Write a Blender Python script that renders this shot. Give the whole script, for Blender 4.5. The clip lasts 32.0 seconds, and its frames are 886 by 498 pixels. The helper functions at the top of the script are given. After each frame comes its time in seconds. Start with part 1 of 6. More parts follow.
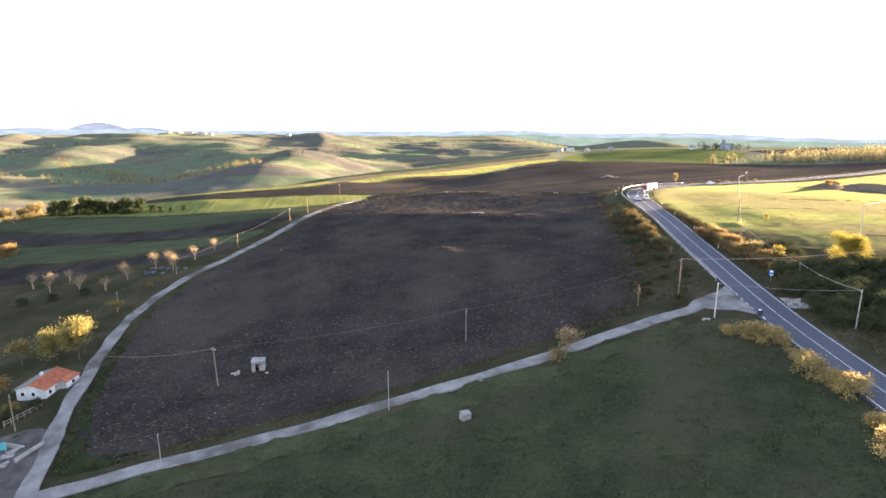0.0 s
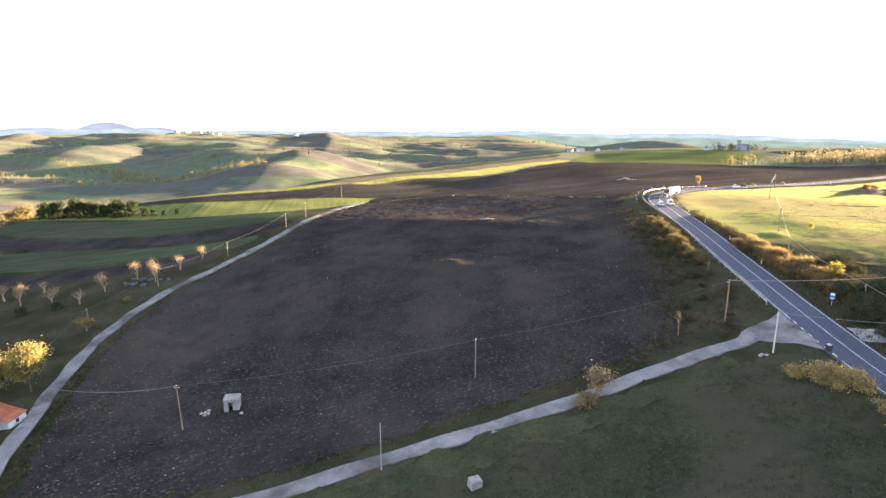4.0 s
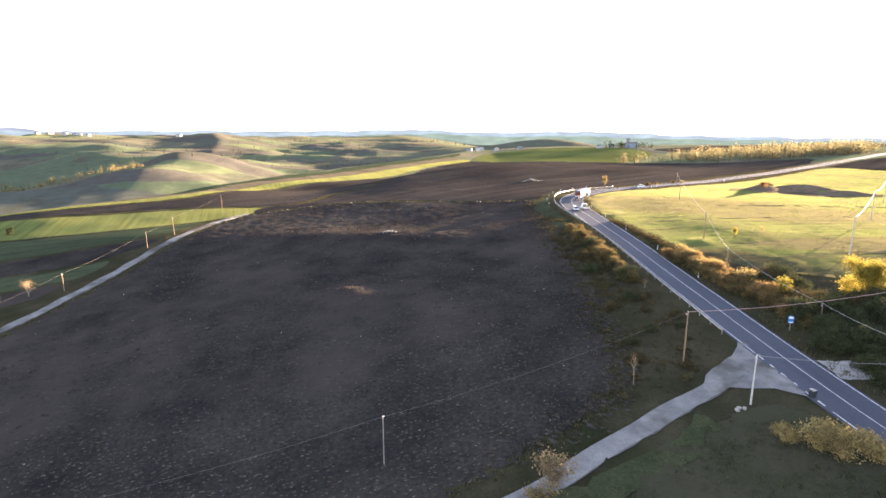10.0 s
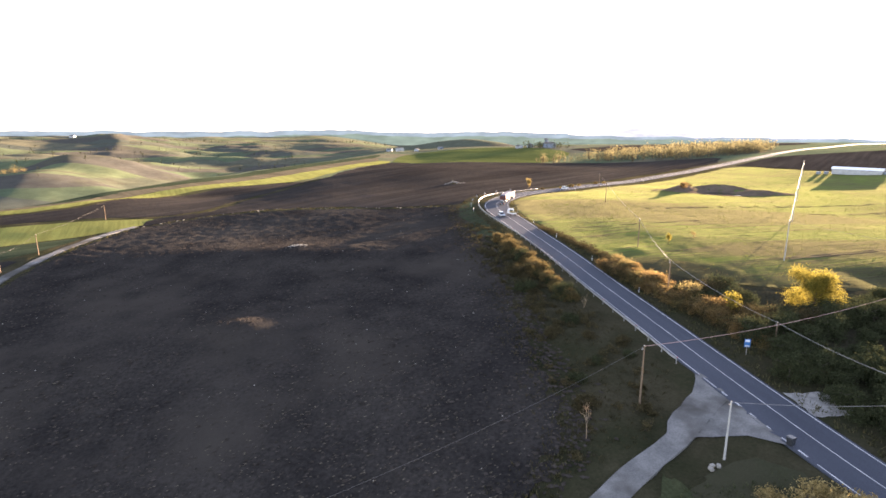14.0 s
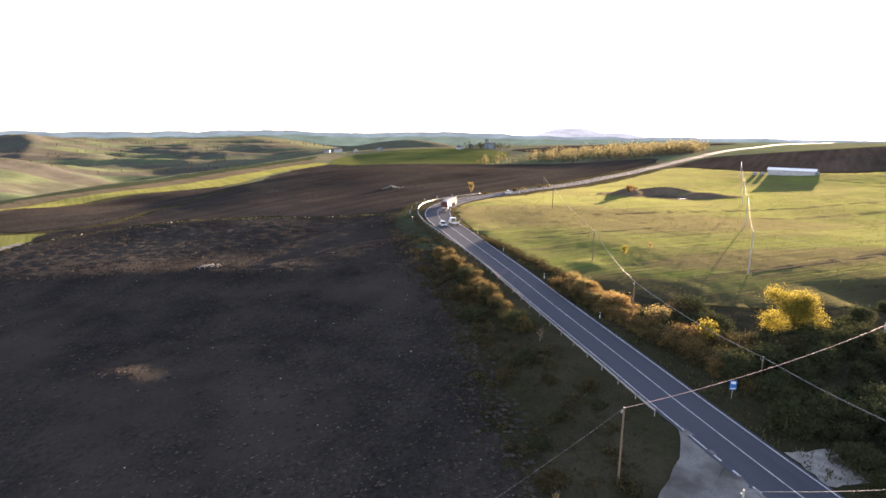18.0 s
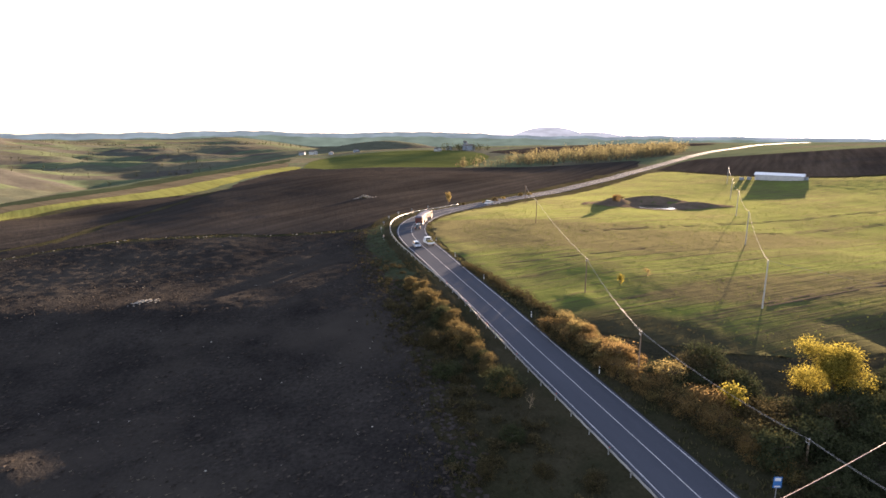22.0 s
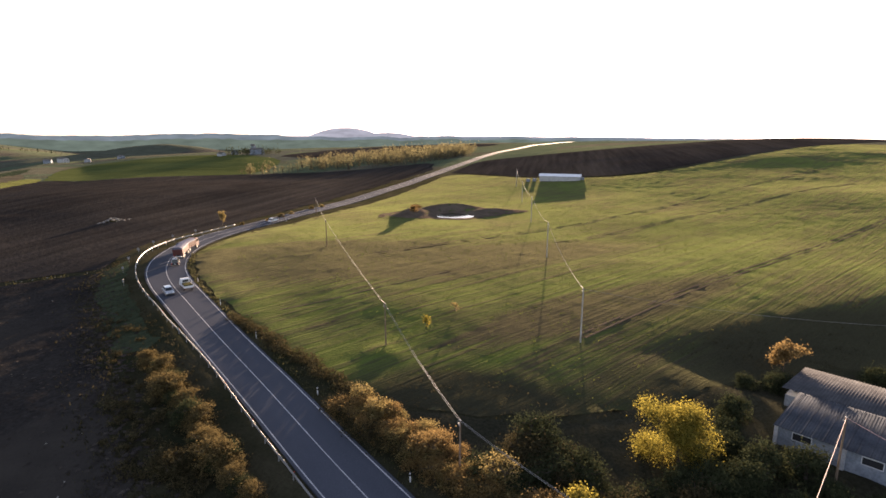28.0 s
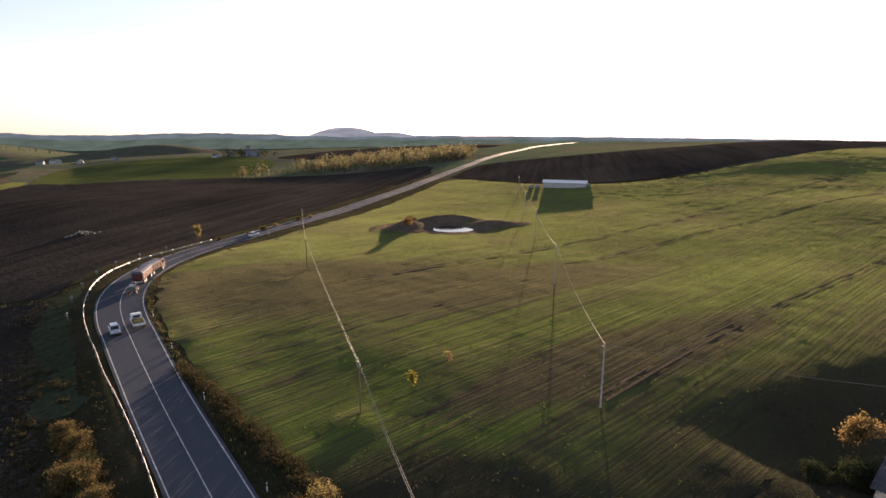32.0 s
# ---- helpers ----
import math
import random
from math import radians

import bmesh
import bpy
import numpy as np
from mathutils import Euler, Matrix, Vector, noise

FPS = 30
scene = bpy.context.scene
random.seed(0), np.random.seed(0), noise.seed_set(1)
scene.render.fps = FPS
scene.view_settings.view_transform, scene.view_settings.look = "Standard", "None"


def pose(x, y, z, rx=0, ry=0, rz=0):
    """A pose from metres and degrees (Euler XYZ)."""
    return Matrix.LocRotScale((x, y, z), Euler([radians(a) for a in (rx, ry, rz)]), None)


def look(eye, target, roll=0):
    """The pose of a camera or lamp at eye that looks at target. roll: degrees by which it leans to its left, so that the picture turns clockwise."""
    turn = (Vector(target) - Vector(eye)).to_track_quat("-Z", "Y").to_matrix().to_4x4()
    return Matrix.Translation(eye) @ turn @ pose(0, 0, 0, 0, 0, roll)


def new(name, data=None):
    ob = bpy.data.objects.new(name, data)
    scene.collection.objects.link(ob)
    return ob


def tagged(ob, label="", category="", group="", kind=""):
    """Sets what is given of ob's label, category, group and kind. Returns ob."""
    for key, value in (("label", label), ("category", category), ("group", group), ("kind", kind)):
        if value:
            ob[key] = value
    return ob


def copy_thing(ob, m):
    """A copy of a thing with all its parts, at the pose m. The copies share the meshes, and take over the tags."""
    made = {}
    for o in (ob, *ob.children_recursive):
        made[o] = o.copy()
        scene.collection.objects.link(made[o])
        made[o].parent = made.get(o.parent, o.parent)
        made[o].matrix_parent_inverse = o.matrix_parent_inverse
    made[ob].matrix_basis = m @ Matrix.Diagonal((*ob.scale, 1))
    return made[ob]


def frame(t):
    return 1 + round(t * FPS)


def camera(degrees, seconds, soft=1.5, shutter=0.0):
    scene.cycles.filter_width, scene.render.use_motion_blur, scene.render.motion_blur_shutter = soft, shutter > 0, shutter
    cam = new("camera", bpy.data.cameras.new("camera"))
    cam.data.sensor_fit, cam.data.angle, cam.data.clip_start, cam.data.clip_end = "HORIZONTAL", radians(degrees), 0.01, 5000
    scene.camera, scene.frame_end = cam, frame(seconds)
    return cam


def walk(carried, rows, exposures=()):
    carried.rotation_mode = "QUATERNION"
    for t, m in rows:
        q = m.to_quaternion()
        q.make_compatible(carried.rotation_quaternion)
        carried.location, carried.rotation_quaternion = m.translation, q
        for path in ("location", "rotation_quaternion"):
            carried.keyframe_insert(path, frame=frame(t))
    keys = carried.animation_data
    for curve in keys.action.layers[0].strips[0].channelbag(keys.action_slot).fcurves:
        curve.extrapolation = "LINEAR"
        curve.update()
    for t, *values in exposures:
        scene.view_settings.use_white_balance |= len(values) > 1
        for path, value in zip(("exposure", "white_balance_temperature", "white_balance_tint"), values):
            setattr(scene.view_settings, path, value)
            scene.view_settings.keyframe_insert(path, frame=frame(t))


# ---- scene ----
cam = camera(76.97, 32.0, 1.6)
PATH = [
    (0, (0.00, -0.00, 50.00), (0.000, 9.752, 47.789), -0.00),
    (0.5, (0.05, 2.20, 49.96), (0.057, 11.954, 47.748), -0.03),
    (1, (0.12, 4.38, 49.91), (0.012, 14.130, 47.699), 0.01),
    (1.5, (0.14, 6.53, 49.84), (0.016, 16.281, 47.631), 0.02),
    (2, (0.20, 8.69, 49.76), (0.062, 18.447, 47.560), 0.02),
    (2.5, (0.23, 10.88, 49.65), (0.090, 20.630, 47.448), 0.03),
    (3, (0.25, 13.07, 49.55), (0.120, 22.828, 47.345), 0.04),
    (3.5, (0.27, 15.26, 49.48), (0.135, 25.012, 47.275), 0.05),
    (5.5, (0.37, 23.94, 49.48), (0.274, 33.695, 47.262), 0.00),
    (6, (0.42, 26.14, 49.51), (0.367, 35.893, 47.292), -0.01),
    (6.5, (0.45, 28.38, 49.48), (0.485, 38.131, 47.269), -0.01),
    (7, (0.48, 30.57, 49.46), (0.671, 40.322, 47.242), 0.06),
    (7.5, (0.58, 32.74, 49.47), (0.955, 42.489, 47.255), 0.01),
    (8, (0.74, 34.90, 49.45), (1.318, 44.635, 47.242), 0.03),
    (8.5, (0.91, 37.04, 49.41), (1.738, 46.759, 47.198), -0.00),
    (9, (1.14, 39.10, 49.40), (2.229, 48.787, 47.182), 0.02),
    (9.5, (1.43, 41.13, 49.41), (2.765, 50.785, 47.187), -0.05),
    (10, (1.78, 43.20, 49.41), (3.371, 52.816, 47.192), -0.06),
    (10.5, (2.21, 45.31, 49.46), (4.035, 54.888, 47.230), -0.10),
    (11, (2.71, 47.44, 49.49), (4.742, 56.971, 47.258), -0.10),
    (11.5, (3.29, 49.53, 49.50), (5.517, 59.023, 47.275), -0.09),
    (12, (3.90, 51.60, 49.52), (6.322, 61.042, 47.289), -0.13),
    (12.5, (4.56, 53.68, 49.52), (7.160, 63.076, 47.286), -0.11),
    (13, (5.22, 55.72, 49.48), (7.952, 65.077, 47.262), -0.07),
    (13.5, (5.91, 57.74, 49.44), (8.759, 67.068, 47.224), -0.07),
    (14, (6.68, 59.78, 49.38), (9.598, 69.086, 47.163), 0.02),
    (14.5, (7.50, 61.83, 49.33), (10.494, 71.110, 47.119), 0.08),
    (16.5, (11.04, 69.92, 49.31), (14.526, 79.024, 47.102), 0.21),
    (17, (11.94, 71.87, 49.36), (15.559, 80.927, 47.149), 0.17),
    (17.5, (12.90, 73.78, 49.45), (16.658, 82.779, 47.232), 0.15),
    (18, (13.90, 75.67, 49.59), (17.770, 84.619, 47.380), 0.12),
    (18.5, (14.88, 77.60, 49.85), (18.824, 86.517, 47.643), 0.03),
    (19, (15.88, 79.53, 50.22), (19.888, 88.421, 48.011), 0.02),
    (19.5, (16.94, 81.44, 50.69), (20.994, 90.309, 48.475), 0.05),
    (20, (18.02, 83.34, 51.19), (22.118, 92.186, 48.978), -0.04),
    (20.5, (19.11, 85.24, 51.68), (23.254, 94.069, 49.468), -0.02),
    (21, (20.21, 87.16, 52.09), (24.402, 95.961, 49.875), -0.07),
    (21.5, (21.31, 89.07, 52.31), (25.522, 97.861, 50.089), -0.07),
    (22, (22.38, 90.96, 52.37), (26.577, 99.762, 50.149), -0.13),
    (22.5, (23.44, 92.84, 52.37), (27.618, 101.647, 50.150), -0.11),
    (23, (24.53, 94.73, 52.37), (28.865, 103.466, 50.153), -0.13),
    (23.5, (25.72, 96.59, 52.41), (30.748, 104.942, 50.190), -0.04),
    (24, (27.07, 98.35, 52.50), (32.572, 106.399, 50.273), -0.01),
    (24.5, (28.51, 100.04, 52.69), (34.169, 107.976, 50.467), -0.00),
    (25, (30.02, 101.65, 52.97), (36.117, 109.265, 50.747), -0.07),
    (25.5, (31.68, 103.17, 53.22), (38.319, 110.311, 51.001), 0.01),
    (26, (33.43, 104.62, 53.46), (40.331, 111.509, 51.243), -0.03),
    (26.5, (35.22, 106.03, 53.69), (42.220, 112.814, 51.475), -0.02),
    (28.5, (42.01, 111.52, 53.95), (49.002, 118.321, 51.736), -0.07),
    (29, (43.79, 112.91, 54.38), (50.787, 119.703, 52.167), -0.09),
    (29.5, (45.60, 114.32, 54.85), (52.588, 121.114, 52.636), -0.03),
    (30, (47.38, 115.73, 55.25), (54.381, 122.527, 53.034), -0.11),
    (30.5, (49.12, 117.15, 55.50), (56.107, 123.947, 53.274), -0.11),
    (31, (50.82, 118.55, 55.64), (57.809, 125.350, 53.413), -0.10),
    (31.5, (52.52, 119.97, 55.77), (59.502, 126.772, 53.539), -0.03),
    (32, (54.23, 121.37, 55.85), (61.207, 128.180, 53.624), -0.05),
]
EXPOSURES = [(0, 4.28, 6850, 22), (6, 4.33, 6900, 23), (13, 3.95, 6950, 24), (19, 3.38, 6950, 24), (26, 2.85, 6950, 24), (29, 2.45, 6900, 24), (32, 2.12, 6850, 24)]
walk(cam, [(t, look(eye, target, roll)) for t, eye, target, roll in PATH], EXPOSURES)

# ---- light ----
SUN_AZIMUTH, SUN_HEIGHT = 57.5, 4.6  # degrees, from +y towards +x
az, el = radians(SUN_AZIMUTH), radians(SUN_HEIGHT)
to_sun = Vector((math.sin(az) * math.cos(el), math.cos(az) * math.cos(el), math.sin(el)))
world = bpy.data.worlds.new("world")
scene.world = world
world.use_nodes = True
wn = world.node_tree.nodes
sky = wn.new("ShaderNodeTexSky")
sky.sky_type, sky.sun_disc = "NISHITA", False
sky.sun_elevation, sky.sun_rotation = el, az
sky.altitude, sky.air_density, sky.dust_density, sky.ozone_density = 300, 1.0, 0.4, 2.0
haze = wn.new("ShaderNodeHueSaturation")
haze.inputs["Saturation"].default_value = 0.52
wn["Background"].inputs["Strength"].default_value = 0.08
world.node_tree.links.new(sky.outputs["Color"], haze.inputs["Color"])
cool = wn.new("ShaderNodeMix")
cool.data_type, cool.blend_type = "RGBA", "MULTIPLY"
cool.inputs[0].default_value, cool.inputs[7].default_value = 1.0, (0.92, 0.98, 1.08, 1)
world.node_tree.links.new(haze.outputs["Color"], cool.inputs[6])
world.node_tree.links.new(cool.outputs[2], wn["Background"].inputs["Color"])
lamp = bpy.data.lights.new("sun", "SUN")
lamp.energy, lamp.angle, lamp.color = 5.0, radians(0.6), (1.0, 0.8, 0.55)
sun = new("sun", lamp)
sun.matrix_world = look(to_sun * 100, (0, 0, 0))


# ---- materials ----
def nodes_of(name):
    m = bpy.data.materials.new(name)
    m.use_nodes = True
    return m, m.node_tree.nodes, m.node_tree.links


def noise_node(n, l, coord, scale, detail=6, rough=0.6, stretch=None):
    if stretch:
        mp = n.new("ShaderNodeMapping")
        mp.vector_type = "TEXTURE"
        mp.inputs["Scale"].default_value = [1 / v for v in stretch[:3]]
        mp.inputs["Rotation"].default_value = (0, 0, stretch[3])
        l.new(coord, mp.inputs["Vector"])
        coord = mp.outputs["Vector"]
    t = n.new("ShaderNodeTexNoise")
    t.inputs["Scale"].default_value, t.inputs["Detail"].default_value, t.inputs["Roughness"].default_value = scale, detail, rough
    l.new(coord, t.inputs["Vector"])
    return t.outputs["Fac"]


def ramp(n, l, fac, stops):
    r = n.new("ShaderNodeValToRGB")
    while len(r.color_ramp.elements) < len(stops):
        r.color_ramp.elements.new(0.5)
    for e, (p, c) in zip(r.color_ramp.elements, stops):
        e.position, e.color = p, (*c, 1)
    l.new(fac, r.inputs["Fac"])
    return r.outputs["Color"]


def mix(n, l, fac, a, b, kind="MIX"):
    m = n.new("ShaderNodeMix")
    m.data_type, m.blend_type = "RGBA", kind
    for sock, v in ((m.inputs[0], fac), (m.inputs[6], a), (m.inputs[7], b)):
        if isinstance(v, (int, float)):
            sock.default_value = v
        elif isinstance(v, tuple):
            sock.default_value = (*v, 1)
        else:
            l.new(v, sock)
    return m.outputs[2]


def surface(name, colors, scale=0.5, fine=12.0, rough=0.9, metal=0.0, bump=0.3, depth=0.05, stretch=None, streak=0.0, spread=(0.3, 0.7), island=0.0, spec=0.0, sheen=0.0, contrast=0.38):
    """A rough natural or built surface: two colours by broad noise, grain by fine noise, relief by both."""
    m, n, l = nodes_of(name)
    b = n["Principled BSDF"]
    coord = n.new("ShaderNodeTexCoord").outputs["Object"]
    broad = noise_node(n, l, coord, scale, 5, 0.6, stretch)
    grain = noise_node(n, l, coord, fine, 4, 0.7)
    c = ramp(n, l, broad, [(spread[0], colors[0]), (spread[1], colors[1])])
    dark = ramp(n, l, grain, [(0.25, (1 - contrast,) * 3), (0.75, (1 + 0.8 * contrast,) * 3)])
    c = mix(n, l, 0.8, c, dark, "MULTIPLY")
    if len(colors) > 2:
        patch = noise_node(n, l, coord, scale * 0.23, 4, 0.65)
        k = ramp(n, l, patch, [(0.48, (0, 0, 0)), (0.62, (1, 1, 1))])
        c = mix(n, l, k, c, colors[2])
    if streak:
        s = noise_node(n, l, coord, streak, 3, 0.6, (1, 0.03, 1, stretch[3] if stretch else 0.0))
        c = mix(n, l, 0.75, c, ramp(n, l, s, [(0.3, (0.6,) * 3), (0.7, (1.25,) * 3)]), "MULTIPLY")
    if island:
        g = n.new("ShaderNodeNewGeometry").outputs["Random Per Island"]
        c = mix(n, l, 1.0, c, ramp(n, l, g, [(0.0, (1 - island,) * 3), (1.0, (1 + island,) * 3)]), "MULTIPLY")
    l.new(c, b.inputs["Base Color"])
    b.inputs["Roughness"].default_value, b.inputs["Metallic"].default_value = rough, metal
    b.inputs["Specular IOR Level"].default_value = spec
    b.inputs["Sheen Weight"].default_value, b.inputs["Sheen Roughness"].default_value, b.inputs["Sheen Tint"].default_value = sheen, 0.4, (0.95, 0.9, 0.34, 1)
    if bump:
        bp = n.new("ShaderNodeBump")
        bp.inputs["Strength"].default_value, bp.inputs["Distance"].default_value = bump, depth
        l.new(grain, bp.inputs["Height"])
        l.new(bp.outputs["Normal"], b.inputs["Normal"])
    return m


def foliage(name, low, high, through_=0.45):
    """Leaves: colour by leaf, part of the light passing through."""
    m, n, l = nodes_of(name)
    out = n["Material Output"]
    n.remove(n["Principled BSDF"])
    g = n.new("ShaderNodeNewGeometry").outputs["Random Per Island"]
    c = ramp(n, l, g, [(0.0, low), (1.0, high)])
    coord = n.new("ShaderNodeTexCoord").outputs["Object"]
    c = mix(n, l, 0.7, c, ramp(n, l, noise_node(n, l, coord, 0.7, 3), [(0.3, (0.6,) * 3), (0.7, (1.3,) * 3)]), "MULTIPLY")
    d, t, a = n.new("ShaderNodeBsdfDiffuse"), n.new("ShaderNodeBsdfTranslucent"), n.new("ShaderNodeMixShader")
    a.inputs[0].default_value = through_
    for s in (d, t):
        l.new(c, s.inputs["Color"])
    l.new(d.outputs[0], a.inputs[1]), l.new(t.outputs[0], a.inputs[2])
    l.new(a.outputs[0], out.inputs["Surface"])
    return m


def plain(name, color, rough=0.6, metal=0.0, var=0.12, scale=6.0, spec=0.4):
    lo, hi = tuple(v * (1 - var) for v in color), tuple(min(1, v * (1 + var)) for v in color)
    return surface(name, (lo, hi), scale, scale * 6, rough, metal, 0.15, 0.01, spec=spec)


SOIL = surface("ploughed_soil", ((0.022, 0.0203, 0.0195), (0.043, 0.0385, 0.0345), (0.05, 0.044, 0.038)), 0.08, 1.6, 0.95, bump=0.9, depth=0.28, contrast=0.6, spread=(0.33, 0.68))
SOIL_FAR = surface("ploughed_soil_far", ((0.025, 0.0225, 0.0212), (0.048, 0.0425, 0.0375), (0.041, 0.0365, 0.033)), 0.02, 0.6, 0.95, bump=0.6, depth=0.5, stretch=(1, 0.3, 1, -1.0), streak=0.25)
MEADOW = surface("meadow_grass", ((0.024, 0.034, 0.019), (0.048, 0.055, 0.029), (0.05, 0.049, 0.031)), 0.14, 2.0, 0.95, bump=1.0, depth=0.4, contrast=0.6)


def crop_rows(name, green, lush, earth, turn, gap, thin, fallow):
    """Young crop in drilled rows over bare earth, thin in places; fallow paints shade."""
    m, n, l = nodes_of(name)
    b = n["Principled BSDF"]
    coord = n.new("ShaderNodeTexCoord").outputs["Object"]
    leaf = ramp(n, l, noise_node(n, l, coord, 0.06, 5, 0.6), [(0.3, green), (0.7, lush)])
    row = noise_node(n, l, coord, gap, 2, 0.5, (1, 0.012, 1, turn))
    band = noise_node(n, l, coord, gap * 0.3, 3, 0.6, (1, 0.03, 1, turn))
    bare = noise_node(n, l, coord, 0.035, 6, 0.65)
    speck = noise_node(n, l, coord, 3.0, 4, 0.75)
    mixed = n.new("ShaderNodeMath")
    mixed.operation = "MULTIPLY_ADD"
    l.new(row, mixed.inputs[0])
    mixed.inputs[1].default_value = 1.5
    l.new(band, mixed.inputs[2])
    total = n.new("ShaderNodeMath")
    total.operation = "MULTIPLY_ADD"
    l.new(bare, total.inputs[0])
    total.inputs[1].default_value = 1.7
    l.new(mixed.outputs[0], total.inputs[2])
    scaled = n.new("ShaderNodeMath")
    scaled.operation = "MULTIPLY_ADD"
    l.new(speck, scaled.inputs[0])
    scaled.inputs[1].default_value = 0.5
    l.new(total.outputs[0], scaled.inputs[2])

    def plot(cx, cy, turn_, rx, ry):
        """One inside an uneven oval of the land, nought outside."""
        mp = n.new("ShaderNodeMapping")
        mp.vector_type = "TEXTURE"
        mp.inputs["Location"].default_value, mp.inputs["Rotation"].default_value, mp.inputs["Scale"].default_value = (cx, cy, 0), (0, 0, turn_), (rx, ry, 1e6)
        l.new(coord, mp.inputs["Vector"])
        size = n.new("ShaderNodeVectorMath")
        size.operation = "LENGTH"
        l.new(mp.outputs[0], size.inputs[0])
        edge = n.new("ShaderNodeMath")
        edge.operation = "MULTIPLY_ADD"
        l.new(bare, edge.inputs[0])
        edge.inputs[1].default_value = 1.4
        l.new(size.outputs["Value"], edge.inputs[2])
        r = n.new("ShaderNodeMapRange")
        r.inputs[1].default_value, r.inputs[2].default_value, r.inputs[3].default_value, r.inputs[4].default_value = 1.35, 1.95, 1.0, 0.0
        l.new(edge.outputs[0], r.inputs[0])
        return r.outputs[0]

    last = scaled.outputs[0]
    for oval in thin:
        more = n.new("ShaderNodeMath")
        more.operation = "MULTIPLY_ADD"
        l.new(plot(*oval), more.inputs[0])
        more.inputs[1].default_value = 0.75
        l.new(last, more.inputs[2])
        last = more.outputs[0]
    k = n.new("ShaderNodeMapRange")
    k.inputs[1].default_value, k.inputs[2].default_value = 2.15, 2.8
    l.new(last, k.inputs[0])
    c = mix(n, l, k.outputs[0], leaf, earth)
    # dark ovals that paint shade and weeds over the crop's end
    for oval in fallow:
        c = mix(n, l, plot(*oval), c, (0.036, 0.034, 0.022))
    c = mix(n, l, 0.8, c, ramp(n, l, speck, [(0.25, (0.6,) * 3), (0.75, (1.35,) * 3)]), "MULTIPLY")
    l.new(c, b.inputs["Base Color"])
    b.inputs["Roughness"].default_value, b.inputs["Specular IOR Level"].default_value = 0.95, 0.0
    b.inputs["Sheen Weight"].default_value, b.inputs["Sheen Roughness"].default_value, b.inputs["Sheen Tint"].default_value = 0.07, 0.4, (0.92, 0.9, 0.42, 1)
    bp = n.new("ShaderNodeBump")
    bp.inputs["Strength"].default_value, bp.inputs["Distance"].default_value = 0.8, 0.12
    l.new(scaled.outputs[0], bp.inputs["Height"]), l.new(bp.outputs[0], b.inputs["Normal"])
    return m


CROP = crop_rows("young_crop", (0.056, 0.084, 0.02), (0.096, 0.128, 0.031), (0.052, 0.043, 0.031), -1.68, 1.7, [(124, 222, -0.85, 46, 20), (112, 243, -0.6, 26, 13), (150, 200, -0.5, 42, 12), (135, 158, -0.3, 34, 8)], [(150, 119, -0.62, 46, 18), (91, 155, -0.9, 17, 9), (122, 130, -0.5, 30, 11), (190, 97, -0.6, 40, 16)])
# green brightened for strips in the sun; that light is in the colour
CROP_LIT = surface("sunlit_crop", ((0.08, 0.1, 0.032), (0.115, 0.134, 0.044)), 0.03, 1.5, 0.9, bump=0.6, depth=0.2, stretch=(1, 0.3, 1, 0.2), streak=0.4, sheen=0.03)
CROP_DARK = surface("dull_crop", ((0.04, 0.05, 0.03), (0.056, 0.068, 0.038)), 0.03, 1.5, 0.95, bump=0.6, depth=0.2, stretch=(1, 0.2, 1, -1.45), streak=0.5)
CROP_MID = surface("mid_crop", ((0.07, 0.085, 0.03), (0.105, 0.12, 0.042)), 0.02, 1.5, 0.95, bump=0.6, depth=0.2, stretch=(1, 0.3, 1, 0.5), streak=0.3)
STUBBLE_PALE = surface("pale_stubble", ((0.1, 0.085, 0.056), (0.145, 0.122, 0.08)), 0.03, 1.5, 0.95, bump=0.6, depth=0.2, stretch=(1, 0.3, 1, 0.5), streak=0.3)
STUBBLE = surface("stubble", ((0.068, 0.06, 0.036), (0.105, 0.09, 0.052), (0.07, 0.078, 0.03)), 0.06, 3.0, 0.95, bump=0.8, depth=0.15, stretch=(1, 0.2, 1, -1.68), streak=1.2, sheen=0.05)
GRAVEL = surface("pale_gravel", ((0.12, 0.12, 0.117), (0.225, 0.22, 0.212), (0.085, 0.081, 0.075)), 0.35, 5.0, 0.9, bump=0.5, depth=0.04)
ASPHALT = surface("asphalt", ((0.054, 0.06, 0.075), (0.084, 0.091, 0.11)), 0.12, 9.0, 0.85, bump=0.25, depth=0.01, stretch=(1, 0.12, 1, -0.15), spec=0.006)
PAINT = surface("road_paint", ((0.36, 0.37, 0.38), (0.62, 0.62, 0.62)), 0.8, 14.0, 0.6, bump=0.1)
CONCRETE = surface("old_concrete", ((0.15, 0.147, 0.138), (0.3, 0.292, 0.275)), 0.8, 9.0, 0.85)
POLE_GREY = surface("pole_concrete", ((0.34, 0.33, 0.31), (0.5, 0.49, 0.46)), 1.2, 14.0, 0.8)
POLE_WOOD = surface("pole_wood", ((0.16, 0.115, 0.08), (0.27, 0.2, 0.14)), 1.0, 12.0, 0.85, stretch=(1, 1, 0.1, 0))
CABLE = plain("aluminium_cable", (0.3, 0.29, 0.28), 0.6, 0.0, spec=0.05)
CABLE_DULL = plain("weathered_cable", (0.17, 0.165, 0.16), 0.7, spec=0.05)
CABLE_PINK = plain("reddish_white_cable", (0.5, 0.33, 0.3), 0.6, spec=0.1)
STEEL = plain("galvanised_steel", (0.36, 0.35, 0.34), 0.6, 0.3)
BARK = surface("bark", ((0.05, 0.042, 0.034), (0.12, 0.1, 0.08)), 2.0, 12.0, 0.95)
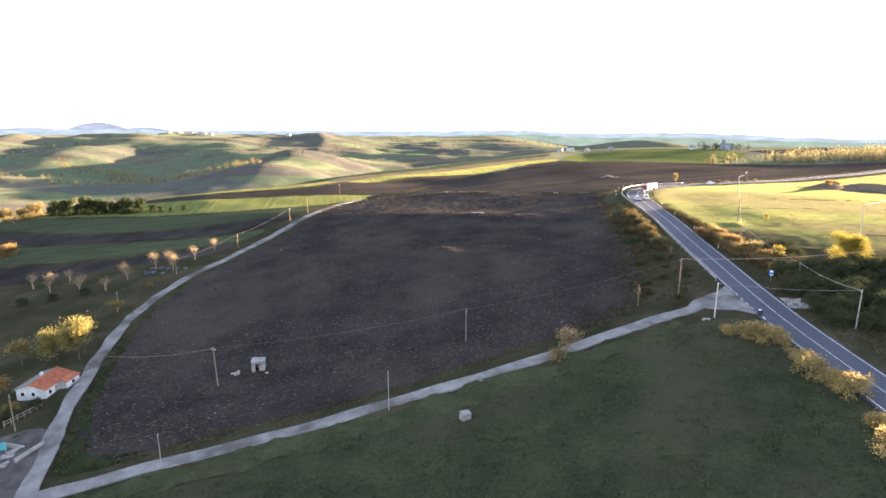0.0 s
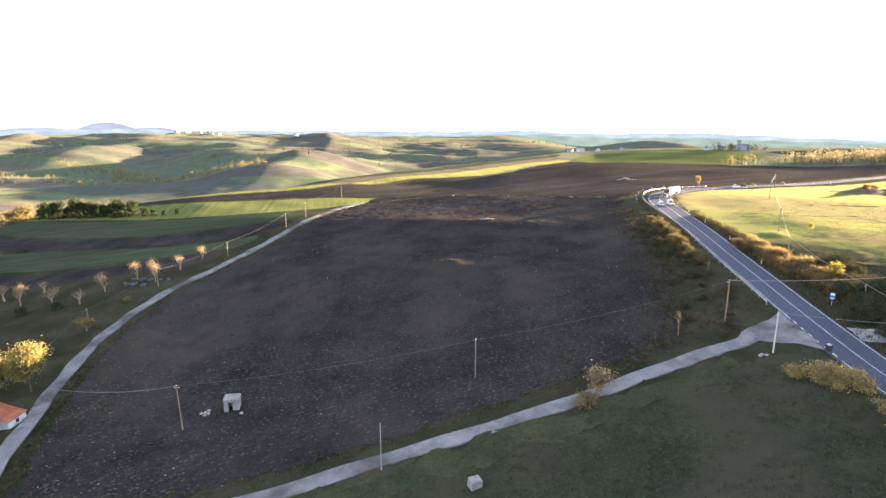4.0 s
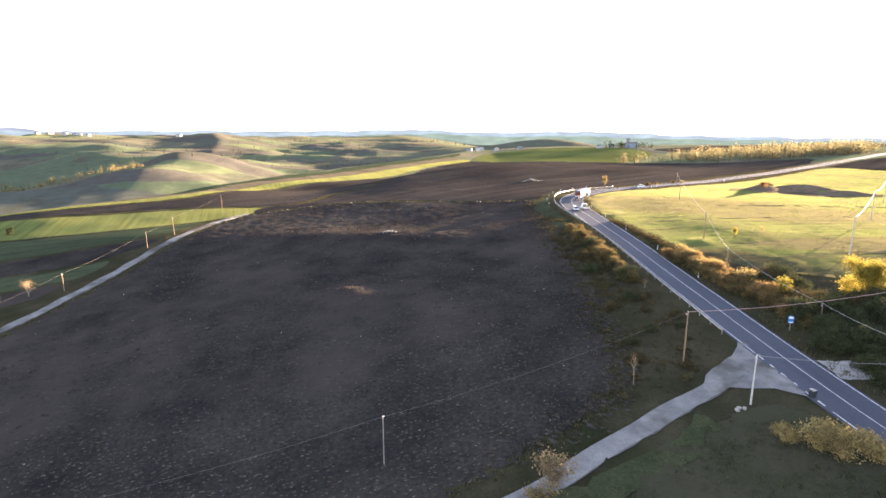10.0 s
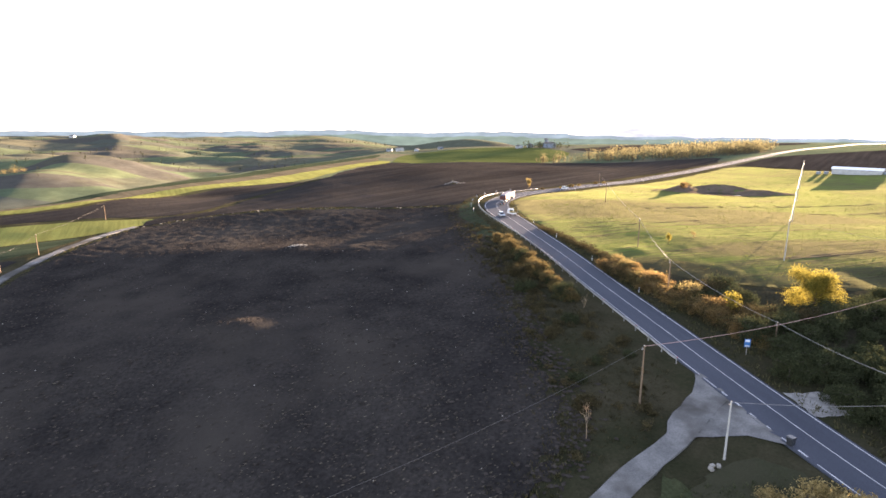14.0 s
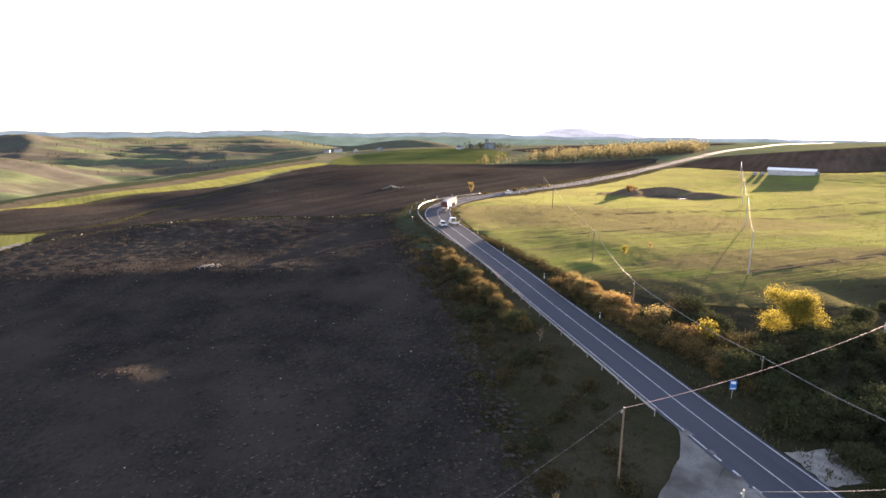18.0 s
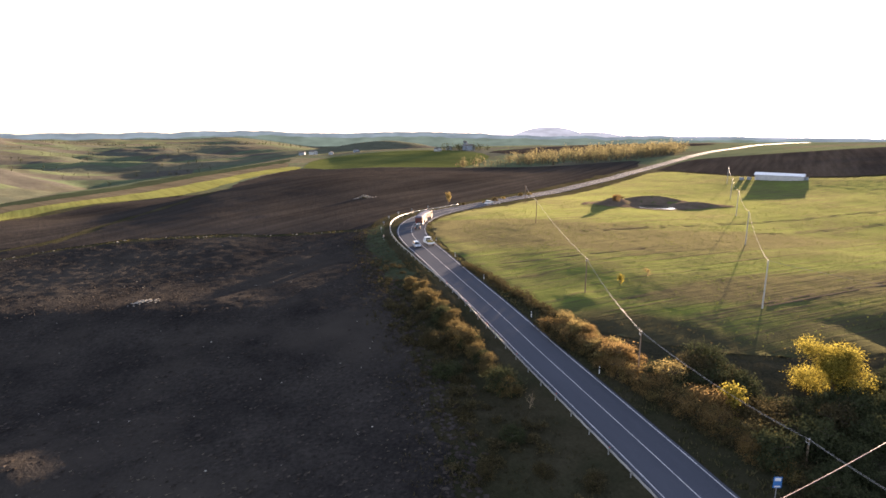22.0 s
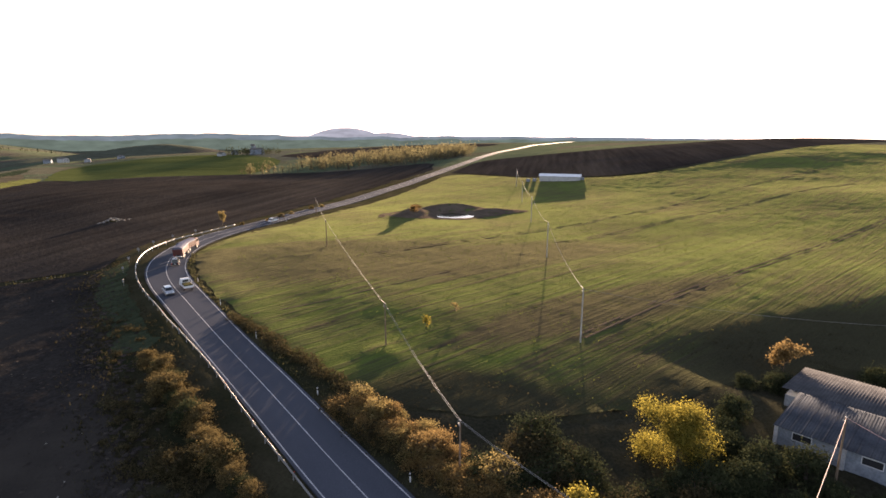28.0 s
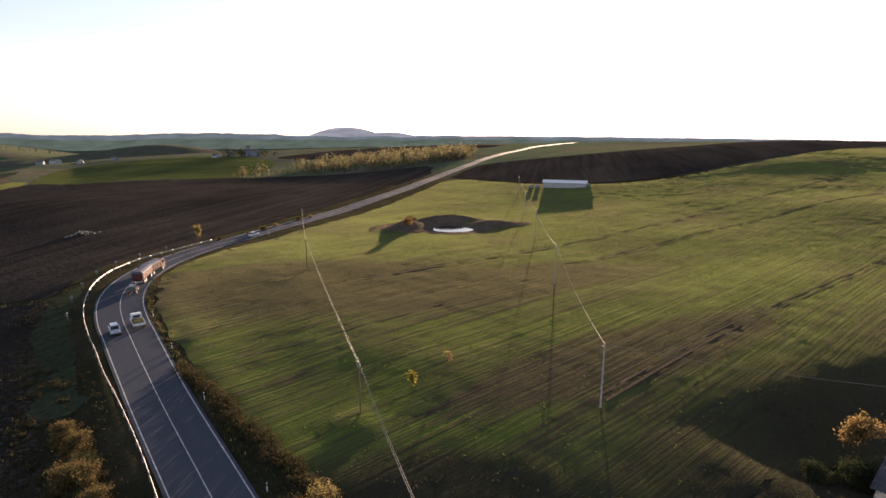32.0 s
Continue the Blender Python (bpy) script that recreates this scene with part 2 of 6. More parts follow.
BARK_PALE = surface("pale_twigs", ((0.2, 0.15, 0.1), (0.34, 0.26, 0.18)), 2.0, 12.0, 0.9)
YELLOW = foliage("yellow_leaves", (0.1, 0.09, 0.022), (0.31, 0.25, 0.05))
# darker copy of the dry bush leaves, with the slope's shade in it
SHADE_TAN = foliage("shaded_bush_leaves", (0.06, 0.048, 0.024), (0.2, 0.15, 0.066), 0.28)
RUST = foliage("russet_leaves", (0.13, 0.09, 0.042), (0.27, 0.18, 0.075), 0.4)
OLIVE = foliage("olive_green_leaves", (0.03, 0.038, 0.02), (0.066, 0.072, 0.036), 0.16)
TAN = foliage("dry_bush_leaves", (0.12, 0.095, 0.042), (0.29, 0.225, 0.095), 0.42)
PALE = foliage("pale_dry_leaves", (0.17, 0.125, 0.075), (0.32, 0.24, 0.14))
# brown scrub leaves, also darkened to paint shade under the road bank
BROWN = foliage("brown_thicket_leaves", (0.042, 0.038, 0.02), (0.095, 0.077, 0.04), 0.2)
GOLDGREEN = foliage("gold_green_leaves", (0.12, 0.112, 0.036), (0.31, 0.255, 0.095))
WOODS = foliage("thin_wood_leaves", (0.09, 0.085, 0.045), (0.2, 0.17, 0.09))
PINE = foliage("pine_needles", (0.024, 0.035, 0.018), (0.064, 0.075, 0.034), 0.3)
VERGE_BLADE = foliage("verge_blades", (0.03, 0.03, 0.016), (0.08, 0.066, 0.036), 0.35)
BLADE = foliage("grass_blades", (0.045, 0.05, 0.022), (0.115, 0.1, 0.052), 0.35)
DIRT = surface("yard_dirt", ((0.04, 0.038, 0.035), (0.095, 0.09, 0.083)), 0.3, 4.0, 0.95, bump=0.6, depth=0.06)
STONE = surface("field_stone", ((0.19, 0.18, 0.16), (0.36, 0.34, 0.3)), 1.5, 9.0, 0.9, island=0.3)
CLOD = surface("soil_clod", ((0.032, 0.028, 0.025), (0.06, 0.051, 0.044)), 0.6, 6.0, 0.95, island=0.35)
PLASTER = surface("white_plaster", ((0.34, 0.345, 0.35), (0.52, 0.52, 0.515)), 0.5, 5.0, 0.85, bump=0.2, depth=0.01)
# stained plaster; its dull blue paints the shade on the shed's front
PLASTER_OLD = surface("stained_plaster", ((0.17, 0.195, 0.225), (0.33, 0.365, 0.4)), 0.45, 4.0, 0.9, bump=0.3, depth=0.02)
TILES = surface("terracotta_tiles", ((0.22, 0.075, 0.045), (0.36, 0.135, 0.08)), 0.8, 6.0, 0.85)
TILES_OLD = surface("grey_weathered_tiles", ((0.12, 0.11, 0.1), (0.22, 0.2, 0.18)), 0.8, 6.0, 0.9)
SHEET = surface("corrugated_sheet", ((0.05, 0.056, 0.068), (0.098, 0.106, 0.12)), 0.4, 5.0, 0.75)
SHEET_DARK = surface("dark_roof_sheet", ((0.06, 0.06, 0.065), (0.11, 0.11, 0.115)), 0.4, 5.0, 0.7)
DARK = plain("dark_void", (0.02, 0.02, 0.022), 0.7)
GLASS = plain("dark_glass", (0.02, 0.024, 0.028), 0.08)
RUBBER = plain("tyre_rubber", (0.025, 0.025, 0.026), 0.85)
WHITE = plain("white_enamel", (0.75, 0.76, 0.76), 0.35)
SILVER = plain("silver_car_paint", (0.52, 0.55, 0.58), 0.25, 0.5)
CHARCOAL = plain("charcoal_car_paint", (0.04, 0.042, 0.045), 0.25)
ORANGE = plain("orange_truck_paint", (0.1, 0.036, 0.03), 0.5, spec=0.15)
BLUE = plain("blue_tarpaulin", (0.07, 0.08, 0.13), 0.6, spec=0.1)
TARP = plain("grey_blue_tarpaulin", (0.12, 0.125, 0.17), 0.7, spec=0.05)
SIGN_BLUE = plain("sign_blue", (0.03, 0.16, 0.42), 0.4)
RED = plain("red_plastic", (0.45, 0.03, 0.025), 0.4)
TEAL = plain("teal_paint", (0.05, 0.32, 0.33), 0.5)
WOOD = surface("grey_planks", ((0.2, 0.18, 0.15), (0.32, 0.29, 0.25)), 1.0, 9.0, 0.9)
# weedy ground, its dark tone painting the shade round the shed
SHADED_GROUND = surface("shaded_weedy_plot", ((0.03, 0.03, 0.02), (0.05, 0.046, 0.03)), 0.15, 2.5, 0.95, bump=0.9, depth=0.25, contrast=0.55)
VERGE_GREEN = surface("lane_side_grass", ((0.03, 0.04, 0.021), (0.056, 0.061, 0.032)), 0.2, 2.5, 0.95, bump=0.9, depth=0.25, contrast=0.5)
GRASS = surface("lush_verge_grass", ((0.016, 0.022, 0.011), (0.03, 0.037, 0.018)), 0.2, 2.5, 0.95, bump=0.9, depth=0.25, contrast=0.55)
BANK = surface("bare_bank", ((0.085, 0.065, 0.048), (0.15, 0.115, 0.085)), 0.2, 3.0, 0.95, bump=0.8, depth=0.2)


# heights of the land in metres, on square nets of 60, 200 and 600 m
NEAR = [
    (-25.5, -23.4, -20.6, -16.7, -11.7, -6.5, -3.4, 3.4, 10.6, 16.1, 21.9, 27.5, 31.8),
    (-26.2, -24, -20.8, -16.2, -10, -4.3, 0.5, 8.4, 14.4, 17.8, 22.6, 28.1, 32.9),
    (-26.5, -24.1, -20.5, -15.4, -8.7, -2.1, 3.5, 12.8, 16.4, 20, 22.1, 26.3, 32),
    (-25.8, -22.9, -19, -12.8, -5.6, 1.3, 11.2, 16, 19.7, 19.8, 20.6, 23.7, 29.5),
    (-24.1, -19.7, -14.1, -7.4, -0.7, 5.9, 10.7, 14.5, 19.5, 20.4, 19.4, 21, 25.8),
    (-22.7, -16.5, -8.5, -2.1, 2.9, 6.9, 10.4, 14.6, 17.6, 18.1, 17.8, 19.6, 23.6),
    (-24.1, -17.8, -8.8, -0.3, 5, 7.2, 8.6, 13.4, 16.1, 16.7, 16.5, 18.2, 21.8),
    (-29.1, -24.4, -15.4, -6.3, 1.4, 6.4, 4.6, 12.8, 17.1, 16.7, 15.4, 15.6, 18.4),
    (-34.5, -30.9, -25.8, -20.6, -13.3, -6.5, -5.4, 8.3, 15.6, 15.6, 13.2, 12, 13.8),
    (-40.5, -39.3, -37.6, -35.6, -29.2, -22.5, -18.5, -3.6, 10.3, 12.9, 11, 8.7, 9.6),
]
MID = [
    (-30.4, -30, -28.1, -22.6, -8, 10.6, 29.1, 37.6, 36.9, 32),
    (-33.4, -32.8, -29.6, -20.8, 0.8, 19.5, 24.4, 40.4, 38.8, 30.3),
    (-35.1, -35.4, -32.4, -19.3, 6.9, 16.6, 17.4, 29, 31.3, 26.7),
    (-39.3, -42.9, -45, -47.7, -34.3, 3.5, 7.8, 16, 22.2, 21.8),
    (-48.7, -56.6, -63.4, -54.9, -43.2, -13.3, 10.2, 13, 14.7, 13.8),
    (-59.5, -64.9, -66, -29.1, -46.3, -22.6, 4.1, 7.7, 7.8, 7.9),
    (-53.5, -62.4, -52, -20.5, -49.5, -29.8, -5.3, -2.5, -0.9, -0.2),
    (-46.3, -52.8, -25.4, -39.6, -46, -34.9, -15.8, -10.9, -10.6, -6.4),
    (-36.4, -36.9, -26.9, -43.3, -37, -37.4, -23.5, -17, -17.3, -12.1),
    (-28.1, -28.5, -30.5, -35.7, -29.4, -39.9, -28.4, -21.5, -20.9, -17.5),
]
FAR = [
    (-9.5, -10.1, -10.3, -9.9, -5.3, 5.1, 11.6, 11.2, 7.8, 3.5),
    (-14.7, -17.1, -18.4, -18, -13.8, 9.2, 20.1, 16.3, 9.2, 2.4),
    (-17.7, -22.7, -27.7, -30.4, -22.6, 29.1, 32, 16.1, 5.3, -2.2),
    (-14.9, -20.6, -28.2, -39.3, -47.7, 7.8, 21.8, 8.4, -2.7, -9.3),
    (-8.3, -15.9, -30, -53.5, -20.5, -5.3, -0.2, -10.9, -18.7, -20.3),
    (-6.8, -12.7, -18, -28.1, -35.7, -28.4, -17.5, -23.9, -28, -28.1),
    (-6.3, -14.2, -16.6, -20.6, -22, -33, -24.9, -14.3, -29.9, -32.8),
    (-10.4, -13, -10.9, -15.8, -20.2, -25.5, -22.7, -33.2, -23.3, -31.3),
    (-7.6, -3.4, -10.7, -13.3, -20, -21.1, -23.4, -29.9, -34.6, -27.9),
    (-0.2, -3.2, -9.8, -12.7, -20.7, -21.7, -22.8, -26.6, -36.7, -33.2),
]


# ---- the land ----
def cubic(net, x0, y0, step, x, y):
    """Smooth heights between the points of a net."""
    net = np.pad(np.array(net, float), 1, mode="reflect", reflect_type="odd")
    u, v = np.clip((x - x0) / step, 0, net.shape[1] - 3.001), np.clip((y - y0) / step, 0, net.shape[0] - 3.001)
    i, j = u.astype(int), v.astype(int)
    a, b = u - i, v - j

    def weights(t):
        return (-0.5 * t + t * t - 0.5 * t**3, 1 - 2.5 * t * t + 1.5 * t**3, 0.5 * t + 2 * t * t - 1.5 * t**3, -0.5 * t * t + 0.5 * t**3)

    wa, wb = weights(a), weights(b)
    return sum(wb[q] * sum(wa[p] * net[j + q, i + p] for p in range(4)) for q in range(4))


LATTICE = np.random.RandomState(7).rand(256, 256)


def value_noise(x, y, size):
    """Smooth noise between -1 and 1 with bumps of about that size."""
    u, v = x / size, y / size
    i, j = np.floor(u).astype(int), np.floor(v).astype(int)
    a, b = u - i, v - j
    a, b = a * a * (3 - 2 * a), b * b * (3 - 2 * b)
    g = lambda p, q: LATTICE[(j + q) % 256, (i + p) % 256]  # noqa: E731
    return 2 * ((g(0, 0) * (1 - a) + g(1, 0) * a) * (1 - b) + (g(0, 1) * (1 - a) + g(1, 1) * a) * b) - 1


def ease(t):
    t = np.clip(t, 0, 1)
    return t * t * (3 - 2 * t)


def inside(x, y, x0, x1, y0, y1, edge):
    return ease(np.minimum(np.minimum(x - x0, x1 - x), np.minimum(y - y0, y1 - y)) / edge)


def mound(x, y, cx, cy, rx, ry, turn, tall):
    c, s = math.cos(turn), math.sin(turn)
    u, v = ((x - cx) * c + (y - cy) * s) / rx, (-(x - cx) * s + (y - cy) * c) / ry
    return tall * np.exp(-u * u - v * v)


def relief(x, y):
    x, y = np.asarray(x, float), np.asarray(y, float)
    z = cubic(FAR, -2700, -1200, 600, x, y)
    w = inside(x, y, -900, 900, 0, 1800, 250)
    z = z * (1 - w) + w * cubic(MID, -900, 0, 200, x, y)
    w = inside(x, y, -380, 340, 0, 540, 70)
    z = z * (1 - w) + w * cubic(NEAR, -380, 0, 60, x, y)
    d = np.hypot(x - 60, y - 170)
    far = ease((d - 500) / 700)
    left = 0.25 + 0.75 * ease((350 - x) / 600)
    z = z + left * far * (4 * value_noise(x, y, 310) + 2.5 * value_noise(x + 91, y, 140) + 0.8 * value_noise(x, y + 37, 60)) * (1 + d / 4000)
    # long spurs of the hills across the valley, running away from the plateau, with gullies down their sides
    v, u = 0.97 * x + 0.24 * y + 70 * value_noise(x + 300, y, 520), 0.97 * y - 0.24 * x
    spur = (1 - 0.2 * ease((x + 350) / 500)) * ease((y - 620) / 300) * ease((330 - x + 0.12 * (y - 900)) / 350) * ease((3600 - d) / 900)
    fold = 1 - 2.2 * np.abs(value_noise(v + 95, u / 3.2 + 40, 340)) + 0.8 * value_noise(v, u / 2.6 + 700, 150) + 0.34 * value_noise(v + 0.2 * u, u / 2.2, 62)
    z = z + spur * (12.5 * fold + (7.5 - 2.0 * fold) * value_noise(u + 0.7 * v, v / 3.0, 85) + 1.2 * value_noise(u, v, 30))
    # the valley opens and the land falls away behind the last fields
    z = z - 34 * ease((d - 2900 + 900 * ease((x + 900) / 800)) / 900) * ease((900 - x) / 900) - 95 * ease((d - 950) / 1500) * ease((x - 300) / 700)
    # the brow of the plateau, above the valley
    edge_x = np.interp(y, (380, 452, 571, 743, 987, 1120, 1350), (-130, -103, -56, 53, 197, 250, 330))
    edge_z = np.interp(y, (380, 452, 571, 743, 987, 1120, 1350), (6, 4.5, 3, 1.5, -0.5, -3.5, -14))
    brow = ease((x - edge_x + 75) / 80) * ease((y - 395) / 90) * ease((1330 - y) / 190) * ease((640 - x) / 200)
    z = z + brow * np.maximum(edge_z - z, 0)
    z = z + 0.35 * value_noise(x, y, 38) + 0.1 * value_noise(x + 17, y, 13)
    for cx, cy, tall in ((92, 174, 0.6), (103.4, 349.4, 1.4), (13.3, 223, 0.4)):
        z = z + mound(x, y, cx, cy, 3.0, 2.2, 0.6, tall)
    # far range that closes the valley, and a dark hill before it
    range_ = 1 + 0.25 * value_noise(x, y, 170) + 0.12 * value_noise(x, y, 70)
    for cx, cy, rx, ry, turn, tall in ((-1300, 2260, 430, 240, 0.3, 20), (-620, 2500, 420, 230, 0.05, 14)):
        z = z + range_ * mound(x, y, cx, cy, rx, ry, turn, tall)
    z = z + mound(x, y, 545, 1510, 150, 90, -0.2, 26) - mound(x, y, 330, 1330, 200, 120, 0.2, 8)
    # brows in the ploughed field that catch the low sun
    z = z + mound(x, y, 3, 225, 36, 12, -0.5, 1.2) - mound(x, y, 5, 187, 60, 22, -0.5, 2.5) + mound(x, y, 0, 165, 7, 6, -0.4, 2.0)
    # spoil bank round the pond, and its hollow
    for cx, cy, rx, ry, turn, tall in ((204, 264.5, 12, 4.5, -0.77, 3.0), (183, 265, 8, 5, 0.2, 2.7), (209, 248, 9, 4, -0.6, 1.7), (194, 254, 8, 6, -0.77, -1.5)):
        z = z + mound(x, y, cx, cy, rx, ry, turn, tall)
    # the crop falls from the sun behind the shed, shaped to lie in shade
    z = z - 2.3 * ease(-(0.43 * (x - 140) + 0.9 * (y - 138.5)) / 16) * ease((x - 116) / 14) * ease((190 - x) / 20)
    return z


def smooth_line(points, step=2.0):
    """A smooth line through plan points, at even steps."""
    p = np.array(points, float)
    p = np.vstack([2 * p[0] - p[1], p, 2 * p[-1] - p[-2]])
    out = []
    for k in range(1, len(p) - 2):
        m = max(2, int(np.linalg.norm(p[k + 1] - p[k]) / step))
        t = np.arange(m)[:, None] / m
        out.append(0.5 * (2 * p[k] + (p[k + 1] - p[k - 1]) * t + (2 * p[k - 1] - 5 * p[k] + 4 * p[k + 1] - p[k + 2]) * t**2 + (3 * p[k] - p[k - 1] - 3 * p[k + 1] + p[k + 2]) * t**3))
    out.append(p[-2:-1])
    return np.vstack(out)


def profile(line, width):
    z = relief(line[:, 0], line[:, 1])
    k = np.ones(2 * width + 1) / (2 * width + 1)
    return np.convolve(np.pad(z, width, mode="edge"), k, "valid")


ROAD = smooth_line([(58, -150), (60.5, -60), (62.2, 0), (63, 40), (63.4, 70), (63.9, 90), (64.8, 104), (66.6, 120), (68.4, 133), (70.1, 146), (71.8, 160), (73.7, 174), (76.7, 195),
                    (79.5, 212), (82, 226), (84.2, 238), (87.4, 250), (92.3, 261), (98.8, 270.5), (107, 279), (120, 288), (138, 297), (160, 307.5), (190, 322), (230, 343), (275, 366),
                    (335, 397), (400, 428), (470, 462), (600, 520), (800, 605), (1100, 720)])
LANE = smooth_line([(60.5, 113.2), (56, 111.1), (50.3, 108.2), (42, 104.9), (34.4, 101.9), (22.8, 97.2), (9.9, 93.3), (-9.2, 87.9), (-26, 82), (-43, 76.3), (-52.5, 72.3), (-61, 68.5), (-76, 60), (-100, 44)])
TRACK = smooth_line([(-59, 68), (-64, 80), (-69.5, 92.7), (-74.5, 107), (-80.5, 126), (-84.2, 143), (-85.2, 160), (-83, 178), (-76, 197), (-69, 220), (-63.3, 250), (-57, 279), (-52, 294), (-45, 306)])
ROAD_Z, LANE_Z, TRACK_Z = profile(ROAD, 6), profile(LANE, 3), profile(TRACK, 3)
LANE_Z[:6] = LANE_Z[:6] * np.linspace(0, 1, 6) + ROAD_Z[np.hypot(*(ROAD - LANE[0]).T).argmin()] * (1 - np.linspace(0, 1, 6))


def road_half(line):
    """Half the width of the main road, which is wider in its bend."""
    bend = np.exp(-(((line[:, 0] - 90) ** 2 + (line[:, 1] - 252) ** 2) / 42**2))
    return 3.95 + 0.75 * bend


def bed(x, y, z, line, line_z, half, edge, drop):
    """Levels the land beside a way."""
    near = np.flatnonzero((x > line[:, 0].min() - 40) & (x < line[:, 0].max() + 40) & (y > line[:, 1].min() - 40) & (y < line[:, 1].max() + 40))
    for some in np.array_split(near, max(1, len(near) // 4000)):
        if not len(some):
            continue
        d2 = (x[some, None] - line[:, 0]) ** 2 + (y[some, None] - line[:, 1]) ** 2
        k = d2.argmin(1)
        w = 1 - ease((np.sqrt(d2[np.arange(len(some)), k]) - half) / edge)
        z[some] = z[some] * (1 - w) + (line_z[k] - drop) * w
    return z


def height(x, y):
    x, y = np.atleast_1d(np.asarray(x, float)), np.atleast_1d(np.asarray(y, float))
    shape = x.shape
    x, y = x.ravel(), y.ravel()
    z = relief(x, y)
    z = bed(x, y, z, TRACK, TRACK_Z, 2.2, 4.0, 0.03)
    z = bed(x, y, z, LANE, LANE_Z, 2.0, 3.0, 0.03)
    # the crop falls gently to the inner side of the bend
    gentle = bed(x, y, z.copy(), ROAD, ROAD_Z, 6.0, 30.0, -0.25)
    inner = ease((x - np.interp(y, ROAD[:, 1], ROAD[:, 0])) / 4) * ease((y - 160) / 30) * ease((275 - y) / 20)
    z = z + inner * (np.minimum(gentle, z) - z)
    z = bed(x, y, z, ROAD, ROAD_Z, 5.0, 4.5, 0.05)
    return z.reshape(shape)


def at(x, y):
    return float(height(x, y)[0])


# ---- building blocks ----
def mesh_of(name, verts, faces, material, smooth=False):
    me = bpy.data.meshes.new(name)
    me.from_pydata([tuple(v) for v in verts], [], faces)
    if material:
        me.materials.append(material)
    if smooth:
        me.shade_smooth()
    me.update()
    return me


def solid(name, verts, faces, material, parent=None, label="", smooth=False, kind=""):
    ob = new(name, mesh_of(name, verts, faces, material, smooth))
    ob.parent = parent
    return tagged(ob, label, kind=kind)


def part(name, bm, material, parent, label="", smooth=False):
    me = bpy.data.meshes.new(name)
    bm.to_mesh(me)
    bm.free()
    me.materials.append(material)
    if smooth:
        me.shade_smooth()
    ob = new(name, me)
    ob.parent = parent
    return tagged(ob, label)


def thing(name, x, y, z, turn=0.0, label="", category="", group="", kind=""):
    ob = new(name)
    ob.empty_display_size = 0.2
    ob.matrix_basis = pose(x, y, z, 0, 0, turn)
    return tagged(ob, label, category, group, kind)


def box(size, place=(0, 0, 0), bevel=0.0, bm=None, turn=None):
    """A box by its size and the middle of its underside."""
    bm = bm or bmesh.new()
    made = bmesh.ops.create_cube(bm, size=1.0)["verts"]
    m = Matrix.Translation(place) @ (turn or Matrix.Identity(4)) @ Matrix.Diagonal((*size, 1)) @ Matrix.Translation((0, 0, 0.5))
    bmesh.ops.transform(bm, matrix=m, verts=made)
    if bevel:
        edges = list({e for v in made for e in v.link_edges})
        bmesh.ops.bevel(bm, geom=edges, offset=bevel, segments=2, affect="EDGES", profile=0.6)
    return bm


def rod(a, b, ra, rb=None, sides=8, bm=None):
    """A round bar from a to b."""
    bm = bm or bmesh.new()
    a, b = Vector(a), Vector(b)
    turn = (b - a).to_track_quat("Z", "Y").to_matrix().to_4x4()
    m = Matrix.Translation((a + b) / 2) @ turn
    bmesh.ops.create_cone(bm, cap_ends=True, segments=sides, radius1=ra, radius2=ra if rb is None else rb, depth=(b - a).length, matrix=m)
    return bm


def prism(outline, y0, y1, bm=None, axis="y"):
    """An outline in x and z, drawn out along y (or in y and z along x)."""
    bm = bm or bmesh.new()
    place = (lambda u, w, d: (u, d, w)) if axis == "y" else (lambda u, w, d: (d, u, w))
    a = [bm.verts.new(place(u, w, y0)) for u, w in outline]
    b = [bm.verts.new(place(u, w, y1)) for u, w in outline]
    n = len(outline)
    bm.faces.new(a), bm.faces.new(b[::-1])
    for k in range(n):
        bm.faces.new((a[k], b[k], b[(k + 1) % n], a[(k + 1) % n]))
    bmesh.ops.recalc_face_normals(bm, faces=bm.faces)
    return bm


def in_polygon(x, y, poly):
    hit = np.zeros(x.shape, bool)
    for (x0, y0), (x1, y1) in zip(poly, np.roll(poly, -1, axis=0)):
        cross = (y0 > y) != (y1 > y)
        hit ^= cross & (x < (x1 - x0) * (y - y0) / (y1 - y0 + 1e-12) + x0)
    return hit


PATCHES = []


def ribbon(line, line_z, left, right, name, material, lift, thick=0.3, parent=None, label="", kind=""):
    """A band along a line, between two offsets from it to the left, with a thickness."""
    d = np.gradient(line, axis=0)
    d /= np.linalg.norm(d, axis=1)[:, None]
    side = np.stack([-d[:, 1], d[:, 0]], 1)
    a, b = line + side * np.reshape(left, (-1, 1)), line + side * np.reshape(right, (-1, 1))
    n, z = len(line), line_z + lift
    verts = [(*p, h) for p, h in zip(a, z)] + [(*p, h) for p, h in zip(b, z)] + [(*p, h - thick) for p, h in zip(a, z)] + [(*p, h - thick) for p, h in zip(b, z)]
    faces = []
    for k in range(n - 1):
        faces += [(k, k + 1, n + k + 1, n + k), (2 * n + k, 2 * n + k + 1, k + 1, k), (n + k, n + k + 1, 3 * n + k + 1, 3 * n + k)]
    faces += [(0, n, 3 * n, 2 * n), (n - 1, 3 * n - 1, 4 * n - 1, 2 * n - 1)]
    return solid(name, verts, [f[::-1] for f in faces], material, parent, label, kind=kind)


